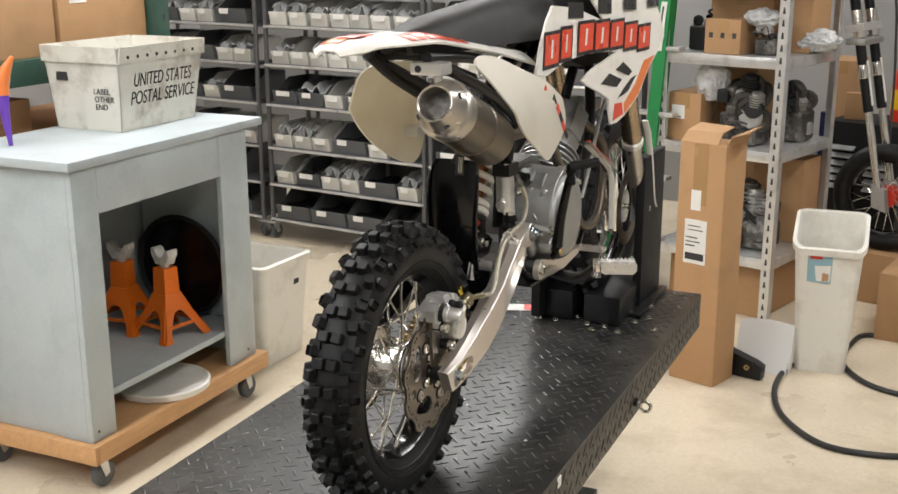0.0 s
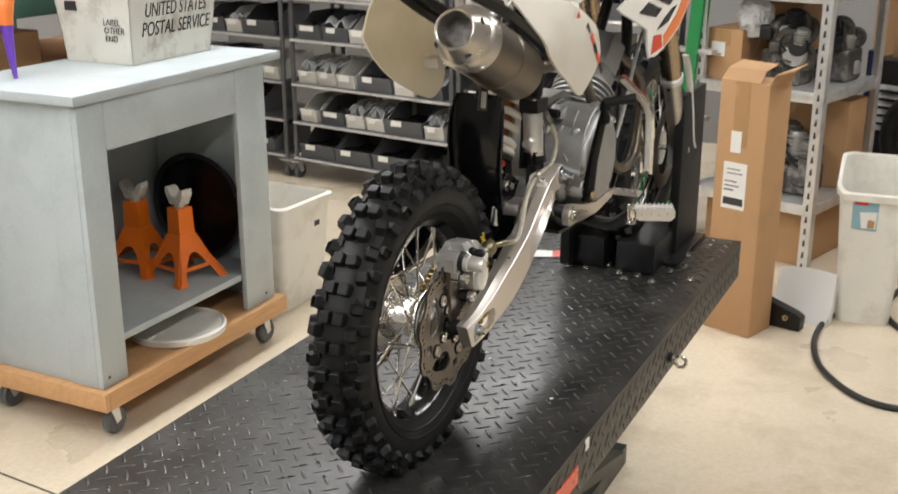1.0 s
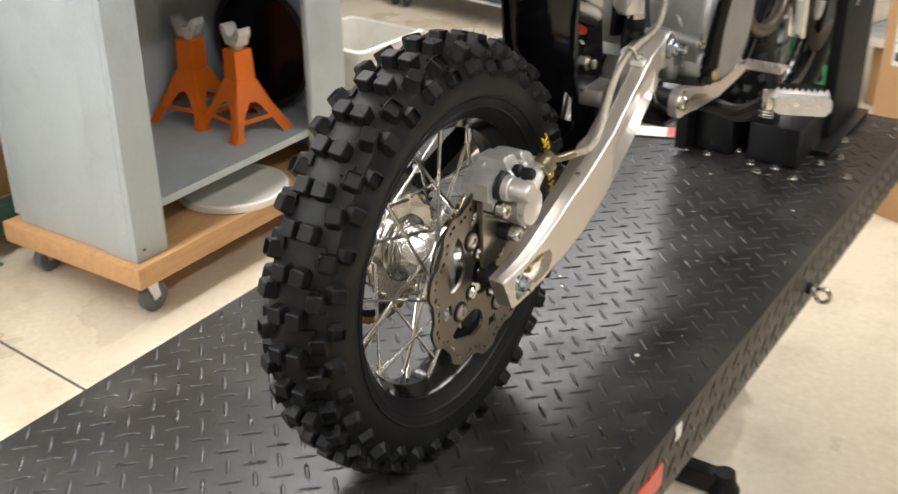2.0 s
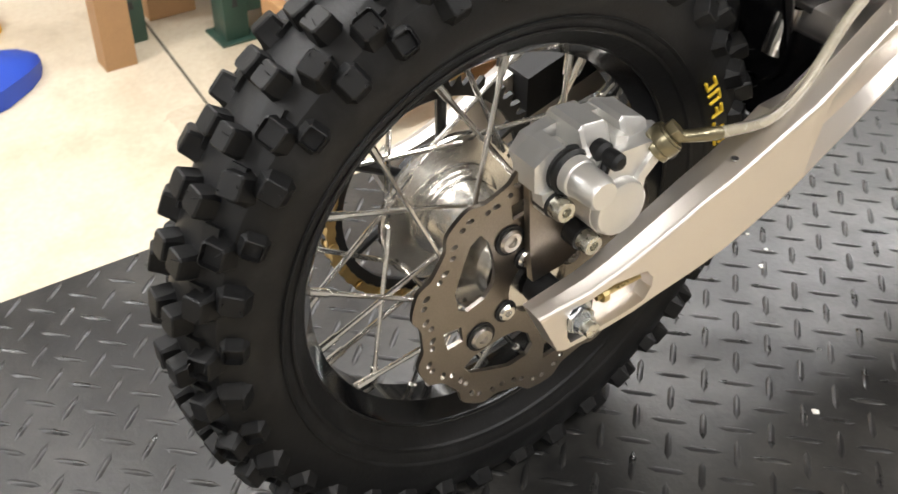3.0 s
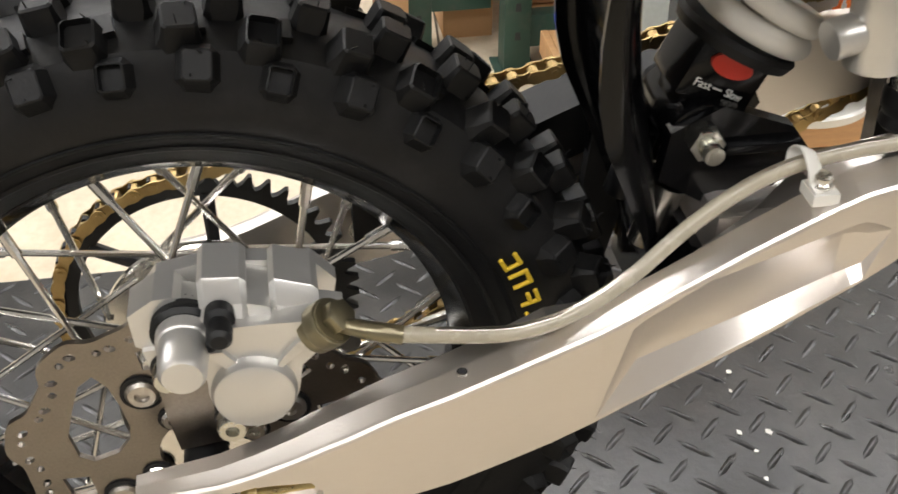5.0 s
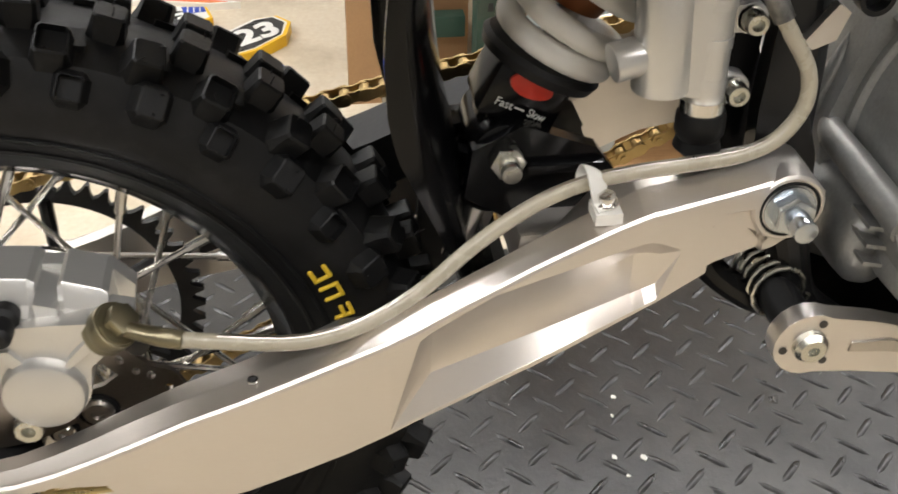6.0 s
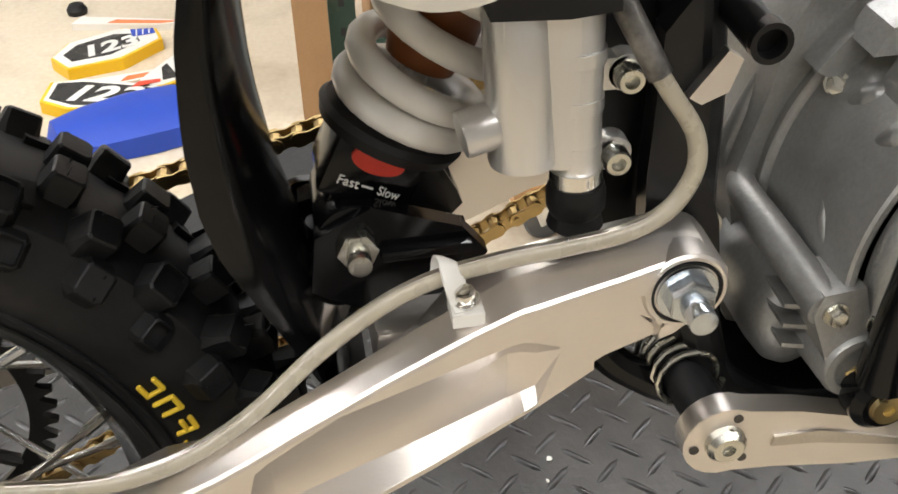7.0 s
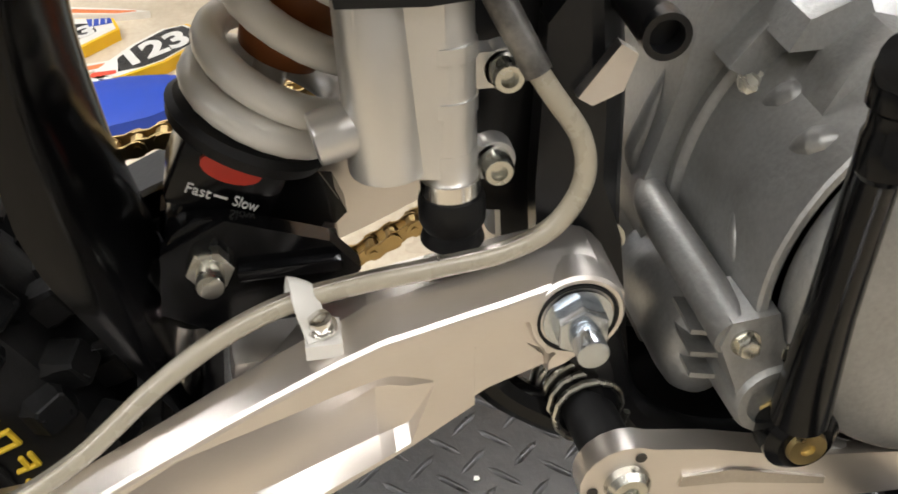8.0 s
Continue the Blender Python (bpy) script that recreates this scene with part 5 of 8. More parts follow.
# rear tyre: casing with separate knobs
casing = [(0.030, 0.1715), (0.037, 0.178), (0.0435, 0.190), (0.0465, 0.204), (0.0450, 0.219), (0.0365, 0.2345), (0.0210, 0.2425), (0.006, 0.2445)]
casing = casing + [(-a, r) for a, r in casing[::-1]]
tyre_bm = lathe(casing + [(-0.026, 0.165), (0.026, 0.165)], "X", 120, (0, 0, 0), closed=True)
for v in tyre_bm.verts:
    # the soft tyre stands flattened on the deck
    v.co.z = max(v.co.z, -AZ + 0.004)
tyre = part("rear_tyre", tyre_bm, M_RUBBER, bike, "black knobbly off-road tyre", at=AX)


def knob_mesh(w, l, h, tw, tl, hole=False, foot=1.5):
    """A tread block on a flared foot, base at z = 0, some with a dimple."""
    def ring_(a, b, z, r):
        out = []
        for cx, cy, s0 in ((a / 2 - r, b / 2 - r, 0), (-a / 2 + r, b / 2 - r, 90), (-a / 2 + r, -b / 2 + r, 180), (a / 2 - r, -b / 2 + r, 270)):
            out += [Vector((x, y, z)) for x, y in arc(cx, cy, r, s0, s0 + 90, 1)]
        return out
    bm = loft([ring_(w * foot, l * foot, -0.006, w * 0.3), ring_(w * (foot * 0.4 + 0.6), l * (foot * 0.4 + 0.6), h * 0.10, w * 0.22), ring_(w, l, h * 0.34, w * 0.14),
               ring_(tw * 1.02, tl * 1.02, h * 0.92, tw * 0.10), ring_(tw * 0.90, tl * 0.90, h, tw * 0.10)])
    if hole:
        top = max(bm.faces, key=lambda f: f.calc_center_median().z)
        bmesh.ops.inset_individual(bm, faces=[top], thickness=min(tw, tl) * 0.34, depth=0.0)
        bmesh.ops.inset_individual(bm, faces=[top], thickness=0.0003, depth=-0.005)
    return bm


NP = 18
# row: x, radius of the base, tilt, phases, width and length, height, top width and length, dimpled, foot
ROWS_K = [(0.0108, 0.2430, 3, (0.22, 0.72), 0.0180, 0.0185, 0.0145, 0.0165, 0.0165, False, 1.15),
          (0.0278, 0.2385, 24, (0.47,), 0.0180, 0.0190, 0.0145, 0.0160, 0.0165, False, 1.3),
          (0.0305, 0.2370, 32, (0.0,), 0.0190, 0.0190, 0.0132, 0.0168, 0.0165, True, 1.3),
          (0.0420, 0.2280, 56, (0.36,), 0.0190, 0.0180, 0.0085, 0.0155, 0.0145, False, 1.3),
          (0.0430, 0.2250, 60, (0.86,), 0.0165, 0.0160, 0.0070, 0.0135, 0.0130, True, 1.3)]
rnd_k = random.Random(11)
hair_at = []
for kx0, kr, tilt0, phases, w_, l_, h_, tw_, tl_, dim_, foot_ in ROWS_K:
    src_ = None
    for sgn in (1, -1):
        kx, tilt = kx0 * sgn, tilt0 * sgn
        for i in range(NP):
            for ph in phases:
                th = 360 / NP * (i + ph) + 6.5
                # tips of the lowest knobs rest on the deck
                up_ = -math.cos(radians(th))
                reach = kr + h_ * math.cos(radians(tilt))
                low = min(1.0, (AZ - 0.0005) / (reach * up_)) if up_ > 0.5 else 1.0
                m_ = pose(0, 0, 0, th, 0, 0) @ Matrix.Translation((kx, 0, kr - reach * (1 - low))) @ pose(0, 0, 0, 0, tilt, rnd_k.uniform(-5, 5) + (10 if tilt0 == 24 else 0) * sgn)
                if src_ is None:
                    src_ = part("knob", knob_mesh(w_, l_, h_, tw_, tl_, dim_, foot_), M_KNOB, tyre, at=m_, smooth=24)
                else:
                    share("knob", src_, tyre, m_)
                if low == 1.0 and sgn > 0 and tilt0 < 60:
                    for sx_ in (-1, 1):
                        if rnd_k.random() < 0.9:
                            hair_at.append(m_ @ Matrix.Translation((sx_ * tw_ * 0.36, rnd_k.uniform(-0.36, 0.36) * tl_, h_ - 0.0005)) @ pose(0, 0, 0, rnd_k.uniform(-35, 35), rnd_k.uniform(-35, 35), 0))
hair_src = None
for m_ in hair_at[:240]:
    if hair_src is None:
        hair_src = part("vent_hair", cyl((0, 0, 0), (0, 0, 0.0052), 0.00050, 0.00025, seg=5), M_KNOB, tyre, "thin moulded rubber hair", at=m_)
    else:
        share("vent_hair", hair_src, tyre, m_)
# low ties between the shoulder blocks and the crown
tie_src = None
for sgn in (1, -1):
    for i in range(NP * 2):
        th = 360 / NP * (i / 2 + 0.40) + 6.5
        if abs(((th + 180) % 360) - 0) < 24 or abs(((th + 180) % 360) - 360) < 24:
            continue
        m_ = pose(0, 0, 0, th, 0, 0) @ Matrix.Translation((sgn * 0.0235, 0, 0.2405)) @ pose(0, 0, 0, 0, 18 * sgn, 0)
        if tie_src is None:
            tie_src = part("tie_block", prism([(-0.006, -0.007), (0.007, -0.005), (0.005, 0.007), (-0.008, 0.005)], "Z", -0.004, 0.0040, 0.0012, 1), M_KNOB, tyre, at=m_)
        else:
            share("tie_block", tie_src, tyre, m_)
# moulded rings and yellow marking on the wall of the tyre
part("bead_ring", lathe([(0.0375, 0.1785), (0.0395, 0.1800), (0.0403, 0.1825), (0.0385, 0.1815)], "X", 96, closed=True), M_RUBBER, tyre)
part("wall_ring", lathe([(0.0438, 0.1900), (0.0450, 0.1912), (0.0456, 0.1925), (0.0444, 0.1930)], "X", 96, closed=True), M_RUBBER, tyre)
for k, (rx_, sides) in enumerate(((0.0058, "lbt"), (0.0062, "lrt"), (0.0062, "ltm"), (0.0058, "lb"), (0.0058, "tmb"), (0.0060, "lrm"), (0.0062, "lrt"), (0.0060, "lrb"))):
    mm = pose(0, 0, 0, -62.5 - k * 4.2, 0, 0) @ Matrix.Translation((0.0472, 0, 0.2035)) @ pose(0, 0, 0, 0, 90, 0)
    glyph = bmesh.new()
    for s_ in sides:
        b_ = {"l": (-rx_, rx_, 0.0030, 0.0052), "r": (-rx_, rx_, -0.0052, -0.0030), "t": (-rx_, -rx_ + 0.0026, -0.0042, 0.0044), "b": (rx_ - 0.0026, rx_, -0.0042, 0.0044), "m": (-0.0013, 0.0013, -0.0036, 0.0040)}[s_]
        add(glyph, box(*b_, -0.0015, 0.0010, 0.0006, 1))
    part("yellow_mark", glyph, M_YELLOWTEXT, tyre, at=mm)

rim = part("rear_rim", lathe([(0.027, 0.1665), (0.0300, 0.1760), (0.0275, 0.1775), (0.0255, 0.1690), (0.019, 0.1660), (0.010, 0.1560), (-0.010, 0.1560), (-0.019, 0.1660), (-0.0255, 0.1690), (-0.0275, 0.1775),
                                (-0.0300, 0.1760), (-0.027, 0.1665), (-0.021, 0.1625), (-0.011, 0.1525), (0.011, 0.1525), (0.021, 0.1625)], "X", 96, closed=True), M_RIM, bike, "gloss black wheel rim", at=AX)
NS = 32
for k in range(NS):
    side = 1 if k % 2 else -1
    lead = 1 if (k // 2) % 2 else -1
    a_r = 2 * math.pi * (k + 0.5) / NS
    a_h = a_r + lead * 0.98
    fl_ = 0.046 if side > 0 else 0.060
    hub_p = Vector((side * (0.031 + 0.003 * lead) - (0.006 if side < 0 else 0.0), fl_ * math.cos(a_h), fl_ * math.sin(a_h)))
    rim_p = Vector((side * 0.006, 0.1535 * math.cos(a_r), 0.1535 * math.sin(a_r)))
    part("spoke", cyl(hub_p, rim_p, 0.0021, seg=8), M_CHROME, rim, "bright steel spoke")
    d_ = (hub_p - rim_p).normalized()
    part("nipple", cyl(rim_p, rim_p + d_ * 0.017, 0.0033, seg=8), M_CHROME, rim)
hub = part("rear_hub", lathe([(-0.060, 0.008), (-0.060, 0.040), (-0.046, 0.045), (-0.043, 0.0645), (-0.0415, 0.0660), (-0.0375, 0.0660), (-0.0360, 0.0645), (-0.0355, 0.0410), (-0.0325, 0.0400), (-0.0315, 0.0370), (-0.0290, 0.0375), (-0.0280, 0.0345), (-0.0255, 0.0350), (-0.0245, 0.0325), (-0.004, 0.0322), (0.012, 0.0330), (0.020, 0.036),
                               (0.026, 0.040), (0.030, 0.051), (0.034, 0.0515), (0.038, 0.050), (0.042, 0.033), (0.056, 0.033), (0.056, 0.008)], "X", 56), M_CHROME, bike, "polished alloy hub", at=AX)
for s in (-1, 1):
    for k in range(16):
        a = 2 * math.pi * (k + 0.3) / 16
        ra_, x0_, x1_ = (0.0455, 0.0345, 0.0392) if s > 0 else (0.060, -0.0450, -0.0359)
        part("spoke_hole", cyl((x0_, ra_ * math.cos(a), ra_ * math.sin(a)), (x1_, ra_ * math.cos(a), ra_ * math.sin(a)), 0.0026, seg=8), M_DIRT, hub)


def wave_disc(r, waves, rot):
    """A scalloped brake disc about X: windows between four mounts, and drillings that follow the edge."""
    outer = []
    for i in range(200):
        a = 2 * math.pi * i / 200
        wv = math.cos(waves * (a - rot))
        outer.append(((r + 0.0046 * math.tanh(2.2 * wv)) * math.cos(a), (r + 0.0046 * math.tanh(2.2 * wv)) * math.sin(a)))
    holes = []
    pol = lambda a, q: (q * math.cos(radians(a)), q * math.sin(radians(a)))
    for k in range(4):
        b0 = 119.0 + 90 * k
        holes.append([pol(b0 + a, q) for a, q in ((10, 0.083), (17, 0.084), (28, 0.079), (44, 0.076), (56, 0.070), (60, 0.062), (54, 0.048), (40, 0.043), (28, 0.046), (16, 0.058), (10, 0.072))])
        holes.append([pol(b0 + a, q) for a, q in ((68, 0.083), (80, 0.083), (82, 0.070), (70, 0.068))])
    for i in range(60):
        a = 2 * math.pi * (i + 0.25 * (i % 2)) / 60
        q = r - 0.0085 + 0.0042 * math.tanh(2.2 * math.cos(waves * (a - rot)))
        holes.append(oval(q * math.cos(a), q * math.sin(a), 0.0036 if i % 2 else 0.0026, 0.0024, a + 0.9, 8))
    holes.append(oval(0, 0, 0.026, 0.026, 0, 24))
    return plate(outer, holes, 0.0036)


DX = 0.0600
disc = part("brake_disc", wave_disc(0.1045, 10, radians(131)), M_DISC, bike, "scalloped drilled brake disc", at=Matrix.Translation((DX, 0, AZ)))
for k in range(4):
    for r, da, mt, sz in ((0.0575, 0.0, M_STEEL, 0.0074), (0.032, -0.06, M_CHROME, 0.0056)):
        a = radians(119.0 + 90 * k) + da
        p = Vector((0.0018, r * math.cos(a), r * math.sin(a)))
        b_ = lathe([(0.0, sz * 1.25), (0.0028, sz * 1.25), (0.0046, sz), (0.0046, sz * 0.55), (0.0022, sz * 0.48), (0.0022, 0.0)], "X", 18, p)
        part("disc_bolt", b_, mt, disc, "socket-head bolt")
        part("washer", lathe([(-0.0005, sz * 1.2), (-0.0005, sz * 1.62), (0.0016, sz * 1.62), (0.0016, sz * 1.2)], "X", 20, p, closed=True), M_MATTBLACK, disc, "black washer")
part("carrier", prism([(0.038 * math.cos(2 * math.pi * i / 40) * (1 + 0.14 * math.cos(4 * (2 * math.pi * i / 40 - radians(119)))), 0.038 * math.sin(2 * math.pi * i / 40) * (1 + 0.14 * math.cos(4 * (2 * math.pi * i / 40 - radians(119))))) for i in range(40)],
                      "X", -0.0060, -0.0020, 0.0006), M_CHROME, disc, "polished alloy carrier")


def gear(r, teeth, depth, t, x):
    pts = []
    for i in range(teeth):
        for f, rr in ((0.0, r - depth), (0.22, r - depth * 0.7), (0.42, r), (0.58, r), (0.78, r - depth * 0.7)):
            a = 2 * math.pi * (i + f) / teeth
            pts.append((rr * math.cos(a), rr * math.sin(a)))
    return pts


SX = -0.078
SR = 0.101
bm = bmesh.new()
outer = gear(SR, 50, 0.009, 0.005, 0)
n = len(outer)
ov = [[bm.verts.new((x, p[0], p[1])) for x in (-0.0025, 0.0025)] for p in outer]
iv = [[bm.verts.new((x, 0.084 * math.cos(2 * math.pi * i / n), 0.084 * math.sin(2 * math.pi * i / n))) for x in (-0.0025, 0.0025)] for i in range(n)]
for i in range(n):
    j = (i + 1) % n
    for x in (0, 1):
        bm.faces.new((ov[i][x], ov[j][x], iv[j][x], iv[i][x]))
    bm.faces.new((ov[i][0], ov[j][0], ov[j][1], ov[i][1]))
    bm.faces.new((iv[i][0], iv[j][0], iv[j][1], iv[i][1]))
sprocket = part("rear_sprocket", bm, M_BLACKSTEEL, bike, "black toothed rear sprocket", at=Matrix.Translation((SX, 0, AZ)))
part("carrier", lathe([(-0.003, 0.030), (-0.003, 0.043), (0.003, 0.043), (0.003, 0.030)], "X", 36, closed=True), M_BLACKSTEEL, sprocket)
for k in range(6):
    a = 2 * math.pi * k / 6 + 0.3
    part("arm", sweep([(0, 0.040 * math.cos(a), 0.040 * math.sin(a)), (0, 0.086 * math.cos(a + 0.12), 0.086 * math.sin(a + 0.12))], [0.0042, 0.0050], 8, smooth=False), M_BLACKSTEEL, sprocket)
for k in range(4):
    a = 2 * math.pi * k / 4 + 0.5
    part("sprocket_bolt", hexbolt((0.003, 0.036 * math.cos(a), 0.036 * math.sin(a)), (1, 0, 0), 0.006, 0.006), M_ZINC, sprocket)

# chain: round the rear sprocket and along both runs to the engine
FS = Vector((0, 0.462, 0.414))
FR = 0.034
RC = 0.0965
AX0 = Vector((0, 0, AZ))
d = FS - AX0
L_ = math.hypot(d.y, d.z)
base_a = math.atan2(d.z, d.y)
off = math.acos((RC - FR) / L_)
up_a, dn_a = base_a + off, base_a - off
pts = []
P0 = AX0 + Vector((0, RC * math.cos(up_a), RC * math.sin(up_a)))
P1 = FS + Vector((0, FR * math.cos(up_a), FR * math.sin(up_a)))
P2 = FS + Vector((0, FR * math.cos(dn_a), FR * math.sin(dn_a)))
P3 = AX0 + Vector((0, RC * math.cos(dn_a), RC * math.sin(dn_a)))
PITCH = 0.0127
run = []
for a, b in ((P0, P1),):
    k = int((b - a).length / PITCH)
    run += [a.lerp(b, i / k) for i in range(k)]
na = int(FR * (up_a - dn_a) / PITCH) + 1
run += [FS + Vector((0, FR * math.cos(up_a + (dn_a - up_a) * i / na), FR * math.sin(up_a + (dn_a - up_a) * i / na))) for i in range(na)]
k = int((P3 - P2).length / PITCH)
run += [P2.lerp(P3, i / k) + Vector((0, 0, -0.003 * math.sin(math.pi * i / k))) for i in range(k)]
a0, a1 = dn_a, up_a - 2 * math.pi
k = int(RC * (a0 - a1) / PITCH)
run += [AX0 + Vector((0, RC * math.cos(a0 + (a1 - a0) * i / k), RC * math.sin(a0 + (a1 - a0) * i / k))) for i in range(k)]
chain = part("drive_chain", cyl((SX - 0.006, run[0].y, run[0].z), (SX + 0.006, run[0].y, run[0].z), 0.003, seg=8), M_GOLD, bike, "gold roller chain")


def link_mesh(w):
    bm = bmesh.new()
    out = arc(PITCH / 2, 0, 0.0046, -110, 110, 5) + [(0, 0.0033)] + arc(-PITCH / 2, 0, 0.0046, 70, 290, 5) + [(0, -0.0033)]
    for s in (-1, 1):
        add(bm, prism(out, "X", s * w - 0.0007, s * w + 0.0007))
    add(bm, cyl((-w - 0.0016, PITCH / 2, 0), (w + 0.0016, PITCH / 2, 0), 0.0021, seg=8))
    add(bm, cyl((-w * 0.7, -PITCH / 2, 0), (w * 0.7, -PITCH / 2, 0), 0.0040, seg=8))
    return bm


srcs = [None, None]
for i, p in enumerate(run):
    q = run[(i + 1) % len(run)]
    ang = math.degrees(math.atan2(q.z - p.z, q.y - p.y))
    mid = (p + q) / 2
    m_ = Matrix.Translation((SX, mid.y, mid.z)) @ pose(0, 0, 0, ang, 0, 0)
    k = i % 2
    if srcs[k] is None:
        srcs[k] = part("chain_link", link_mesh(0.0062 if k else 0.0044), M_GOLD, chain, at=m_, smooth=40)
    else:
        share("chain_link", srcs[k], chain, m_)

# swingarm: two tapered alloy beams, the outer wall with a pocket and an axle slot
AY = [-0.035, -0.020, -0.0125, -0.0120, -0.006, 0.010, 0.030, 0.050, 0.0585, 0.0635, 0.0645, 0.080, 0.105, 0.134, 0.165, 0.19, 0.2135, 0.2140, 0.222, 0.230, 0.2365, 0.2372, 0.25, 0.27, 0.29, 0.31, 0.33, 0.3478, 0.3484, 0.354, 0.3600, 0.3606,
      0.366, 0.3705, 0.379, 0.3875, 0.3885, 0.394, 0.401, 0.410, 0.4180, 0.4190, 0.426, 0.435, 0.441, 0.445, 0.450]
ZLO = ([-0.035, -0.0175, 0.0185, 0.051, 0.067, 0.1166, 0.150, 0.198, 0.2146, 0.231, 0.296, 0.361, 0.393, 0.427, 0.441, 0.450], [0.214, 0.2120, 0.2155, 0.2225, 0.228, 0.2395, 0.2500, 0.2680, 0.2764, 0.2839, 0.3115, 0.3415, 0.3587, 0.3670, 0.3760, 0.390])
ZHI = ([-0.035, 0.016, 0.046, 0.075, 0.105, 0.134, 0.165, 0.20, 0.230, 0.261, 0.291, 0.321, 0.352, 0.385, 0.417, 0.432, 0.443, 0.450], [0.2550, 0.2645, 0.2775, 0.2920, 0.3045, 0.3140, 0.3250, 0.3395, 0.3515, 0.3660, 0.3810, 0.3945, 0.4055, 0.4095, 0.4128, 0.4130, 0.409, 0.400])
XOUT = ([-0.035, 0.02, 0.07, 0.13, 0.213, 0.31, 0.358, 0.40, 0.445], [0.1075, 0.110, 0.113, 0.1145, 0.111, 0.101, 0.0945, 0.088, 0.082])
XIN = ([-0.035, 0.03, 0.09, 0.16, 0.22, 0.31, 0.445], [0.089, 0.088, 0.087, 0.082, 0.070, 0.058, 0.048])


def wall_shape(y, lo, hi):
    """Depth and height of the seven lines that shape the outer wall; the lines close up to nothing at a recess's ends."""
    if -0.0126 < y < 0.0646:
        # deep axle slot
        r_ = interp(y, [-0.012, -0.006, 0.0585, 0.0635], [0.006, 0.0, 0.0, 0.007])
        a, b = lo + 0.0060 + r_, min(hi - 0.0075, 0.2580) - r_
        d = 0.0125 if -0.0121 < y < 0.0640 else 0.0
        return [(0.0, a), (d, a + 0.0006), (d, a + 0.004), (d, (a + b) / 2), (d, b - 0.004), (d, b - 0.0006), (0.0, b)]
    if 0.2130 < y < 0.3710:
        # long pocket with a crease and a steep front facet
        a = interp(y, [0.2138, 0.3604, 0.3705], [0.2800, 0.3448, 0.3727])
        b = min(hi - 0.005, interp(y, [0.2138, 0.2305, 0.27, 0.3450, 0.3554, 0.3705], [0.2815, 0.3420, 0.364, 0.3830, 0.3835, 0.3760]))
        c = interp(y, [0.2138, 0.2369, 0.3484, 0.3604, 0.3705], [0.2805, 0.3110, 0.3425, 0.352, 0.3732])
        c = min(max(c, a + 0.0003), b - 0.0003)
        d = interp(y, [0.2138, 0.2369, 0.3480, 0.3705], [0.0, 0.0082, 0.0115, 0.0])
        e = interp(y, [0.2138, 0.24, 0.33, 0.3478, 0.3705], [0.2, 0.50, 0.66, 0.90, 0.90])
        return [(0.0, a), (d * 0.06, a + (c - a) * 0.05), (d * 0.97, a + (c - a) * 0.96), (d, c), (d * 0.97, c + (b - c) * 0.25), (d * e, c + (b - c) * 0.68), (0.0, b)]
    if 0.3870 < y < 0.4195:
        # shallow scoop open to the lower edge
        d = 0.0045 if 0.3880 < y < 0.4185 else 0.0
        top_ = interp(y, [0.3885, 0.394, 0.410, 0.418], [0.388, 0.3945, 0.3945, 0.376])
        return [(d, lo + 0.003), (d, lo + 0.006), (d, lo + 0.010), (d, lo + (top_ - lo) * 0.55), (d, top_ - 0.004), (d * 0.8, top_ - 0.0015), (0.0, top_)]
    return [(0.0, lo + (hi - lo) * k) for k in (0.10, 0.14, 0.30, 0.45, 0.6, 0.78, 0.9)]


def arm_beam(sx):
    secs = []
    for y in AY:
        out_ = 0.0 if sx > 0 else interp(y, [0.0, 0.2, 0.45], [0.022, 0.018, 0.013])
        lo, hi, xo, xi = interp(y, *ZLO), interp(y, *ZHI), interp(y, *XOUT), interp(y, *XIN)
        sc = interp(y, [0.185, 0.225, 0.275, 0.318, 0.332], [0.0, 0.020, 0.026, 0.016, 0.0])
        w = 0.0016
        wt = min(0.0042, (hi - lo) * 0.09)
        xm = xo - min(0.019, (xo - xi) * 0.5)
        # the top slopes down towards the outer edge
        ho = hi - interp(y, [-0.035, 0.016, 0.080, 0.120, 0.160, 0.210, 0.250, 0.300, 0.360, 0.400, 0.430, 0.450], [0.0010, 0.0036, 0.0054, 0.0030, 0.0016, 0.0028, 0.0012, 0.0026, 0.0045, 0.0042, 0.0020, 0.0])
        wall = wall_shape(y, lo, ho)
        d0 = wall[0][0]
        pts = [(xi, lo), (xo - w - d0, lo), (xo - d0, lo + w)] + [(xo - d, z) for d, z in wall] + [(xo - wt * (1 - math.cos(radians(k_))), ho - wt * (1 - math.sin(radians(k_)))) for k_ in (0, 30, 60, 90)] + [(xm, hi), (xm - 0.002, hi - sc * 0.12), (xi, hi - sc)]
        # the rear end is cut off at a slant
        sl = interp(y, [-0.035, -0.004], [0.020, 0.0])
        secs.append([Vector((sx * (x + out_), y + sl * (hi - z) / (hi - lo), z)) for x, z in pts])
    return loft(secs)


def even_normals(ob):
    """Large faces keep their own direction where small ones meet them."""
    ob.modifiers.new("normals", "WEIGHTED_NORMAL").keep_sharp = True
    return ob


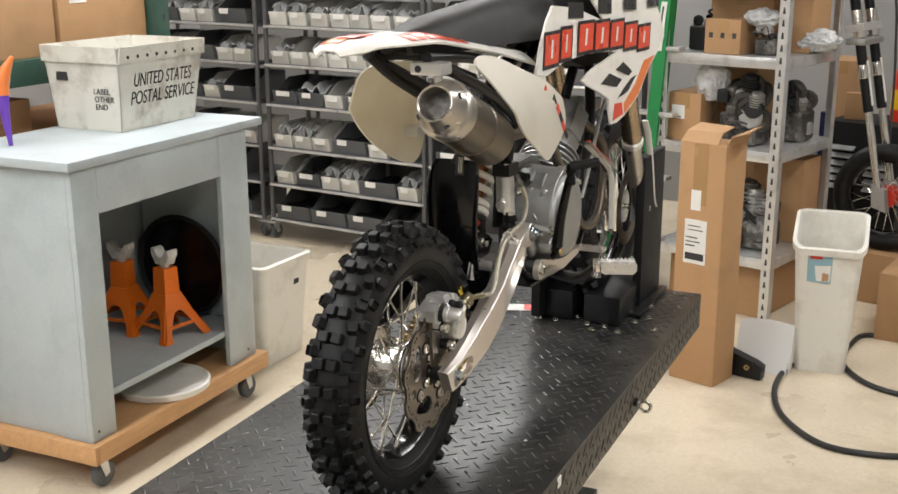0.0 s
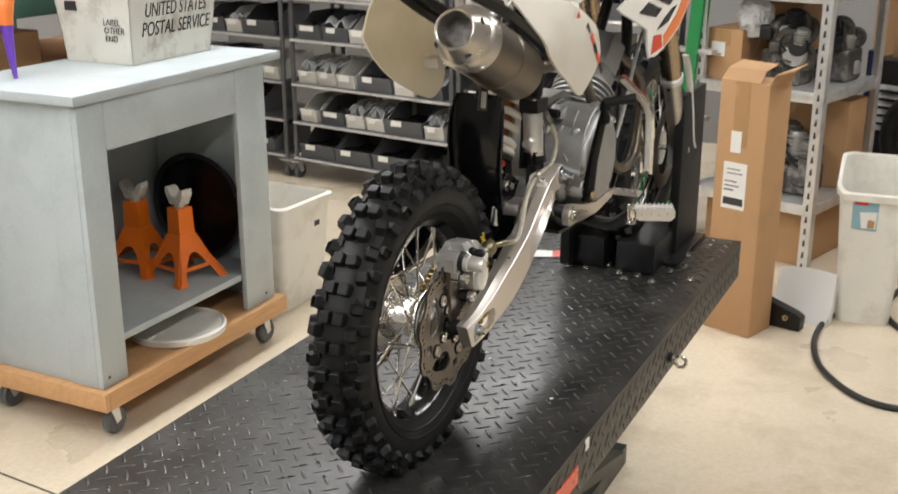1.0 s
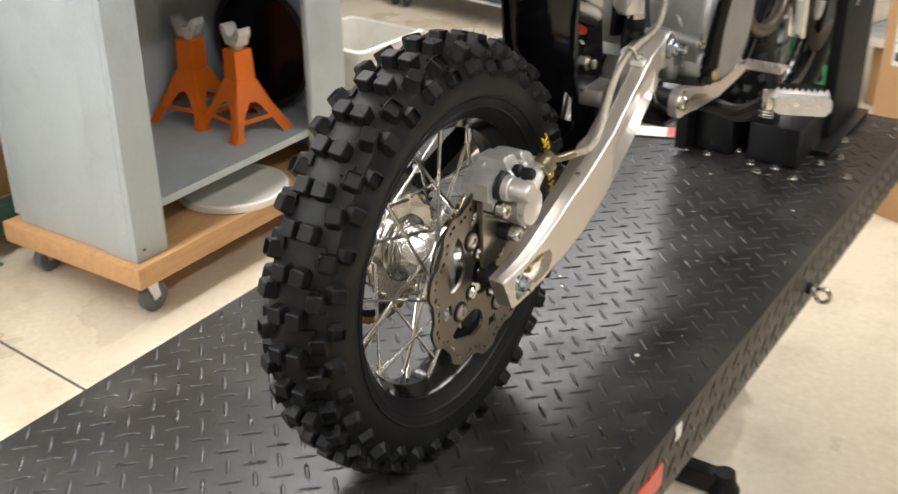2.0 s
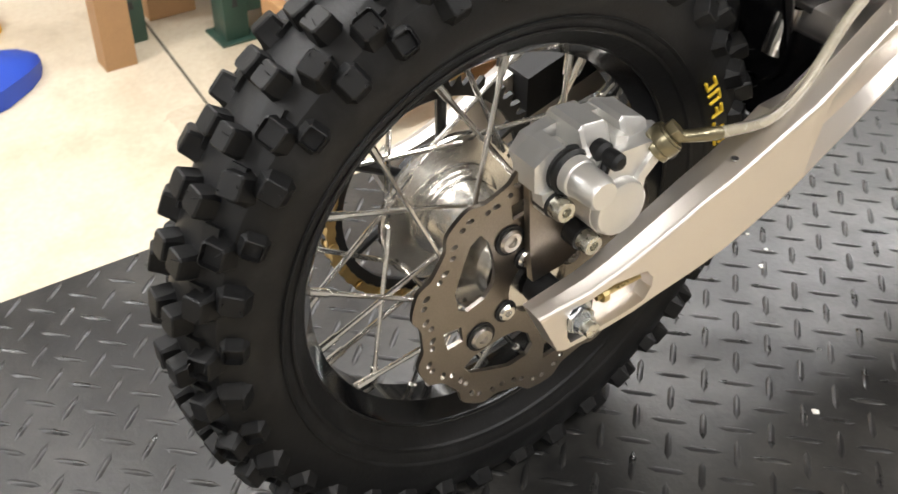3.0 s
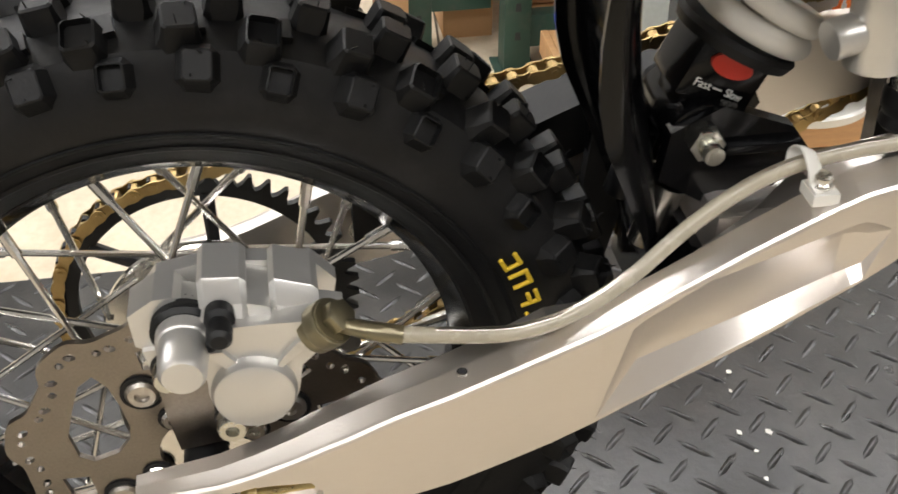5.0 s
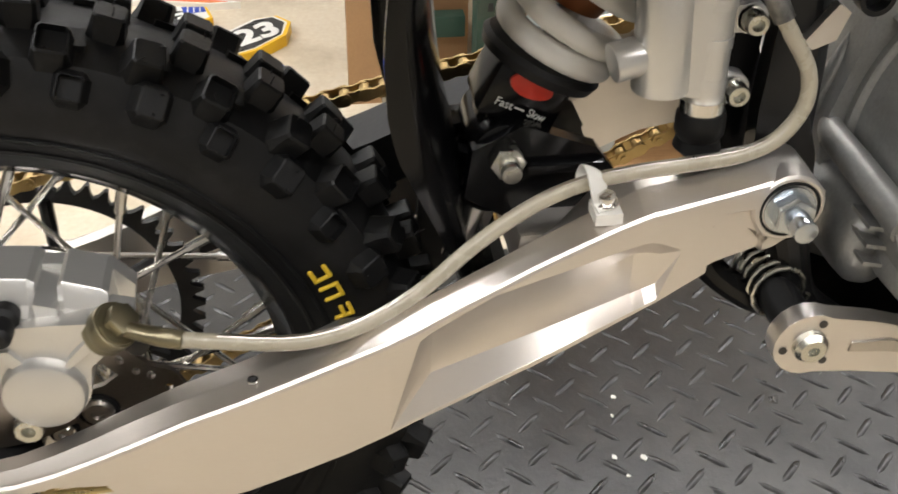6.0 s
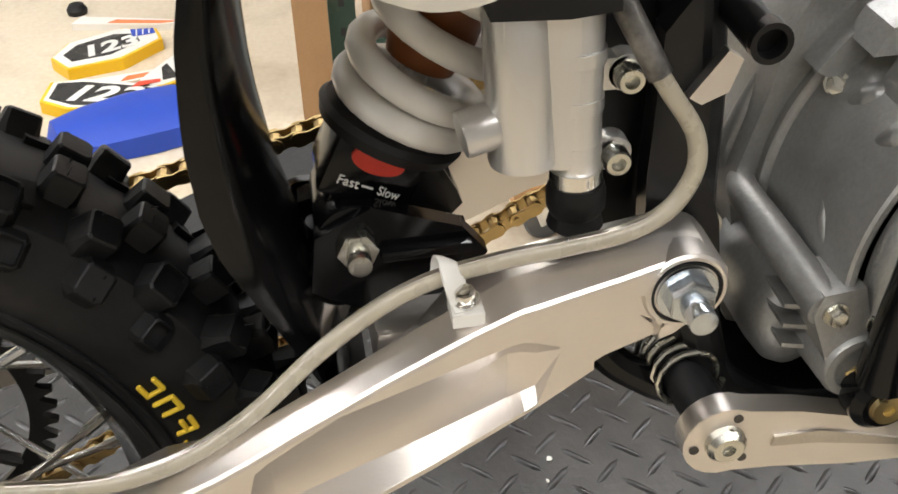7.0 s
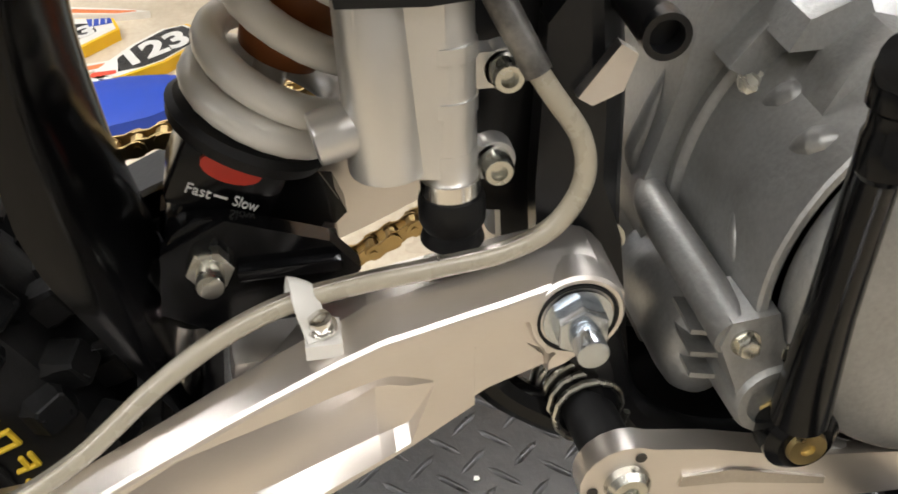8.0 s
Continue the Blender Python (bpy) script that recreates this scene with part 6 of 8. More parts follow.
arm = part("swingarm", arm_beam(1), M_ALU, bike, "satin aluminium swingarm with a sculpted pocket", smooth=16)
even_normals(arm)
even_normals(part("swingarm_beam", arm_beam(-1), M_ALU, arm, smooth=16))
part("weld_bridge", box(-0.056, 0.056, 0.290, 0.345, 0.332, 0.366, 0.008), M_ALU, arm)
# axle slot, adjuster block, nut
part("slot_liner", box(0.0955, 0.0976, -0.010, 0.060, 0.2225, 0.2510, 0.0006), M_STEEL, arm, "dull steel back of the axle slot")
part("adjuster_block", box(0.0975, 0.1035, -0.0120, 0.0175, 0.2235, 0.2515, 0.0015), M_BLACKSTEEL, arm, "dark chain adjuster block")
part("adjuster_screw", cyl((0.1030, 0.020, 0.2445), (0.1030, 0.060, 0.2470), 0.0026, seg=10), M_BRASS, arm, "yellow zinc adjuster screw")
part("adjuster_nut", cyl((0.1030, 0.024, 0.2448), (0.1030, 0.029, 0.2451), 0.0058, seg=6), M_BRASS, arm)
part("rear_axle", cyl((-0.150, 0, AZ - 0.001), (0.1250, 0, AZ - 0.001), 0.0062, seg=18, w=0.0012), M_ZINC, bike, "zinc axle with locknut")
nut_ = cyl((0.1036, 0, AZ - 0.001), (0.1056, 0, AZ - 0.001), 0.0145, seg=24)
add(nut_, cyl((0.1056, 0, AZ - 0.001), (0.1140, 0, AZ - 0.001), 0.0112, seg=6, w=0.0006))
add(nut_, cyl((0.1140, 0, AZ - 0.001), (0.1185, 0, AZ - 0.001), 0.0092, 0.0080, seg=18))
part("axle_nut", nut_, M_BLUEZINC, arm, "bluish zinc locknut")
part("spacer", cyl((0.061, 0, AZ - 0.003), (0.089, 0, AZ - 0.003), 0.013, seg=20), M_MATTBLACK, arm)
part("drilled_hole", lathe([(0.0, 0.0018), (0.0, 0.0034), (0.0012, 0.0030), (0.0012, 0.0018)], "Z", 14, (0.1023, 0.142, 0.3165), closed=True), M_CHROME, arm, "bright rim of a drilled hole")
part("drilled_hole", cyl((0.1023, 0.142, 0.3160), (0.1023, 0.142, 0.3174), 0.0019, seg=10), M_INK, arm)
part("chain_adjuster", box(-0.1355, -0.1290, 0.020, 0.050, 0.222, 0.248, 0.002), M_ZINC, arm, "zinc chain adjuster block")
part("adjuster_bolt", hexbolt((-0.0965, 0.105, 0.272), (1, 0, 0), 0.0062, 0.006), M_ZINC, arm, "zinc hex bolt")
part("guide_bolt", hexbolt((-0.0900, 0.165, 0.298), (1, 0, 0), 0.0055, 0.006), M_ZINC, arm, "zinc hex bolt")
# pivot
PV = (0.4300, 0.3925)
part("pivot_boss", lathe([(0.070, 0.0200), (0.0842, 0.0200), (0.0858, 0.0188), (0.0858, 0.0172), (0.0850, 0.0166), (0.0850, 0.0)], "X", 40, (0, *PV)), M_ALU, arm)
piv = lathe([(0.0, 0.0166), (0.0012, 0.0166), (0.0012, 0.0153), (0.0, 0.0152)], "X", 32, (0.0852, *PV), closed=True)
part("pivot_seal", piv, M_MATTBLACK, arm, "black seal ring")
pn = cyl((0.0840, *PV), (0.0872, *PV), 0.0142, seg=28)
add(pn, cyl((0.0872, *PV), (0.0962, *PV), 0.0112, seg=6, w=0.0007))
add(pn, cyl((0.0962, *PV), (0.1090, *PV), 0.0066, seg=18, w=0.001))
part("pivot_nut", pn, M_BLUEZINC, arm, "zinc pivot nut and bolt end")
# hose clip
clip = sweep([(0.070, 0.322, 0.404), (0.068, 0.323, 0.412), (0.075, 0.324, 0.4175), (0.082, 0.325, 0.4125), (0.084, 0.327, 0.4045), (0.090, 0.329, 0.4010)], 0.003, 8, 6, flat=(0.0062, 0.0012))
cp = part("hose_clip", clip, M_WHITEPL, bike, "white plastic hose clip")
part("clip_tab", prism([(0.0775, 0.3225), (0.0935, 0.3225), (0.0935, 0.3365), (0.0775, 0.3365)], "Z", 0.3950, 0.4015, 0.0015), M_WHITEPL, cp)
part("clip_screw", hexbolt((0.0855, 0.3295, 0.4035), (0.15, -0.1, 1), 0.0046, 0.0060, socket=True), M_CHROME, cp)

# brake caliper
cal = prism([(-0.019, 0.352), (-0.010, 0.364), (0.020, 0.370), (0.070, 0.364), (0.082, 0.350), (0.078, 0.328), (0.050, 0.320), (-0.012, 0.333)], "X", 0.045, 0.0555, 0.003)
caliper = part("brake_caliper", cal, M_CALIPER, bike, "cast silver rear brake caliper")
part("mount_block", prism([(-0.0225, 0.338), (-0.0235, 0.3575), (-0.010, 0.3665), (0.000, 0.3670), (0.005, 0.360), (0.006, 0.338), (-0.006, 0.328)], "X", 0.056, 0.0795, 0.0022), M_CALIPER, caliper)
part("mount_leg", prism([(-0.0160, 0.3200), (-0.0190, 0.3370), (-0.0060, 0.3380), (0.0000, 0.3220), (-0.0040, 0.3180)], "X", 0.0715, 0.0830, 0.002), M_CALIPER, caliper)


def bridge(y0, y1, z0, z1, lip):
    """A rib over the disc: flat top, dropping steeply to the outer body."""
    sec = lambda x, zt: [Vector((x, y0, 0.345)), Vector((x, y0, zt - 0.003)), Vector((x, y0 + 0.003, zt)), Vector((x, y1 - 0.003, zt - (z0 - z1))), Vector((x, y1, zt - (z0 - z1) - 0.003)), Vector((x, y1, 0.340))]
    return bevel(loft([sec(0.044, z0 - 0.003), sec(0.048, z0), sec(0.0775, z0), sec(0.0785, z0 - 0.001), sec(0.0840, z0 - 0.012), sec(0.0900, z0 - 0.012 - lip)]), 0.0007, 1, 30)


part("bridge_rib", bridge(0.0125, 0.0365, 0.3760, 0.3745, 0.004), M_CALIPER, caliper, smooth=20)
part("bridge_rib", bridge(0.0475, 0.0720, 0.3715, 0.3650, 0.004), M_CALIPER, caliper, smooth=20)
part("bridge_web", prism([(0.0365, 0.342), (0.0475, 0.342), (0.0475, 0.3625), (0.0365, 0.3660)], "X", 0.046, 0.0885, 0.0015), M_CALIPER, caliper)
body_ = [(0.0120, 0.3520)] + arc(0.0350, 0.3170, 0.0232, 172, 352, 14) + [(0.0605, 0.3290), (0.0720, 0.3400), (0.0835, 0.3480), (0.0840, 0.3540), (0.0740, 0.3570), (0.0450, 0.3580), (0.0180, 0.3580)]
part("body_outer", prism(body_, "X", 0.0720, 0.0965, 0.0045, 3), M_CALIPER, caliper, smooth=40)
part("piston_housing", lathe([(0.080, 0.0226), (0.0995, 0.0220), (0.1030, 0.0205), (0.1037, 0.0190), (0.1037, 0.0)], "X", 44, (0, 0.0350, 0.3165)), M_CALIPER, caliper, smooth=40)
part("cast_web", loft([[Vector((x, 0.0480 + dy * 0.55, 0.3330 + dy)) for x, dy in ((0.0900, -0.0085), (0.1005, -0.0050), (0.1005, 0.0050), (0.0900, 0.0085))],
                       [Vector((x, 0.0705 + dy * 0.3, 0.3530 + dy)) for x, dy in ((0.0900, -0.0110), (0.0985, -0.0070), (0.0985, 0.0060), (0.0900, 0.0090))]]), M_CALIPER, caliper)
part("cast_web", loft([[Vector((x, 0.0170 + dy, 0.3450)) for x, dy in ((0.0850, -0.0060), (0.0990, -0.0030), (0.0990, 0.0050), (0.0850, 0.0090))],
                       [Vector((x, 0.0290 + dy, 0.3300)) for x, dy in ((0.0850, -0.0060), (0.1000, -0.0030), (0.1000, 0.0050), (0.0850, 0.0090))]]), M_CALIPER, caliper)
part("slide_pin", lathe([(0.060, 0.0140), (0.0935, 0.0142), (0.0950, 0.0136), (0.0955, 0.0128), (0.1150, 0.0120), (0.1185, 0.0098), (0.1190, 0.0)], "X", 28, (0, 0.0035, 0.3480)), M_CALIPER, caliper, smooth=40)
part("rubber_boot", lathe([(0.0760, 0.0150), (0.0785, 0.0176), (0.0815, 0.0162), (0.0845, 0.0172), (0.0870, 0.0150), (0.0870, 0.0130)], "X", 28, (0, 0.0035, 0.3480)), M_RUBBER, caliper, "black rubber boot")
bl_ = lathe([(0.086, 0.0072), (0.0935, 0.0078), (0.0965, 0.0056), (0.1000, 0.0066), (0.1080, 0.0064), (0.1105, 0.0042), (0.1105, 0.0)], "X", 18, (0, 0.0225, 0.3610))
add(bl_, sweep([(0.096, 0.0235, 0.361), (0.1000, 0.0180, 0.3520), (0.0985, 0.0140, 0.3500)], 0.0034, 8))
part("bleed_nipple", bl_, M_MATTBLACK, caliper, "black rubber bleed cap")
for py, pz in ((-0.0072, 0.3255), (0.0202, 0.2860)):
    part("bolt_sleeve", lathe([(0.066, 0.0098), (0.0840, 0.0098), (0.0850, 0.0084)], "X", 20, (0, py, pz)), M_BLACKSTEEL, caliper, "dark sleeve")
    part("caliper_bolt", lathe([(0.080, 0.0084), (0.0935, 0.0082), (0.0955, 0.0072), (0.0955, 0.0038), (0.0915, 0.0034), (0.0915, 0.0)], "X", 20, (0, py, pz)), M_ZINC, caliper, "socket-head caliper bolt")
part("caliper_bracket", prism([(-0.020, 0.335), (0.000, 0.338), (0.034, 0.296), (0.040, 0.268), (0.014, 0.256), (-0.012, 0.252), (-0.016, 0.280)], "X", 0.0645, 0.0710, 0.0012), M_DISC, caliper, "steel caliper bracket")
bp0, bd = Vector((0.0930, 0.0710, 0.3490)), Vector((0.30, 0.55, 0.62)).normalized()
bj = cyl(bp0 - bd * 0.004, bp0 + bd * 0.001, 0.0122, seg=24, w=0.0006)
add(bj, cyl(bp0 + bd * 0.001, bp0 + bd * 0.0105, 0.0128, seg=24, w=0.0016))
add(bj, cyl(bp0 + bd * 0.0105, bp0 + bd * 0.0120, 0.0116, seg=24))
add(bj, cyl(bp0 + bd * 0.0120, bp0 + bd * 0.0190, 0.0088, seg=6, w=0.0006))
part("banjo_bolt", bj, M_OLIVE, caliper, "olive zinc banjo fitting")
part("hose_stop", cyl((0.0900, 0.0850, 0.3400), (0.0960, 0.0850, 0.3400), 0.0062, seg=14, w=0.001), M_BLACKSTEEL, caliper)

HOSE = [(0.1105, 0.1100, 0.3545), (0.1085, 0.1270, 0.3500), (0.1040, 0.1580, 0.3420), (0.1000, 0.1800, 0.3400), (0.0946, 0.2040, 0.3435), (0.0879, 0.2327, 0.3570), (0.0810, 0.2630, 0.3800), (0.0772, 0.2909, 0.3980), (0.0755, 0.3170, 0.4090), (0.0755, 0.3465, 0.4150),
        (0.0754, 0.3747, 0.4178), (0.0737, 0.4034, 0.4206), (0.0717, 0.4231, 0.4290), (0.0710, 0.4335, 0.4470), (0.0700, 0.4319, 0.4657), (0.0680, 0.4204, 0.4848), (0.0640, 0.4118, 0.4990)]
hose = part("brake_hose", sweep(HOSE, 0.0043, 14, 8), M_HOSE, bike, "translucent braided brake hose")
part("hose_core", sweep([(x, y, z + 0.0020) for x, y, z in HOSE[1:-1]], 0.0026, 8, 6), M_STEEL, hose, "braided steel core")
part("hose_ferrule", sweep([(0.0960, 0.0760, 0.3555), (0.1030, 0.0870, 0.3560), (0.1085, 0.0990, 0.3560), (0.1110, 0.1110, 0.3545)], [0.0044, 0.0044, 0.0050, 0.0050], 12), M_OLIVE, hose, "olive crimped hose end")
part("hose_ferrule", sweep([(0.0660, 0.4160, 0.4920), (0.0600, 0.4060, 0.5120), (0.050, 0.392, 0.540)], [0.0056, 0.0058, 0.0056], 12), M_DIRT, hose, "dark crimped hose end")

# rear shock
SA, SB = Vector((-0.003, 0.2875, 0.3995)), Vector((-0.003, 0.4035, 0.6365))
sd = (SB - SA).normalized()
su = Vector((1, 0, 0))
sv = sd.cross(su).normalized()
SROT = Matrix((su, sv, sd)).transposed().to_4x4()
S_ = lambda h: Matrix.Translation(SA + sd * h) @ SROT
clev = box(-0.021, 0.021, -0.026, 0.020, 0.014, 0.052, 0.005)
shock = part("shock_absorber", clev, M_GLOSSBLACK, bike, "rear shock with a white coil spring", at=S_(0.0))
part("lower_eye", cyl((-0.028, 0, 0), (0.028, 0, 0), 0.019, seg=24, w=0.002), M_GLOSSBLACK, shock)
part("lower_neck", box(-0.016, 0.016, -0.018, 0.018, 0.0, 0.03, 0.004), M_GLOSSBLACK, shock)
part("adjuster_knob", prism([(-0.0045 + 0.0130 * math.cos(a_), 0.0405 + 0.0066 * math.sin(a_)) for a_ in [k_ * math.pi / 10 for k_ in range(20)]], "X", 0.0205, 0.0232, 0.001), M_RED, shock, "red damping adjuster")
letters("Fast", 0.0070, M_WHITETEXT, shock, Matrix.Translation((0.0213, -0.0190, 0.0235)) @ FACE, width=0.0105)
letters("Slow", 0.0070, M_WHITETEXT, shock, Matrix.Translation((0.0213, 0.0015, 0.0235)) @ FACE, width=0.0105)
part("dash_mark", box(0.0209, 0.0217, -0.0068, -0.0010, 0.0253, 0.0262), M_WHITETEXT, shock)
part("spring_seat", lathe([(0.044, 0.0), (0.044, 0.022), (0.047, 0.0345), (0.0525, 0.0365), (0.0555, 0.034), (0.0555, 0.0)], "Z", 40), M_MATTBLACK, shock, "black spring seat")
coil = []
TURNS = 7.0
for i in range(int(TURNS * 20) + 1):
    a = 2 * math.pi * i / 20
    coil.append((0.0305 * math.sin(a), 0.002 + 0.0305 * math.cos(a), interp(i / 20, [0, 0.5, 1.0, 1.5, 2.0, 2.5, 6.2, 7.0], [0.0615, 0.0665, 0.0735, 0.0835, 0.0985, 0.111, 0.204, 0.212])))
part("spring", sweep(coil, 0.0070, 14, 1, smooth=False), M_SPRING, shock, "white painted coil spring")
part("damper_rod", cyl((0, 0, 0.064), (0, 0, 0.125), 0.0075, seg=16), M_CHROME, shock)
part("bump_stop", lathe([(0.086, 0.0), (0.086, 0.017), (0.100, 0.0205), (0.118, 0.0195), (0.135, 0.021), (0.160, 0.021), (0.160, 0.0)], "Z", 24), M_BROWN, shock, "amber rubber bump stop")
part("damper_body", cyl((0, 0, 0.16), (0, 0, 0.262), 0.021, seg=24, w=0.002), M_MATTBLACK, shock)
sb_ = cyl((0.028, 0, 0), (0.0315, 0, 0), 0.0125, seg=24)
add(sb_, cyl((0.0315, 0, 0), (0.039, 0, 0), 0.0102, seg=6, w=0.0006))
add(sb_, cyl((0.039, 0, 0), (0.050, 0, 0), 0.0058, seg=16, w=0.001))
part("shock_bolt", sb_, M_ZINC, shock, "zinc shock bolt")
# linkage plates between shock and swingarm
lk = prism([(0.264, 0.376), (0.268, 0.406), (0.296, 0.420), (0.338, 0.404), (0.350, 0.388), (0.332, 0.366), (0.296, 0.356)], "X", 0.020, 0.030, 0.003)
lk = part("shock_mount", lk, M_GLOSSBLACK, bike, "gloss black shock mount")
part("mount_rib", box(0.010, 0.036, 0.298, 0.342, 0.392, 0.398, 0.002), M_GLOSSBLACK, lk)
part("mount_plate", prism([(0.268, 0.372), (0.272, 0.400), (0.300, 0.412), (0.338, 0.400), (0.346, 0.384), (0.332, 0.362), (0.296, 0.352)], "X", -0.034, -0.032, 0.0008), M_GLOSSBLACK, lk)
for sx, y0 in ((0.022, 0.262), (-0.03, 0.262)):
    part("brace_tube", cyl((sx, y0, 0.33), (sx, y0 + 0.012, 0.368 if sx > 0 else 0.375), 0.010, seg=16), M_CHROME if sx > 0 else M_BLACKSTEEL, lk)

# Added dark mass that closes bright floor gaps left of the shock.
part("rocker_link", prism([(0.255, 0.345), (0.262, 0.382), (0.300, 0.392), (0.345, 0.384), (0.350, 0.370), (0.320, 0.340)], "X", -0.058, -0.042, 0.003), M_GLOSSBLACK, bike, "gloss black filler mass beside the shock mount")
part("rocker_pin", cyl((-0.060, 0.290, 0.390), (-0.020, 0.290, 0.390), 0.011, seg=18), M_BLACKSTEEL, lk)
# Added black filler over bright floor gaps; no such part is known.
part("chain_guide", prism([(0.246, 0.262), (0.266, 0.262), (0.275, 0.300), (0.274, 0.356), (0.268, 0.371), (0.252, 0.366), (0.247, 0.32)], "X", -0.066, -0.056, 0.003), M_MATTBLACK, bike, "black filler beside the chain")
# inner mudguard between wheel and shock
MZ = [0.300, 0.318, 0.345, 0.380, 0.412, 0.437, 0.470, 0.490, 0.520, 0.550, 0.570]
M_FRONT = [0.270, 0.2695, 0.2680, 0.2640, 0.2575, 0.2515, 0.2475, 0.2460, 0.2460, 0.2475, 0.2500]
M_REAR = [0.268, 0.2640, 0.2550, 0.2400, 0.2260, 0.2205, 0.2190, 0.2200, 0.2230, 0.2300, 0.2400]
M_HALF = [0.014, 0.030, 0.038, 0.042, 0.045, 0.047, 0.048, 0.049, 0.049, 0.047, 0.040]


def mud(u, v):
    """A blade that wraps the tread: its edges lie nearer the tyre than its middle."""
    z = MZ[0] + (MZ[-1] - MZ[0]) * v
    rear, front, half = interp(z, MZ, M_REAR), interp(z, MZ, M_FRONT), interp(z, MZ, M_HALF)
    a = -1 + 2 * u
    e = abs(a)
    return ((half * math.sin(min(1.0, e * 1.15) * math.pi / 2) * (1 if a > 0 else -1), front - (front - rear) * e ** 1.6, z))


part("mud_flap", sheet(spread(mud, 33, 36), 0.003), M_GLOSSBLACK, bike, "gloss black inner mudguard")
part("flap_strut", sweep([(0.0, 0.235, 0.565), (0.02, 0.26, 0.62), (0.03, 0.30, 0.68)], 0.008, 10), M_BLACKSTEEL, bike)

# rear master cylinder
MC = part("master_cylinder", cyl((0.052, 0.362, 0.450), (0.049, 0.360, 0.522), 0.0155, seg=24, w=0.002), M_CALIPER, bike, "silver rear brake master cylinder")
part("bore", cyl((0.053, 0.3855, 0.440), (0.050, 0.385, 0.524), 0.0108, seg=24, w=0.0015), M_CALIPER, MC)
part("web", prism([(0.353, 0.453), (0.384, 0.448), (0.383, 0.520), (0.351, 0.520)], "X", 0.040, 0.0620, 0.003), M_CALIPER, MC)
for z in (0.452, 0.474, 0.496):
    part("collar", cyl((0.0520, 0.3853, z), (0.0518, 0.3852, z + 0.006), 0.0115, seg=24), M_CALIPER, MC)
part("side_port", cyl((0.052, 0.350, 0.470), (0.054, 0.334, 0.467), 0.0105, seg=20, w=0.0015), M_CALIPER, MC)
part("ring_nut", cyl((0.053, 0.3855, 0.438), (0.0528, 0.3854, 0.445), 0.0120, seg=24), M_CHROME, MC, "bright retaining ring")
part("boot", lathe([(-0.022, 0.0085), (-0.018, 0.013), (-0.012, 0.0115), (-0.008, 0.0135), (0.0, 0.0135), (0.004, 0.0125)], "Z", 24, (0.0535, 0.3858, 0.434)), M_RUBBER, MC, "black rubber boot")
part("push_rod", cyl((0.055, 0.390, 0.395), (0.0545, 0.389, 0.415), 0.004, seg=12), M_ZINC, MC)
part("cap", prism([(0.345, 0.523), (0.377, 0.521), (0.398, 0.5225), (0.397, 0.545), (0.344, 0.547)], "X", 0.032, 0.067, 0.004), M_MATTBLACK, MC, "black reservoir cap")
for py in (0.348, 0.376):
    part("cap_screw", cyl((0.060, py, 0.546), (0.060, py, 0.549), 0.0045, seg=12), M_ZINC, MC)
for py, pz in ((0.4045, 0.4445), (0.408, 0.4845)):
    ear = cyl((0.036, py, pz), (0.046, py, pz), 0.0088, seg=20, w=0.001)
    add(ear, box(0.036, 0.046, py - 0.016, py, pz - 0.0075, pz + 0.0075))
    ear = part("mount_ear", ear, M_CALIPER, MC)
    part("socket_bolt", lathe([(0.046, 0.0066), (0.054, 0.0063), (0.0555, 0.0055), (0.0555, 0.0034), (0.0520, 0.0031), (0.0520, 0.0)], "X", 20, (0, py, pz)), M_ZINC, ear, "bright socket-head bolt")

# frame
fr = part("frame", sweep([(0.02, 0.452, 0.36), (0.022, 0.448, 0.45), (0.02, 0.45, 0.56), (0.03, 0.52, 0.70), (0.0, 0.8, 0.80), (0.0, 1.02, 0.80)], 0.016, 12), M_BLACKSTEEL, bike, "black steel frame")
part("frame_tube", sweep([(-0.05, 0.445, 0.36), (-0.052, 0.438, 0.45), (-0.05, 0.44, 0.56), (-0.03, 0.52, 0.70), (0.0, 0.8, 0.795)], 0.016, 12), M_BLACKSTEEL, fr)
for sx in (-0.055, 0.055):
    part("subframe_tube", sweep([(sx, 0.46, 0.60), (sx * 1.1, 0.25, 0.70), (sx, 0.06, 0.765)], 0.010, 10), M_BLACKSTEEL, fr)
    part("subframe_tube", sweep([(sx, 0.45, 0.70), (sx * 1.1, 0.2, 0.765), (sx, 0.0, 0.785)], 0.010, 10), M_BLACKSTEEL, fr)
    part("cradle_tube", sweep([(sx, 0.445, 0.36), (sx, 0.47, 0.30), (sx, 0.55, 0.27), (sx, 0.78, 0.28), (sx * 0.7, 0.95, 0.55), (0, 1.02, 0.78)], 0.0125, 12), M_BLACKSTEEL, fr)
part("pivot_plate", prism([(0.425, 0.335), (0.47, 0.32), (0.46, 0.40), (0.446, 0.44), (0.44, 0.52), (0.425, 0.50), (0.422, 0.43)], "X", 0.030, 0.044, 0.003), M_BLACKSTEEL, fr)
part("pivot_plate", prism([(0.425, 0.335), (0.47, 0.32), (0.46, 0.40), (0.446, 0.44), (0.44, 0.52), (0.425, 0.50), (0.422, 0.43)], "X", -0.044, -0.030, 0.003), M_BLACKSTEEL, fr)
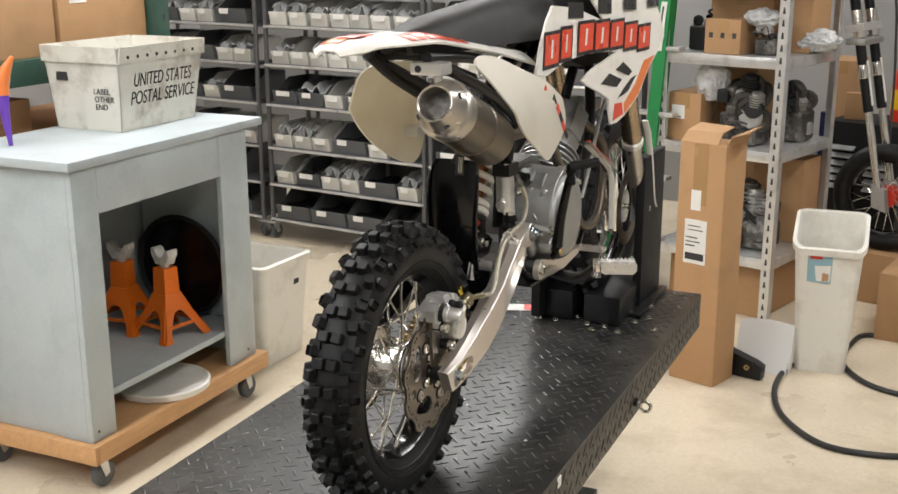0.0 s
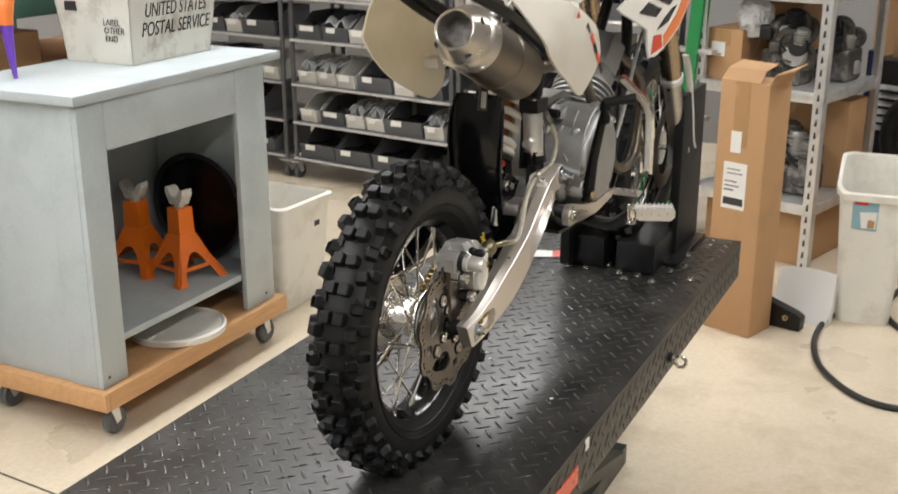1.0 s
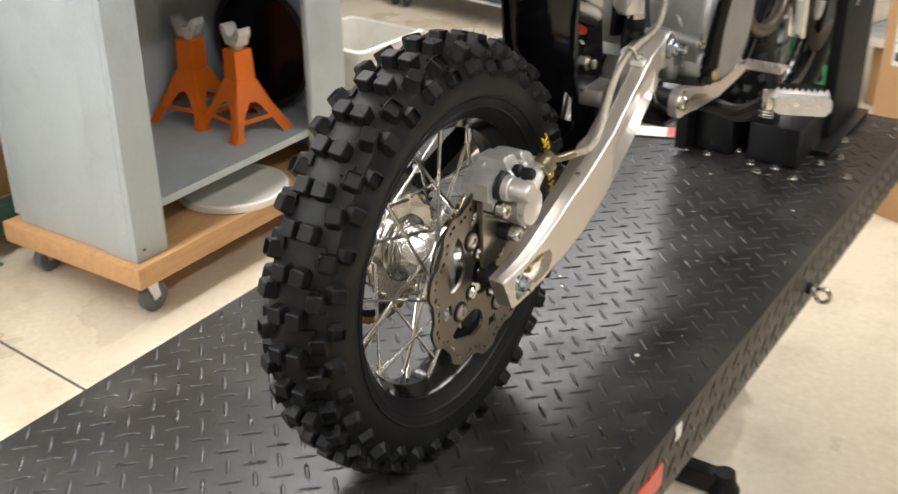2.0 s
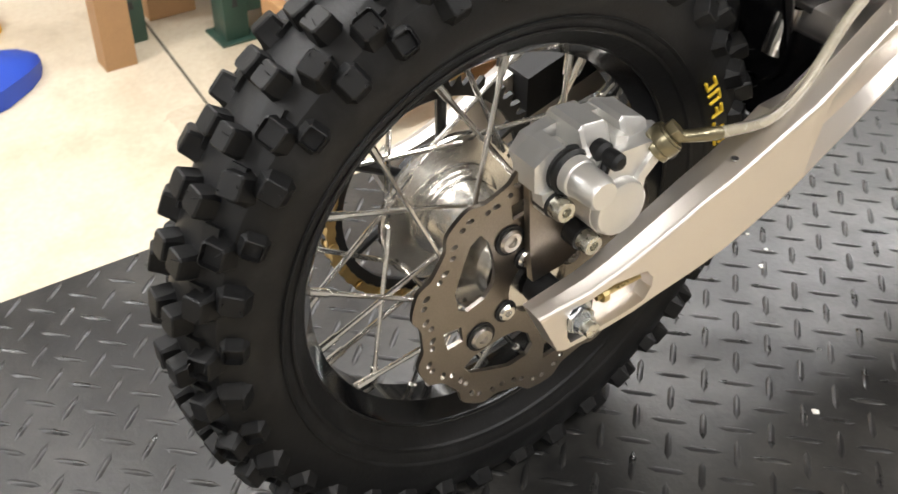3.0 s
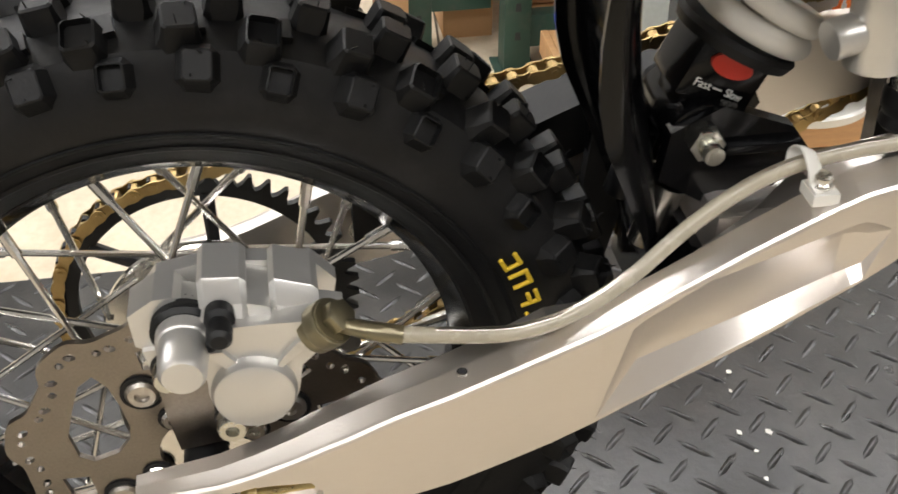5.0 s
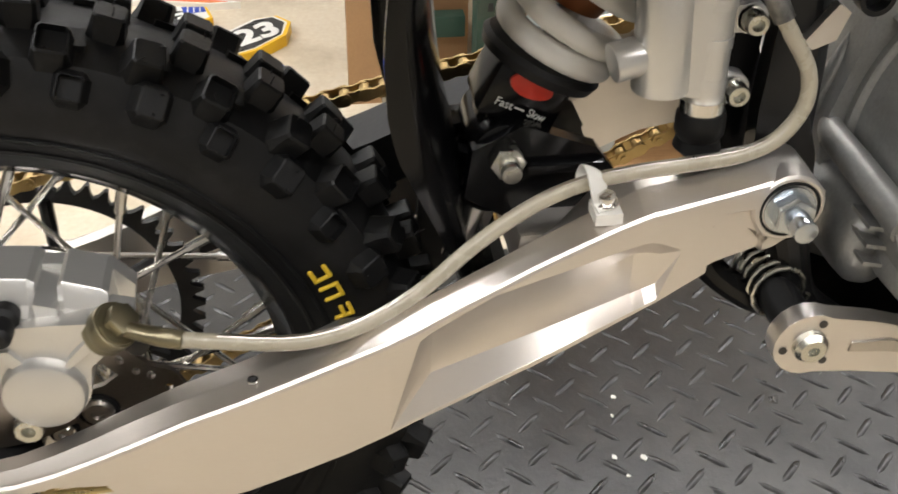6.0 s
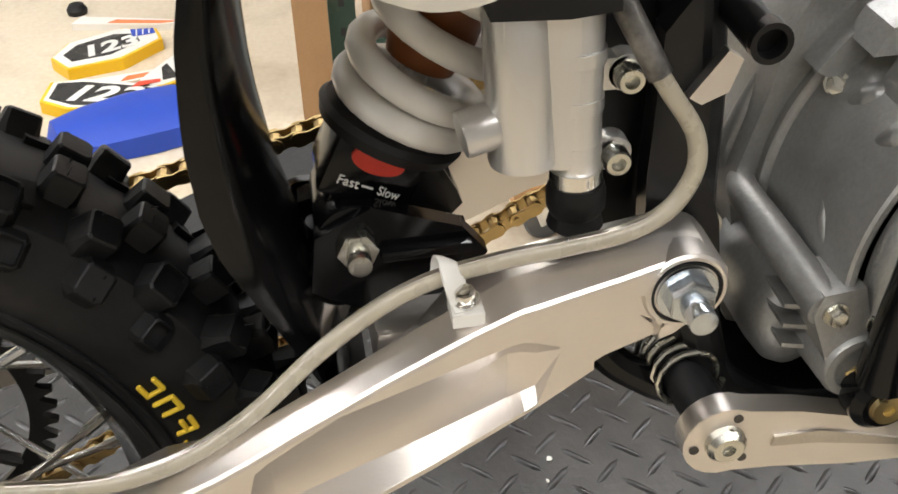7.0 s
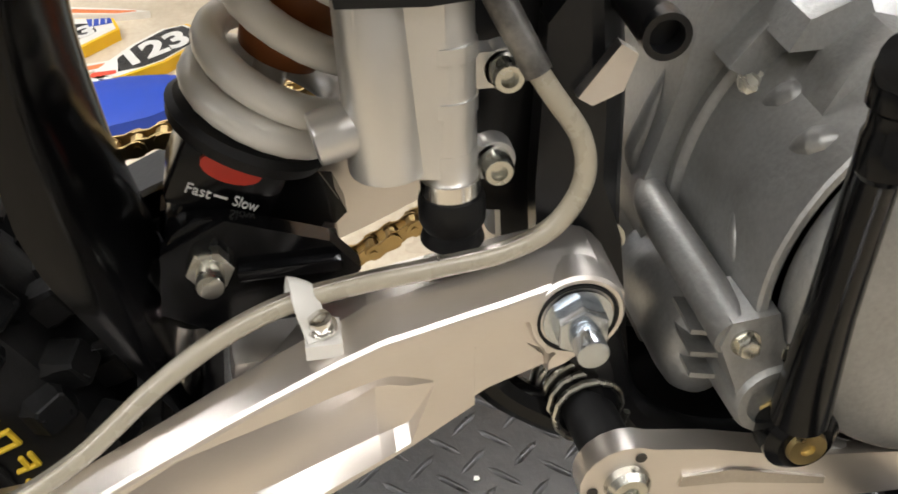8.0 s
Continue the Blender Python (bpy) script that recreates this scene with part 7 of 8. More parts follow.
part("frame_gusset", prism([(0.396, 0.405), (0.424, 0.400), (0.430, 0.50), (0.425, 0.575), (0.400, 0.575), (0.402, 0.48)], "X", 0.012, 0.018, 0.002), M_BLACKSTEEL, fr)
part("frame_bolt", hexbolt((0.034, 0.4575, 0.392), (1, -0.1, 0.1), 0.0058, 0.008), M_ZINC, fr, "flanged zinc bolt")
part("cross_tube", cyl((-0.09, 0.445, 0.53), (0.058, 0.463, 0.500), 0.0088, seg=20), M_BLACKSTEEL, fr)
part("tube_end", lathe([(0.0, 0.0068), (0.0, 0.0095), (0.010, 0.0095), (0.010, 0.0068)], "X", 28, (0.054, 0.464, 0.500), closed=True), M_BLACKSTEEL, fr)
part("silver_bracket", prism([(0.436, 0.471), (0.442, 0.467), (0.454, 0.472), (0.459, 0.487), (0.452, 0.492)], "X", 0.044, 0.050, 0.002), M_ALU, fr)

# engine: case, and a deep round clutch cover about the crank axis
EC = (0.603, 0.392)
eng = prism([(0.500, 0.478), (0.4935, 0.445), (0.485, 0.413), (0.4795, 0.392), (0.484, 0.366), (0.476, 0.352), (0.478, 0.330), (0.488, 0.306), (0.53, 0.288), (0.66, 0.280), (0.72, 0.33), (0.735, 0.40),
             (0.70, 0.49), (0.64, 0.515), (0.55, 0.512), (0.512, 0.500)], "X", -0.085, 0.008, 0.006)
engine = part("engine", eng, M_CAST, bike, "grey cast aluminium engine")
cv = part("clutch_cover", lathe([(0.004, 0.104), (0.0075, 0.1105), (0.0130, 0.1105), (0.0150, 0.1085), (0.0155, 0.1065), (0.030, 0.1055), (0.075, 0.1040), (0.0915, 0.1032), (0.0960, 0.1030), (0.0975, 0.1018), (0.0975, 0.0990), (0.0960, 0.0978), (0.0925, 0.0972)], "X", 96, (0, *EC)), M_CAST, engine, "deep cast clutch cover", smooth=32)
part("clutch_lid", lathe([(0.0890, 0.0970), (0.0925, 0.0965), (0.0925, 0.0920), (0.0985, 0.0905), (0.1040, 0.0880), (0.1085, 0.0830), (0.1110, 0.0750), (0.1125, 0.0600), (0.1125, 0.0)], "X", 96, (0, *EC)), M_CAST, cv, "domed clutch lid in a groove")


def on_cover(r, ang):
    """A point round the crank axis, r from it, ang degrees up from straight back."""
    return EC[0] - r * math.cos(radians(ang)), EC[1] + r * math.sin(radians(ang))


# flutes cast into the rear wall of the cover
for x0, x1, a0, a1, w_ in ((0.016, 0.026, 24, 7, 0.0050), (0.056, 0.074, 17, 2, 0.0052), (0.034, 0.052, 34, 46, 0.0070), (0.066, 0.084, 33, 44, 0.0070)):
    path_ = [(x0 + (x1 - x0) * f_, *on_cover(0.1008, a0 + (a1 - a0) * f_)) for f_ in (0.0, 0.25, 0.5, 0.75, 1.0)]
    part("cast_flute", sweep(path_, [w_ * 0.3, w_ * 0.75, w_, w_ * 0.9, w_ * 0.3], 16, 6), M_CAST, cv, smooth=70)
# ledge down the rear corner of the case, beside the joint
part("case_ledge", sweep([(-0.012, 0.4985, 0.452), (-0.010, 0.490, 0.428), (-0.010, 0.4835, 0.408), (-0.006, 0.4830, 0.397)], [0.002, 0.0055, 0.0058, 0.0025], 12), M_CAST, engine)
# round strut across the back of the cover to the kick-shaft housing
part("cast_rib", sweep([(-0.004, 0.4900, 0.3960), (0.014, 0.4845, 0.3945), (0.040, 0.4860, 0.3920), (0.075, 0.4905, 0.3860), (0.098, 0.4930, 0.3825)], [0.0060, 0.0086, 0.0092, 0.0096, 0.0098], 20), M_CAST, engine)
part("lug_block", prism([(0.4855, 0.3805), (0.489, 0.3920), (0.5085, 0.3940), (0.513, 0.378), (0.520, 0.365), (0.517, 0.325), (0.500, 0.3345), (0.4945, 0.357)], "X", 0.072, 0.1005, 0.0035), M_CAST, engine, "kick-shaft housing")
part("rear_bulge", loft([[Vector((x, 0.494 + r_ * 0.80 * math.cos(a_), 0.347 + r_ * 1.15 * math.sin(a_))) for a_ in [k_ * math.pi / 14 for k_ in range(28)]] for x, r_ in ((0.000, 0.024), (0.050, 0.0238), (0.062, 0.0225), (0.069, 0.0185), (0.072, 0.011), (0.073, 0.003))]), M_CAST, engine, smooth=50)
for k in range(3):
    part("fin", prism([(0.480 + 0.001 * k, 0.376 - k * 0.012), (0.501, 0.371 - k * 0.012), (0.501, 0.3685 - k * 0.012), (0.480 + 0.001 * k, 0.3735 - k * 0.012)], "X", 0.060, 0.083, 0.0006), M_CAST, engine)
part("kick_boss", lathe([(0.070, 0.0205), (0.100, 0.0190), (0.1030, 0.0172), (0.1030, 0.0132), (0.0960, 0.0126), (0.0960, 0.0)], "X", 36, (0, 0.5135, 0.3475)), M_CAST, engine)
# stepped bosses over the joint and towards the top of the cover
part("top_boss", prism([(0.507, 0.464), (0.520, 0.480), (0.534, 0.494), (0.552, 0.500), (0.560, 0.484), (0.542, 0.470), (0.528, 0.452)], "X", 0.006, 0.0255, 0.004), M_CAST, engine)
part("top_boss", prism([(0.521, 0.480), (0.528, 0.493), (0.550, 0.502), (0.556, 0.490), (0.540, 0.480)], "X", 0.020, 0.047, 0.005), M_CAST, engine)
part("top_boss", prism([(0.527, 0.464), (0.535, 0.480), (0.552, 0.494), (0.566, 0.490), (0.556, 0.472), (0.540, 0.458)], "X", 0.045, 0.0700, 0.006), M_CAST, engine)
for (x, y, z), r, d_ in (((0.0240, 0.5190, 0.4560), 0.0046, (0.75, -0.6, 0.25)), ((0.1005, 0.4955, 0.3815), 0.0046, (1, 0, 0)), ((0.100, 0.520, 0.372), 0.0056, (1, 0, 0)), ((0.0975, 0.690, 0.45), 0.006, (1, 0, 0)), ((0.0975, 0.665, 0.315), 0.006, (1, 0, 0)), ((0.0975, 0.600, 0.4935), 0.006, (1, 0, 0))):
    dv_ = Vector(d_).normalized()
    part("case_boss", cyl(Vector((x, y, z)) - dv_ * 0.016, Vector((x, y, z)), r * 1.5, seg=20, w=0.001), M_CAST, engine)
    part("case_bolt", hexbolt((x, y, z), d_, r, 0.006), M_ZINC, engine, "zinc flange bolt")
cyld = part("cylinder", cyl((0, 0.70, 0.42), (0, 0.82, 0.52), 0.052, seg=24), M_CAST, engine)
cd_ = Vector((0, 0.12, 0.10)).normalized()
for k in range(7):
    p = Vector((0, 0.715, 0.433)) + cd_ * (k * 0.014)
    part("cooling_fin", cyl(p, p + cd_ * 0.004, 0.068, seg=24), M_CAST, cyld)
part("head", cyl((0, 0.82, 0.52), (0, 0.885, 0.575), 0.058, seg=8, w=0.008), M_CAST, engine)
part("carburettor", cyl((0.0, 0.60, 0.60), (0.0, 0.72, 0.58), 0.032, seg=20, w=0.006), M_DIRT, engine)
part("air_filter", cyl((0.0, 0.47, 0.62), (0.0, 0.60, 0.605), 0.045, seg=20, w=0.01), M_MATTBLACK, engine, "black foam air filter")
part("header_pipe", sweep([(0.03, 0.90, 0.56), (0.075, 0.955, 0.48), (0.085, 0.90, 0.34), (0.08, 0.78, 0.33), (0.06, 0.70, 0.45), (0.06, 0.60, 0.56), (0.08, 0.45, 0.60), (0.088, 0.24, 0.618)], 0.0115, 14), M_MUFF, engine, "steel exhaust header pipe")
hs = part("heat_shield", sweep([(0.110, 0.690, 0.540), (0.110, 0.775, 0.501), (0.110, 0.862, 0.461), (0.110, 0.905, 0.425), (0.110, 0.915, 0.36), (0.110, 0.918, 0.287)], 0.012, 10, flat=(0.015, 0.004)), M_CHROME, engine, "bright heat shield")
part("white_stripe", sweep([(0.1145, 0.692, 0.533), (0.1145, 0.775, 0.4945), (0.1145, 0.855, 0.457), (0.1145, 0.893, 0.422), (0.1145, 0.902, 0.36), (0.1145, 0.906, 0.295)], 0.012, 8, flat=(0.0065, 0.0012)), M_WHITEPL, hs, "white stripe")
part("red_stripe", sweep([(0.1150, 0.700, 0.543), (0.1150, 0.780, 0.506), (0.1150, 0.869, 0.466), (0.1150, 0.914, 0.426), (0.1150, 0.924, 0.36), (0.1150, 0.926, 0.295)], 0.012, 8, flat=(0.0050, 0.0012)), M_REDGRAPH, hs, "red stripe")
part("clutch_cable", sweep([(0.075, 0.95, 0.60), (0.085, 0.86, 0.535), (0.09, 0.80, 0.47), (0.085, 0.76, 0.40)], 0.004, 8), M_GALV, engine, "grey sheathed cable")
part("shift_shaft", cyl((-0.12, 0.56, 0.31), (-0.05, 0.56, 0.31), 0.007, seg=12), M_ZINC, engine)

# kick starter
kick = part("kick_starter", sweep([(0.109, 0.521, 0.345), (0.117, 0.519, 0.405), (0.130, 0.515, 0.470), (0.137, 0.513, 0.496)], [0.0125, 0.0098, 0.0088, 0.0086], 16), M_GLOSSBLACK, bike, "gloss black folding kick starter")
part("knuckle", lathe([(0.098, 0.010), (0.098, 0.0150), (0.102, 0.0170), (0.113, 0.0165), (0.117, 0.012), (0.117, 0.0)], "X", 28, (0, 0.522, 0.334)), M_GLOSSBLACK, kick)
part("knuckle_pin", lathe([(0.1165, 0.0090), (0.1195, 0.0082), (0.1195, 0.0032), (0.1175, 0.0028), (0.1175, 0.0)], "X", 20, (0, 0.522, 0.334)), M_BRASS, kick, "yellow zinc bolt")
part("fold_joint", lathe([(-0.012, 0.0085), (-0.009, 0.0105), (0.003, 0.0100), (0.006, 0.0088), (0.012, 0.0088), (0.014, 0.0108), (0.026, 0.0104), (0.033, 0.007)], "Z", 20), M_GLOSSBLACK, kick, at=(0.1385, 0.5125, 0.493))
part("kick_shaft", cyl((0.094, 0.5145, 0.344), (0.100, 0.520, 0.336), 0.0098, seg=20), M_BRASS, kick, "brass-coloured shaft")
part("tread_pad", cyl((0.139, 0.508, 0.522), (0.195, 0.525, 0.532), 0.0095, seg=14), M_MATTBLACK, kick)

# brake pedal and footpeg
pedal = part("brake_pedal", prism(arc(0.452, 0.309, 0.021, 60, 285, 12) + [(0.480, 0.287), (0.52, 0.281), (0.60, 0.276), (0.70, 0.285), (0.71, 0.300), (0.60, 0.300), (0.53, 0.310), (0.490, 0.322)], "X", 0.088, 0.1005, 0.003), M_ALU, bike, "satin alloy rear brake pedal")
part("pedal_groove", prism([(0.476, 0.303), (0.500, 0.301), (0.545, 0.291), (0.545, 0.295), (0.500, 0.309), (0.477, 0.309)], "X", 0.1003, 0.1020, 0.0006), M_STEEL, pedal, "knurled strip")
part("pedal_bolt", lathe([(0.1003, 0.0105), (0.104, 0.0100), (0.107, 0.0075), (0.107, 0.0035), (0.104, 0.003), (0.104, 0.0)], "X", 20, (0, 0.452, 0.309)), M_ZINC, pedal, "domed socket bolt")
for a in (70, 190, 310):
    part("pedal_dimple", cyl((0.1003, 0.452 + 0.0155 * math.cos(radians(a)), 0.309 + 0.0155 * math.sin(radians(a))), (0.1012, 0.452 + 0.0155 * math.cos(radians(a)), 0.309 + 0.0155 * math.sin(radians(a))), 0.0025, seg=10), M_DIRT, pedal)
part("pedal_pivot", cyl((0.045, 0.440, 0.325), (0.089, 0.450, 0.311), 0.012, seg=20), M_MATTBLACK, pedal)
rs = []
for i in range(5 * 14 + 1):
    a = 2 * math.pi * i / 14
    f = i / 70
    rs.append((0.046 + 0.026 * f, 0.438 + 0.006 * f + 0.016 * math.cos(a), 0.329 - 0.006 * f + 0.016 * math.sin(a)))
part("return_spring", sweep(rs, 0.0017, 8, 1, smooth=False), M_ZINC, pedal, "coiled return spring")
part("pedal_arm", sweep([(0.06, 0.452, 0.305), (0.058, 0.425, 0.318), (0.056, 0.398, 0.345), (0.055, 0.391, 0.395)], 0.009, 10), M_GLOSSBLACK, pedal)
def footpeg(sx):
    """A toothed plate footpeg that slants forward a little, on its bracket."""
    m_ = Matrix.Translation((sx * 0.207, 0.516, 0.316)) @ pose(0, 0, 0, 0, 0, 22 if sx > 0 else 158) @ Matrix.Diagonal((0.76, 0.76, 0.76, 1))
    pg = part("footpeg", box(0.0, 0.098, -0.022, 0.022, -0.002, 0.004, 0.002), M_CALIPER, bike, "toothed silver footpeg", at=m_)
    for yy in (-0.0245, 0.0215):
        low = -0.020 if yy < 0 else -0.010
        teeth = [(0.0, low + 0.006), (0.010, low), (0.088, low), (0.098, low + 0.010)] + [(0.098 - 0.096 * i / 18, 0.0155 if i % 2 else 0.008) for i in range(19)]
        part("tooth_rail", prism(teeth, "Y", yy, yy + 0.003), M_CALIPER, pg)
    for k in range(4):
        part("peg_rivet", cyl((0.018 + k * 0.020, -0.0245, -0.004 + 0.004 * (k % 2)), (0.018 + k * 0.020, -0.0270, -0.004 + 0.004 * (k % 2)), 0.0042, seg=12), M_CHROME, pg)
    part("peg_hinge", cyl((-0.010, 0.0, -0.020), (-0.010, 0.0, 0.016), 0.0105, seg=18, w=0.002), M_CHROME, pg, "bright hinge pin")
    coil = [(-0.010 + 0.0135 * math.cos(i * 0.7), 0.0135 * math.sin(i * 0.7), -0.018 - 0.0016 * i * 0.35) for i in range(28)]
    part("peg_spring", sweep(coil, 0.0013, 6, 1, smooth=False), M_CHROME, pg)
    part("peg_mount", sweep([(sx * 0.198, 0.520, 0.306), (sx * 0.135, 0.58, 0.262), (sx * 0.03, 0.62, 0.262)], 0.013, 10), M_BLACKSTEEL, pg, at=m_.inverted())
    return pg


footpeg(1)
footpeg(-1)
part("toe_pad", box(0.095, 0.160, 0.690, 0.722, 0.292, 0.300, 0.002), M_ALU, pedal, "toothed toe pad")
part("toe_teeth", prism([(0.100, 0.299)] + [(0.103 + 0.0055 * i, 0.310 if i % 2 else 0.301) for i in range(11)] + [(0.160, 0.299)], "Y", 0.690, 0.6925), M_ALU, pedal)
part("skid_plate", prism([(0.47, 0.262), (0.60, 0.252), (0.80, 0.262), (0.90, 0.36), (0.893, 0.364), (0.795, 0.270), (0.60, 0.259), (0.47, 0.268)], "X", -0.07, 0.07), M_BLACKSTEEL, bike, "black skid plate")

# chain guard piece and bracket on the far side
part("chain_guide", prism([(0.345, 0.392), (0.415, 0.415), (0.418, 0.440), (0.36, 0.425)], "X", -0.094, -0.090, 0.001), M_ALU, bike, "alloy chain guard")
slide = loft([[Vector((x, y, interp(y, *ZHI) + dz)) for x, dz in ((-0.084 - k_, -0.034), (-0.084 - k_, 0.004), (-0.128 - k_, 0.004), (-0.128 - k_, -0.012), (-0.120 - k_, -0.012), (-0.120 - k_, -0.034))]
               for y, k_ in ((0.10, 0.002), (0.16, 0.0), (0.22, -0.002), (0.29, -0.006), (0.325, -0.010))])
part("slider_block", slide, M_MATTBLACK, bike, "black plastic chain slider on the arm")
# Added black sheet: hides lit deck where it should lie in shadow.
part("lower_guard", prism([(0.272, 0.262), (0.279, 0.262), (0.286, 0.345), (0.278, 0.348)], "X", -0.062, 0.055, 0.001), M_GLOSSBLACK, bike, "black filler sheet hiding the lit deck")
# Added dark plate to cover bright floor spots seen past the shock.
part("link_cover", prism([(0.250, 0.325), (0.248, 0.378), (0.262, 0.384), (0.298, 0.384), (0.300, 0.335)], "X", -0.066, -0.059, 0.002), M_GLOSSBLACK, bike, "black filler over the floor gap by the shock")
part("chain_slider", sweep([(-0.079, 0.29, 0.366), (-0.079, 0.34, 0.386), (-0.079, 0.41, 0.405)], 0.009, 8, flat=(0.010, 0.005)), M_MATTBLACK, bike, "black chain slider")

# muffler
M0, M1 = Vector((0.106, -0.043, 0.709)), Vector((0.101, 0.19, 0.616))
md = (M1 - M0).normalized()
mrot = md.to_track_quat("Z", "Y").to_matrix().to_4x4()
muff = part("muffler", lathe([(0.018, 0.044), (0.022, 0.0475), (0.118, 0.0475), (0.121, 0.0495), (0.133, 0.0495), (0.136, 0.0475), (0.215, 0.0475), (0.235, 0.034), (0.255, 0.020)], "Z", 48), M_MUFF, bike, "dark brushed exhaust muffler", at=Matrix.Translation(M0) @ mrot)
cap_ = part("end_cap", lathe([(0.026, 0.0482), (0.002, 0.0482), (-0.001, 0.0465), (-0.004, 0.0425), (-0.036, 0.0325), (-0.041, 0.0305), (-0.042, 0.0285), (-0.040, 0.0262), (-0.020, 0.0250), (0.012, 0.0250)], "Z", 56), M_STEEL, muff, "bright conical end cap")
part("outlet", lathe([(-0.016, 0.0248), (0.002, 0.0246), (0.010, 0.0), ], "Z", 32), M_DIRT, muff, "dark perforated outlet")
for a in (20, 92, 164, 236, 308):
    part("cap_rivet", cyl((0.0465 * math.cos(radians(a)), 0.0465 * math.sin(radians(a)), 0.014), (0.0500 * math.cos(radians(a)), 0.0500 * math.sin(radians(a)), 0.014), 0.0032, seg=10), M_CHROME, muff)
for a in (60, 150, 240, 330):
    part("cap_slot", cyl((0.0355 * math.cos(radians(a)), 0.0355 * math.sin(radians(a)), -0.020), (0.0392 * math.cos(radians(a)), 0.0392 * math.sin(radians(a)), -0.019), 0.0050, seg=12), M_INK, cap_)
part("muffler_strap", sweep([(0.06, 0.055, 0.70), (0.05, 0.055, 0.745), (0.055, 0.06, 0.77)], 0.008, 8), M_ALU, bike, "alloy muffler bracket")

# rear fender and side panels
def fender(u, v):
    y = -0.222 + 0.667 * v
    half = interp(v, [0, 0.05, 0.2, 0.4, 1.0], [0.020, 0.046, 0.064, 0.076, 0.085])
    z = interp(v, [0, 0.1, 0.35, 0.7, 1.0], [0.815, 0.826, 0.825, 0.798, 0.765])
    s = -1 + 2 * u
    return (s * half, y, z - interp(v, [0, 0.35, 1.0], [0.010, 0.014, 0.032]) * abs(s) ** 3)


fend = part("rear_fender", sheet(spread(fender, 15, 22), 0.0035), M_WHITEPL, bike, "white rear fender with red graphics")


def fender_patch(u0, u1, v0, v1, mat_, nm, lift_=0.0015):
    g = spread(lambda u, v: fender(u0 + (u1 - u0) * u, v0 + (v1 - v0) * v), 8, 8)
    g = [[(x, y, z + lift_) for x, y, z in r] for r in g]
    return part(nm, sheet(g, 0.0006), mat_, fend)


fender_patch(0.12, 0.5, 0.05, 0.22, M_ORANGEGRAPH, "orange_graphic")
fender_patch(0.30, 0.62, 0.09, 0.17, M_REDGRAPH, "red_graphic", 0.0030)
for k in range(7):
    fender_patch(0.70, 0.95, 0.24 + k * 0.045, 0.27 + k * 0.045, M_REDGRAPH, "red_bar")


def side_plate(sx):
    """A swept side number plate: rounded blade, slightly dished."""
    out = [(0.085, 0.768), (0.125, 0.779), (0.19, 0.770), (0.27, 0.742), (0.340, 0.716), (0.372, 0.690), (0.396, 0.655), (0.404, 0.628), (0.388, 0.608), (0.362, 0.590), (0.338, 0.575), (0.318, 0.5690), (0.296, 0.574), (0.245, 0.602), (0.192, 0.632), (0.150, 0.664), (0.126, 0.705), (0.104, 0.742)]
    if sx < 0:
        out = [(0.044, 0.749), (0.058, 0.705), (0.095, 0.655), (0.148, 0.612), (0.215, 0.575), (0.277, 0.550), (0.316, 0.543), (0.355, 0.560), (0.374, 0.598), (0.36, 0.65), (0.343, 0.688), (0.283, 0.742), (0.20, 0.756), (0.10, 0.762)]
    out = round_loop(out, 4)
    bm = prism(out, "X", 0.0, 0.004, 0.0)
    bm.normal_update()
    bmesh.ops.triangulate(bm, faces=[f for f in bm.faces if len(f.verts) > 4])
    bmesh.ops.subdivide_edges(bm, edges=[e for e in bm.edges if e.calc_length() > 0.03], cuts=3, use_grid_fill=True)
    bmesh.ops.triangulate(bm, faces=bm.faces[:])
    for v in bm.verts:
        y, z = v.co.y, v.co.z
        v.co.x = sx * (v.co.x + (0.157 if sx > 0 else 0.132) - 0.62 * max(0, z - 0.68) - 0.10 * max(0, 0.60 - z))
    return bm


pr = part("side_panel_right", side_plate(1), M_PANEL, bike, "white side panel with a red flash")
for k in range(6):
    y0, z0 = 0.318 + k * 0.0165, 0.708 - k * 0.0185
    part("black_flash" if k % 2 else "red_flash", prism([(y0 - 0.006, z0 - 0.006), (y0 + 0.009, z0 - 0.022), (y0 + 0.017, z0 - 0.016), (y0 + 0.002, z0 + 0.002)], "X", 0.1613 - 0.62 * max(0.0, z0 - 0.686), 0.1625 - 0.62 * max(0.0, z0 - 0.686)), M_BLACKGRAPH if k % 2 else M_REDGRAPH, pr)
pL = part("side_panel_left", side_plate(-1), M_PANEL, bike, "white side panel seen from inside")
part("mount_tab", box(-0.131, -0.100, 0.28, 0.32, 0.60, 0.62, 0.004), M_WHITEPL, pL)
tb_ = part("tail_bracket", box(0.030, 0.088, -0.012, 0.030, 0.757, 0.778, 0.004), M_CALIPER, bike, "cast alloy tail bracket")
part("bracket_hole", cyl((0.045, -0.0126, 0.7675), (0.045, -0.010, 0.7675), 0.0060, seg=18), M_INK, tb_)
part("tail_strut", sweep([(-0.035, -0.03, 0.790), (-0.030, 0.05, 0.745), (-0.010, 0.16, 0.690)], 0.0105, 10), M_BLACKSTEEL, bike, "black tail strut")
st_ = part("spring_sticker", prism([(0.128, 0.566), (0.158, 0.560), (0.162, 0.598), (0.132, 0.604)], "X", 0.048, 0.052, 0.001), M_MATTBLACK, bike, "black tag with pale bars")
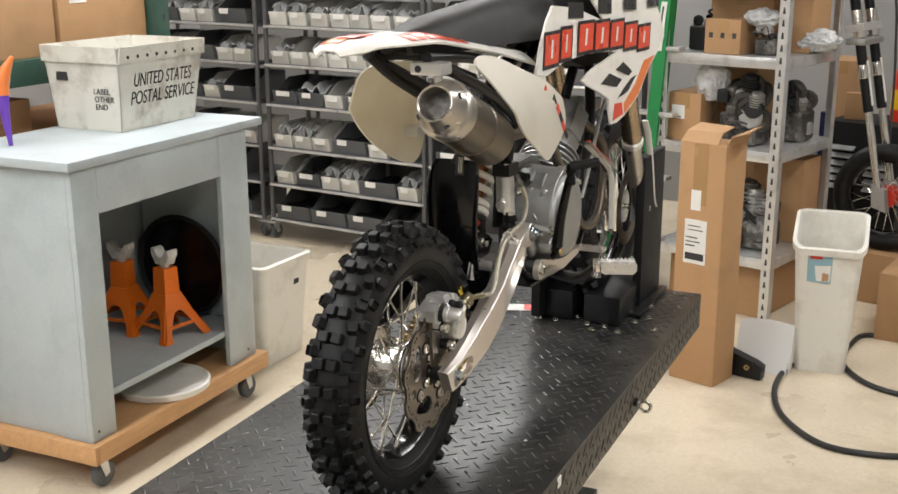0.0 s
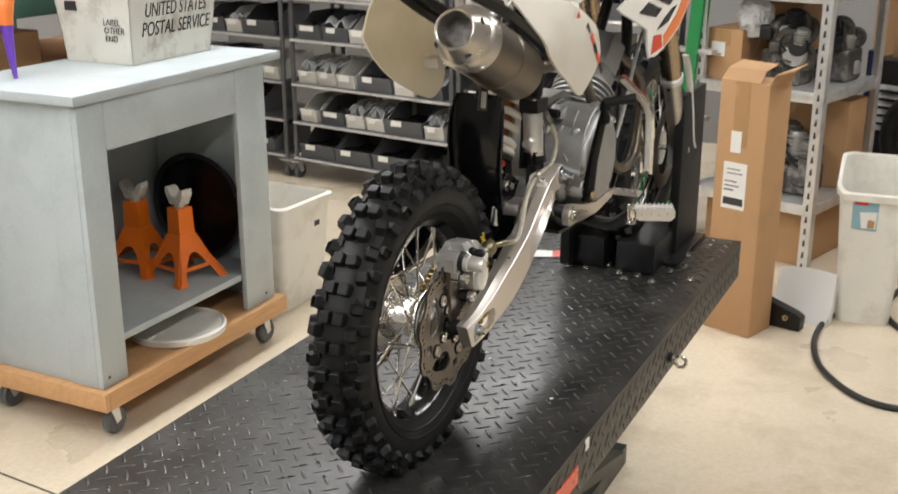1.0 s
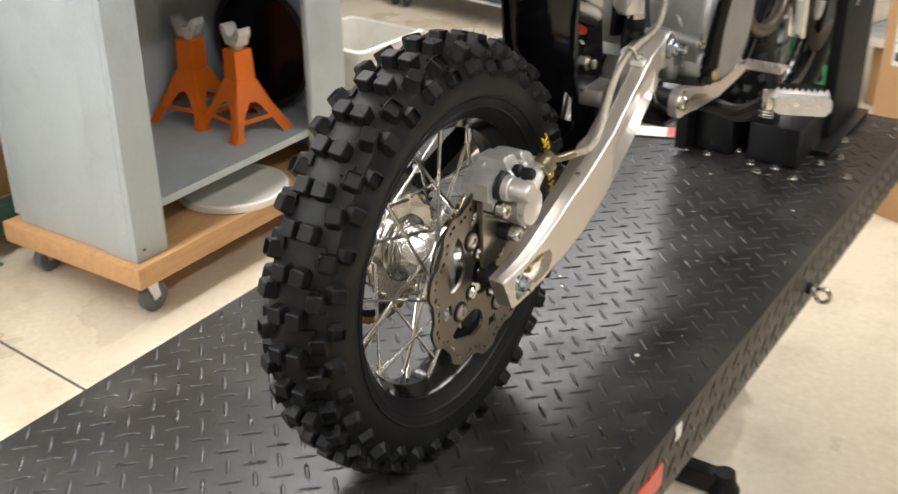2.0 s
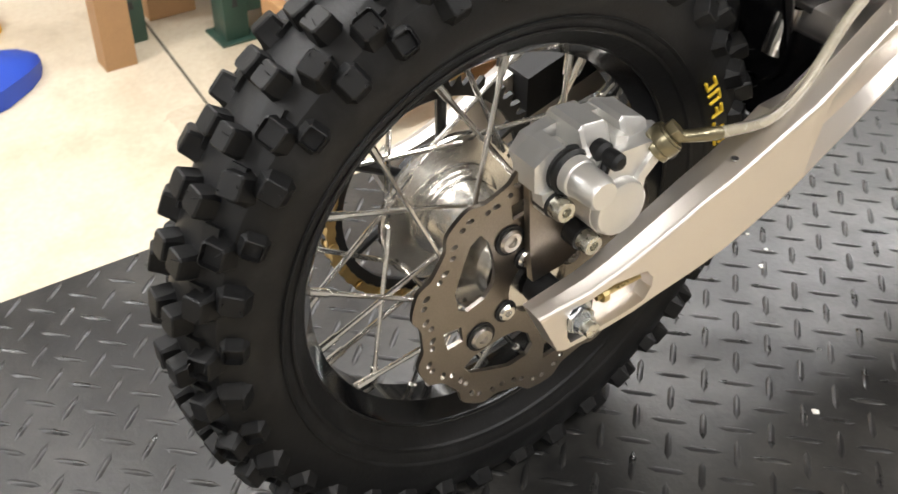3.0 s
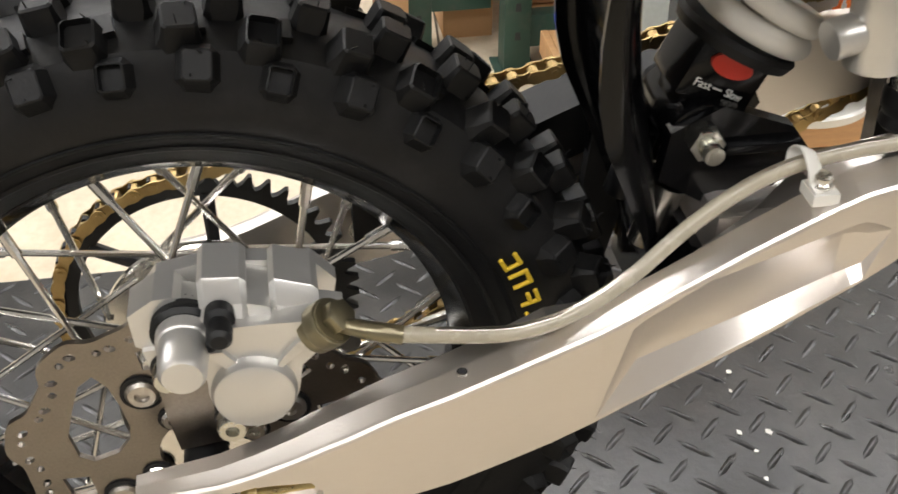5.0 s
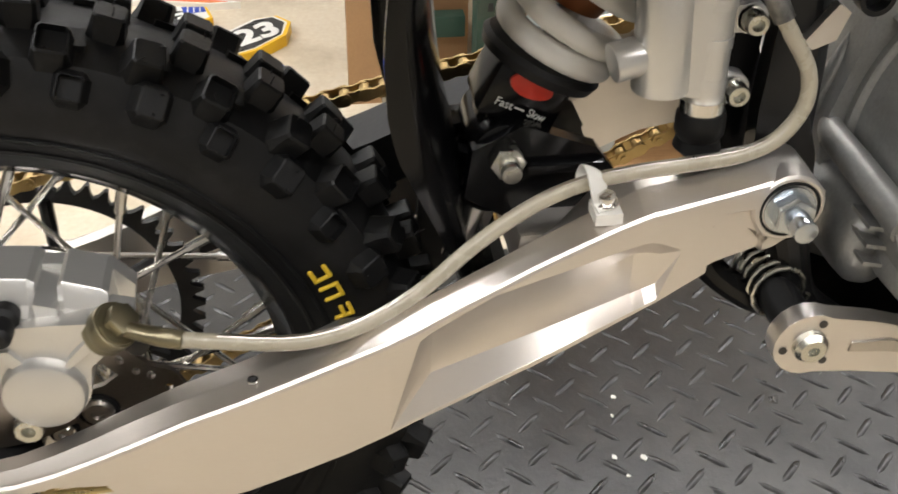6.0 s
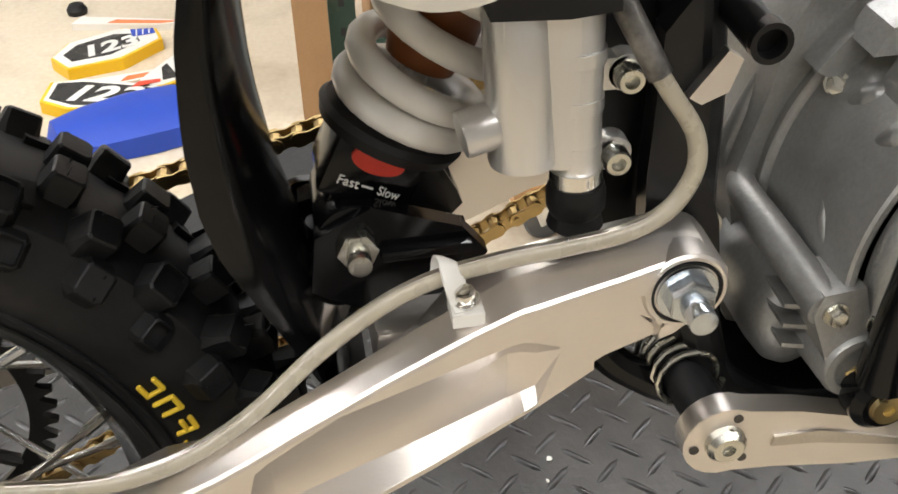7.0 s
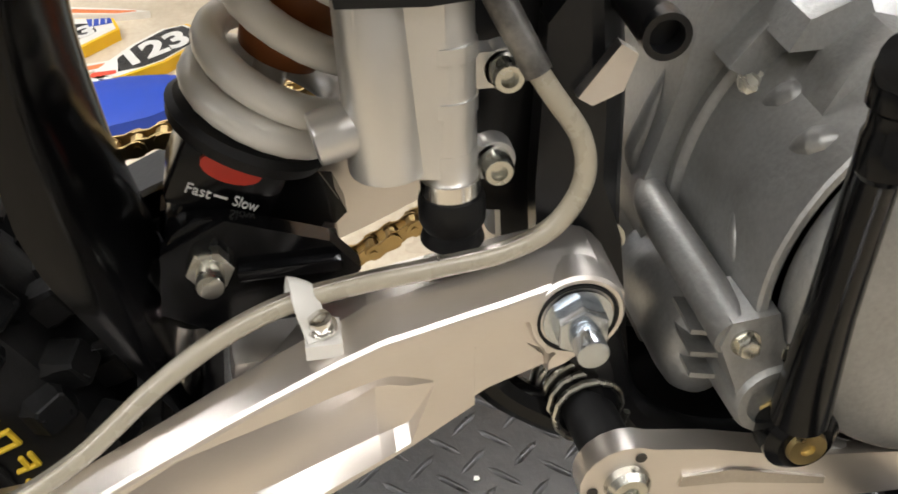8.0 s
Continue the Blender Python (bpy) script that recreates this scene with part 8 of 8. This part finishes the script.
for k in range(3):
    part("printed_bar", prism([(0.132 + k * 0.007, 0.570 - k * 0.0015), (0.1345 + k * 0.007, 0.5695 - k * 0.0015), (0.1385 + k * 0.007, 0.597 - k * 0.0015), (0.136 + k * 0.007, 0.5975 - k * 0.0015)], "X", 0.0521, 0.0528), M_WHITETEXT, st_)

# seat and tank
def seat(u, v):
    y = 0.0 + 0.9 * v
    s = -1 + 2 * u
    half = interp(v, [0, 0.1, 0.5, 1.0], [0.03, 0.062, 0.07, 0.06])
    top = interp(v, [0, 0.12, 0.4, 0.7, 1.0], [0.822, 0.842, 0.862, 0.868, 0.90])
    return (s * half, y, top - (top - 0.79 + 0.02 * v) * abs(s) ** 4)


part("seat", sheet(spread(seat, 17, 24), 0.012), M_SEAT, bike, "black vinyl seat")
tank = [[Vector((x * w, y, z0 + (z1 - z0) * t)) for x, t in ((-1, 0.0), (-1.0, 0.6), (-0.7, 0.95), (0, 1.05), (0.7, 0.95), (1.0, 0.6), (1, 0.0))]
        for y, w, z0, z1 in ((0.62, 0.05, 0.74, 0.86), (0.75, 0.085, 0.70, 0.93), (0.92, 0.09, 0.70, 0.95), (1.05, 0.05, 0.74, 0.92))]
part("fuel_tank", loft(tank), M_MATTBLACK, bike, "black fuel tank")
for sx in (1, -1):
    out = [(0.373, 0.722), (0.395, 0.775), (0.430, 0.818), (0.4745, 0.847), (0.60, 0.836), (0.759, 0.800), (0.66, 0.872), (0.66, 0.92), (0.80, 0.95), (1.05, 0.90), (1.16, 0.79), (1.199, 0.737), (1.1525, 0.706), (1.082, 0.667), (1.045, 0.635), (1.0085, 0.6076), (0.96, 0.588), (0.909, 0.571),
           (0.862, 0.562), (0.8254, 0.563), (0.812, 0.590), (0.8044, 0.624), (0.745, 0.645), (0.6585, 0.671), (0.633, 0.683), (0.70, 0.703), (0.8057, 0.7185), (0.845, 0.726), (0.8043, 0.7314), (0.66, 0.737), (0.537, 0.733), (0.433, 0.713)]
    bm = prism(out, "X", 0.0, 0.005)
    bm.normal_update()
    bmesh.ops.triangulate(bm, faces=[f for f in bm.faces if len(f.verts) > 4])
    for v in bm.verts:
        v.co.x = sx * (v.co.x + 0.105 + 0.06 * max(0, v.co.y - 0.5) - 0.10 * max(0, v.co.z - 0.8))
    sh_ = part("tank_shroud", bm, M_WHITEPL, bike, "white tank shroud with red lettering bars and checks", smooth=15)

    def on_shroud(y, z, e):
        return (sx * (0.1102 + e + 0.06 * max(0, y - 0.5) - 0.10 * max(0, z - 0.8)), y, z)

    def decal(nm, quad, mat_, e=0.0006):
        bm_ = bmesh.new()
        lo = [bm_.verts.new(on_shroud(y, z, e)) for y, z in quad]
        hi = [bm_.verts.new(on_shroud(y, z, e + 0.0008)) for y, z in quad]
        bm_.faces.new(hi)
        bm_.faces.new(lo)
        for i in range(len(quad)):
            j = (i + 1) % len(quad)
            bm_.faces.new((lo[i], lo[j], hi[j], hi[i]))
        part(nm, bm_, mat_, sh_)
    for k in range(7):
        y0 = 0.412 + k * 0.096
        wd_ = 0.052 if k == 1 else 0.080
        z0 = interp(k, [0, 2, 4, 6], [0.734, 0.745, 0.740, 0.722])
        up = interp(k, [0, 3, 6], [0.058, 0.056, 0.050])
        decal("black_outline", [(y0 - 0.006, z0 - 0.008), (y0 + wd_ + 0.009, z0 - 0.008), (y0 + wd_ + 0.013, z0 + up + 0.007), (y0 - 0.001, z0 + up + 0.007)], M_BLACKGRAPH)
        decal("red_block", [(y0, z0), (y0 + wd_, z0), (y0 + wd_ + 0.004, z0 + up), (y0 + 0.004, z0 + up)], M_REDGRAPH, 0.0018)
        decal("white_line", [(y0 + wd_ * 0.40, z0 + 0.012), (y0 + wd_ * 0.52, z0 + 0.012), (y0 + wd_ * 0.58, z0 + up - 0.010), (y0 + wd_ * 0.46, z0 + up - 0.010)], M_WHITETEXT, 0.0030)
    for i in range(7):
        for j in range(3):
            if (i + j) % 2 == 0:
                y0, z0 = 0.55 + i * 0.085, 0.818 + j * 0.034
                decal("black_check", [(y0, z0), (y0 + 0.082, z0 - 0.004), (y0 + 0.088, z0 + 0.028), (y0 + 0.006, z0 + 0.032)], M_BLACKGRAPH)
    decal("orange_flash", [(0.912, 0.577), (1.005, 0.612), (1.076, 0.668), (1.120, 0.697), (1.04, 0.690), (0.985, 0.640), (0.905, 0.602)], M_ORANGEGRAPH)
    decal("red_tip", [(0.832, 0.570), (0.900, 0.577), (0.890, 0.606), (0.842, 0.608)], M_REDGRAPH)
    decal("black_flash", [(0.745, 0.664), (0.85, 0.646), (0.885, 0.660), (0.80, 0.682)], M_BLACKGRAPH)
    decal("black_flash", [(0.84, 0.686), (0.93, 0.664), (0.955, 0.672), (0.89, 0.700)], M_BLACKGRAPH)
    decal("black_flash", [(0.86, 0.618), (0.93, 0.628), (0.985, 0.660), (0.95, 0.656), (0.90, 0.638)], M_BLACKGRAPH)

# fork and front wheel
FA = Vector((0, 1.262, AZ + 0.03))
FK = lambda sx, z: (sx, 1.262 - (z - 0.27) * 0.53, z)
for sx in (-0.092, 0.092):
    fk = part("fork_leg", cyl(FK(sx, 0.25), FK(sx, 0.462), 0.0215, seg=28, w=0.003), M_STEEL, bike, "bronze-grey fork leg with a bright lower tube")
    part("fork_upper", cyl(FK(sx, 0.474), FK(sx, 0.93), 0.0250, seg=28, w=0.002), M_BRONZE, fk, "bronze anodised upper tube")
    part("fork_seal", lathe([(-0.010, 0.0225), (-0.010, 0.0275), (0.003, 0.0285), (0.006, 0.0255)], "Z", 28), M_GALV, fk, "grey seal ring", at=Matrix.Translation(FK(sx, 0.468)) @ pose(0, 0, 0, 28, 0, 0))
    part("axle_clamp", prism([(1.235, 0.235), (1.285, 0.240), (1.285, 0.30), (1.245, 0.31)], "X", sx - 0.02, sx + 0.02, 0.004), M_CAST, fk)
    gx = sx + math.copysign(0.022, sx)
    part("leg_guard", sweep([(gx, 1.190, 0.520), (gx, 1.232, 0.470), (gx, 1.275, 0.375), (gx, 1.305, 0.290), (gx, 1.330, 0.262)], 0.006, 10, flat=(0.009, 0.003)), M_WHITEPL, fk, "white plastic leg guard")
fw = part("front_tyre", lathe([(math.cos(a) * 0.036, 0.222 + math.sin(a) * 0.042) for a in [i * math.pi / 8 for i in range(16)]], "X", 64, closed=True), M_RUBBER, bike, "black knobbly front tyre", at=FA)
fsrc = None
for i in range(36):
    for kx, tl in ((-0.024, -35), (0.0, 0), (0.024, 35)):
        m_ = pose(0, 0, 0, i * 10 + (5 if kx else 0), 0, 0) @ Matrix.Translation((kx, 0, 0.262 - abs(kx) * 0.35)) @ pose(0, 0, 0, 0, tl, 0)
        if fsrc is None:
            fsrc = part("knob", knob_mesh(0.017, 0.02, 0.012, 0.013, 0.014), M_KNOB, fw, at=m_)
        else:
            share("knob", fsrc, fw, m_)
frim = part("front_rim", lathe([(-0.022, 0.188), (0.022, 0.188), (0.020, 0.176), (0.008, 0.170), (-0.008, 0.170), (-0.020, 0.176)], "X", 64, closed=True), M_RIM, bike, "gloss black front rim", at=FA)
part("front_hub", lathe([(-0.05, 0.008), (-0.05, 0.045), (-0.03, 0.025), (0.03, 0.025), (0.05, 0.045), (0.05, 0.008)], "X", 32), M_CHROME, bike, "polished front hub", at=FA)
for k in range(32):
    s = 1 if k % 2 else -1
    l2 = 1 if (k // 2) % 2 else -1
    a = 2 * math.pi * k / 32
    part("spoke", cyl((s * 0.038, 0.04 * math.cos(a + l2), 0.04 * math.sin(a + l2)), (s * 0.005, 0.172 * math.cos(a), 0.172 * math.sin(a)), 0.0018, seg=6), M_STEEL, frim)
part("front_disc", lathe([(0.056, 0.07), (0.056, 0.105), (0.059, 0.105), (0.059, 0.07)], "X", 48, closed=True), M_DISC, bike, "front brake disc", at=FA)
part("front_axle", cyl((-0.12, FA.y, FA.z), (0.12, FA.y, FA.z), 0.007, seg=14), M_ZINC, bike)
part("lower_clamp", box(-0.125, 0.125, 0.970, 1.030, 0.76, 0.79, 0.006), M_BLACKSTEEL, bike)
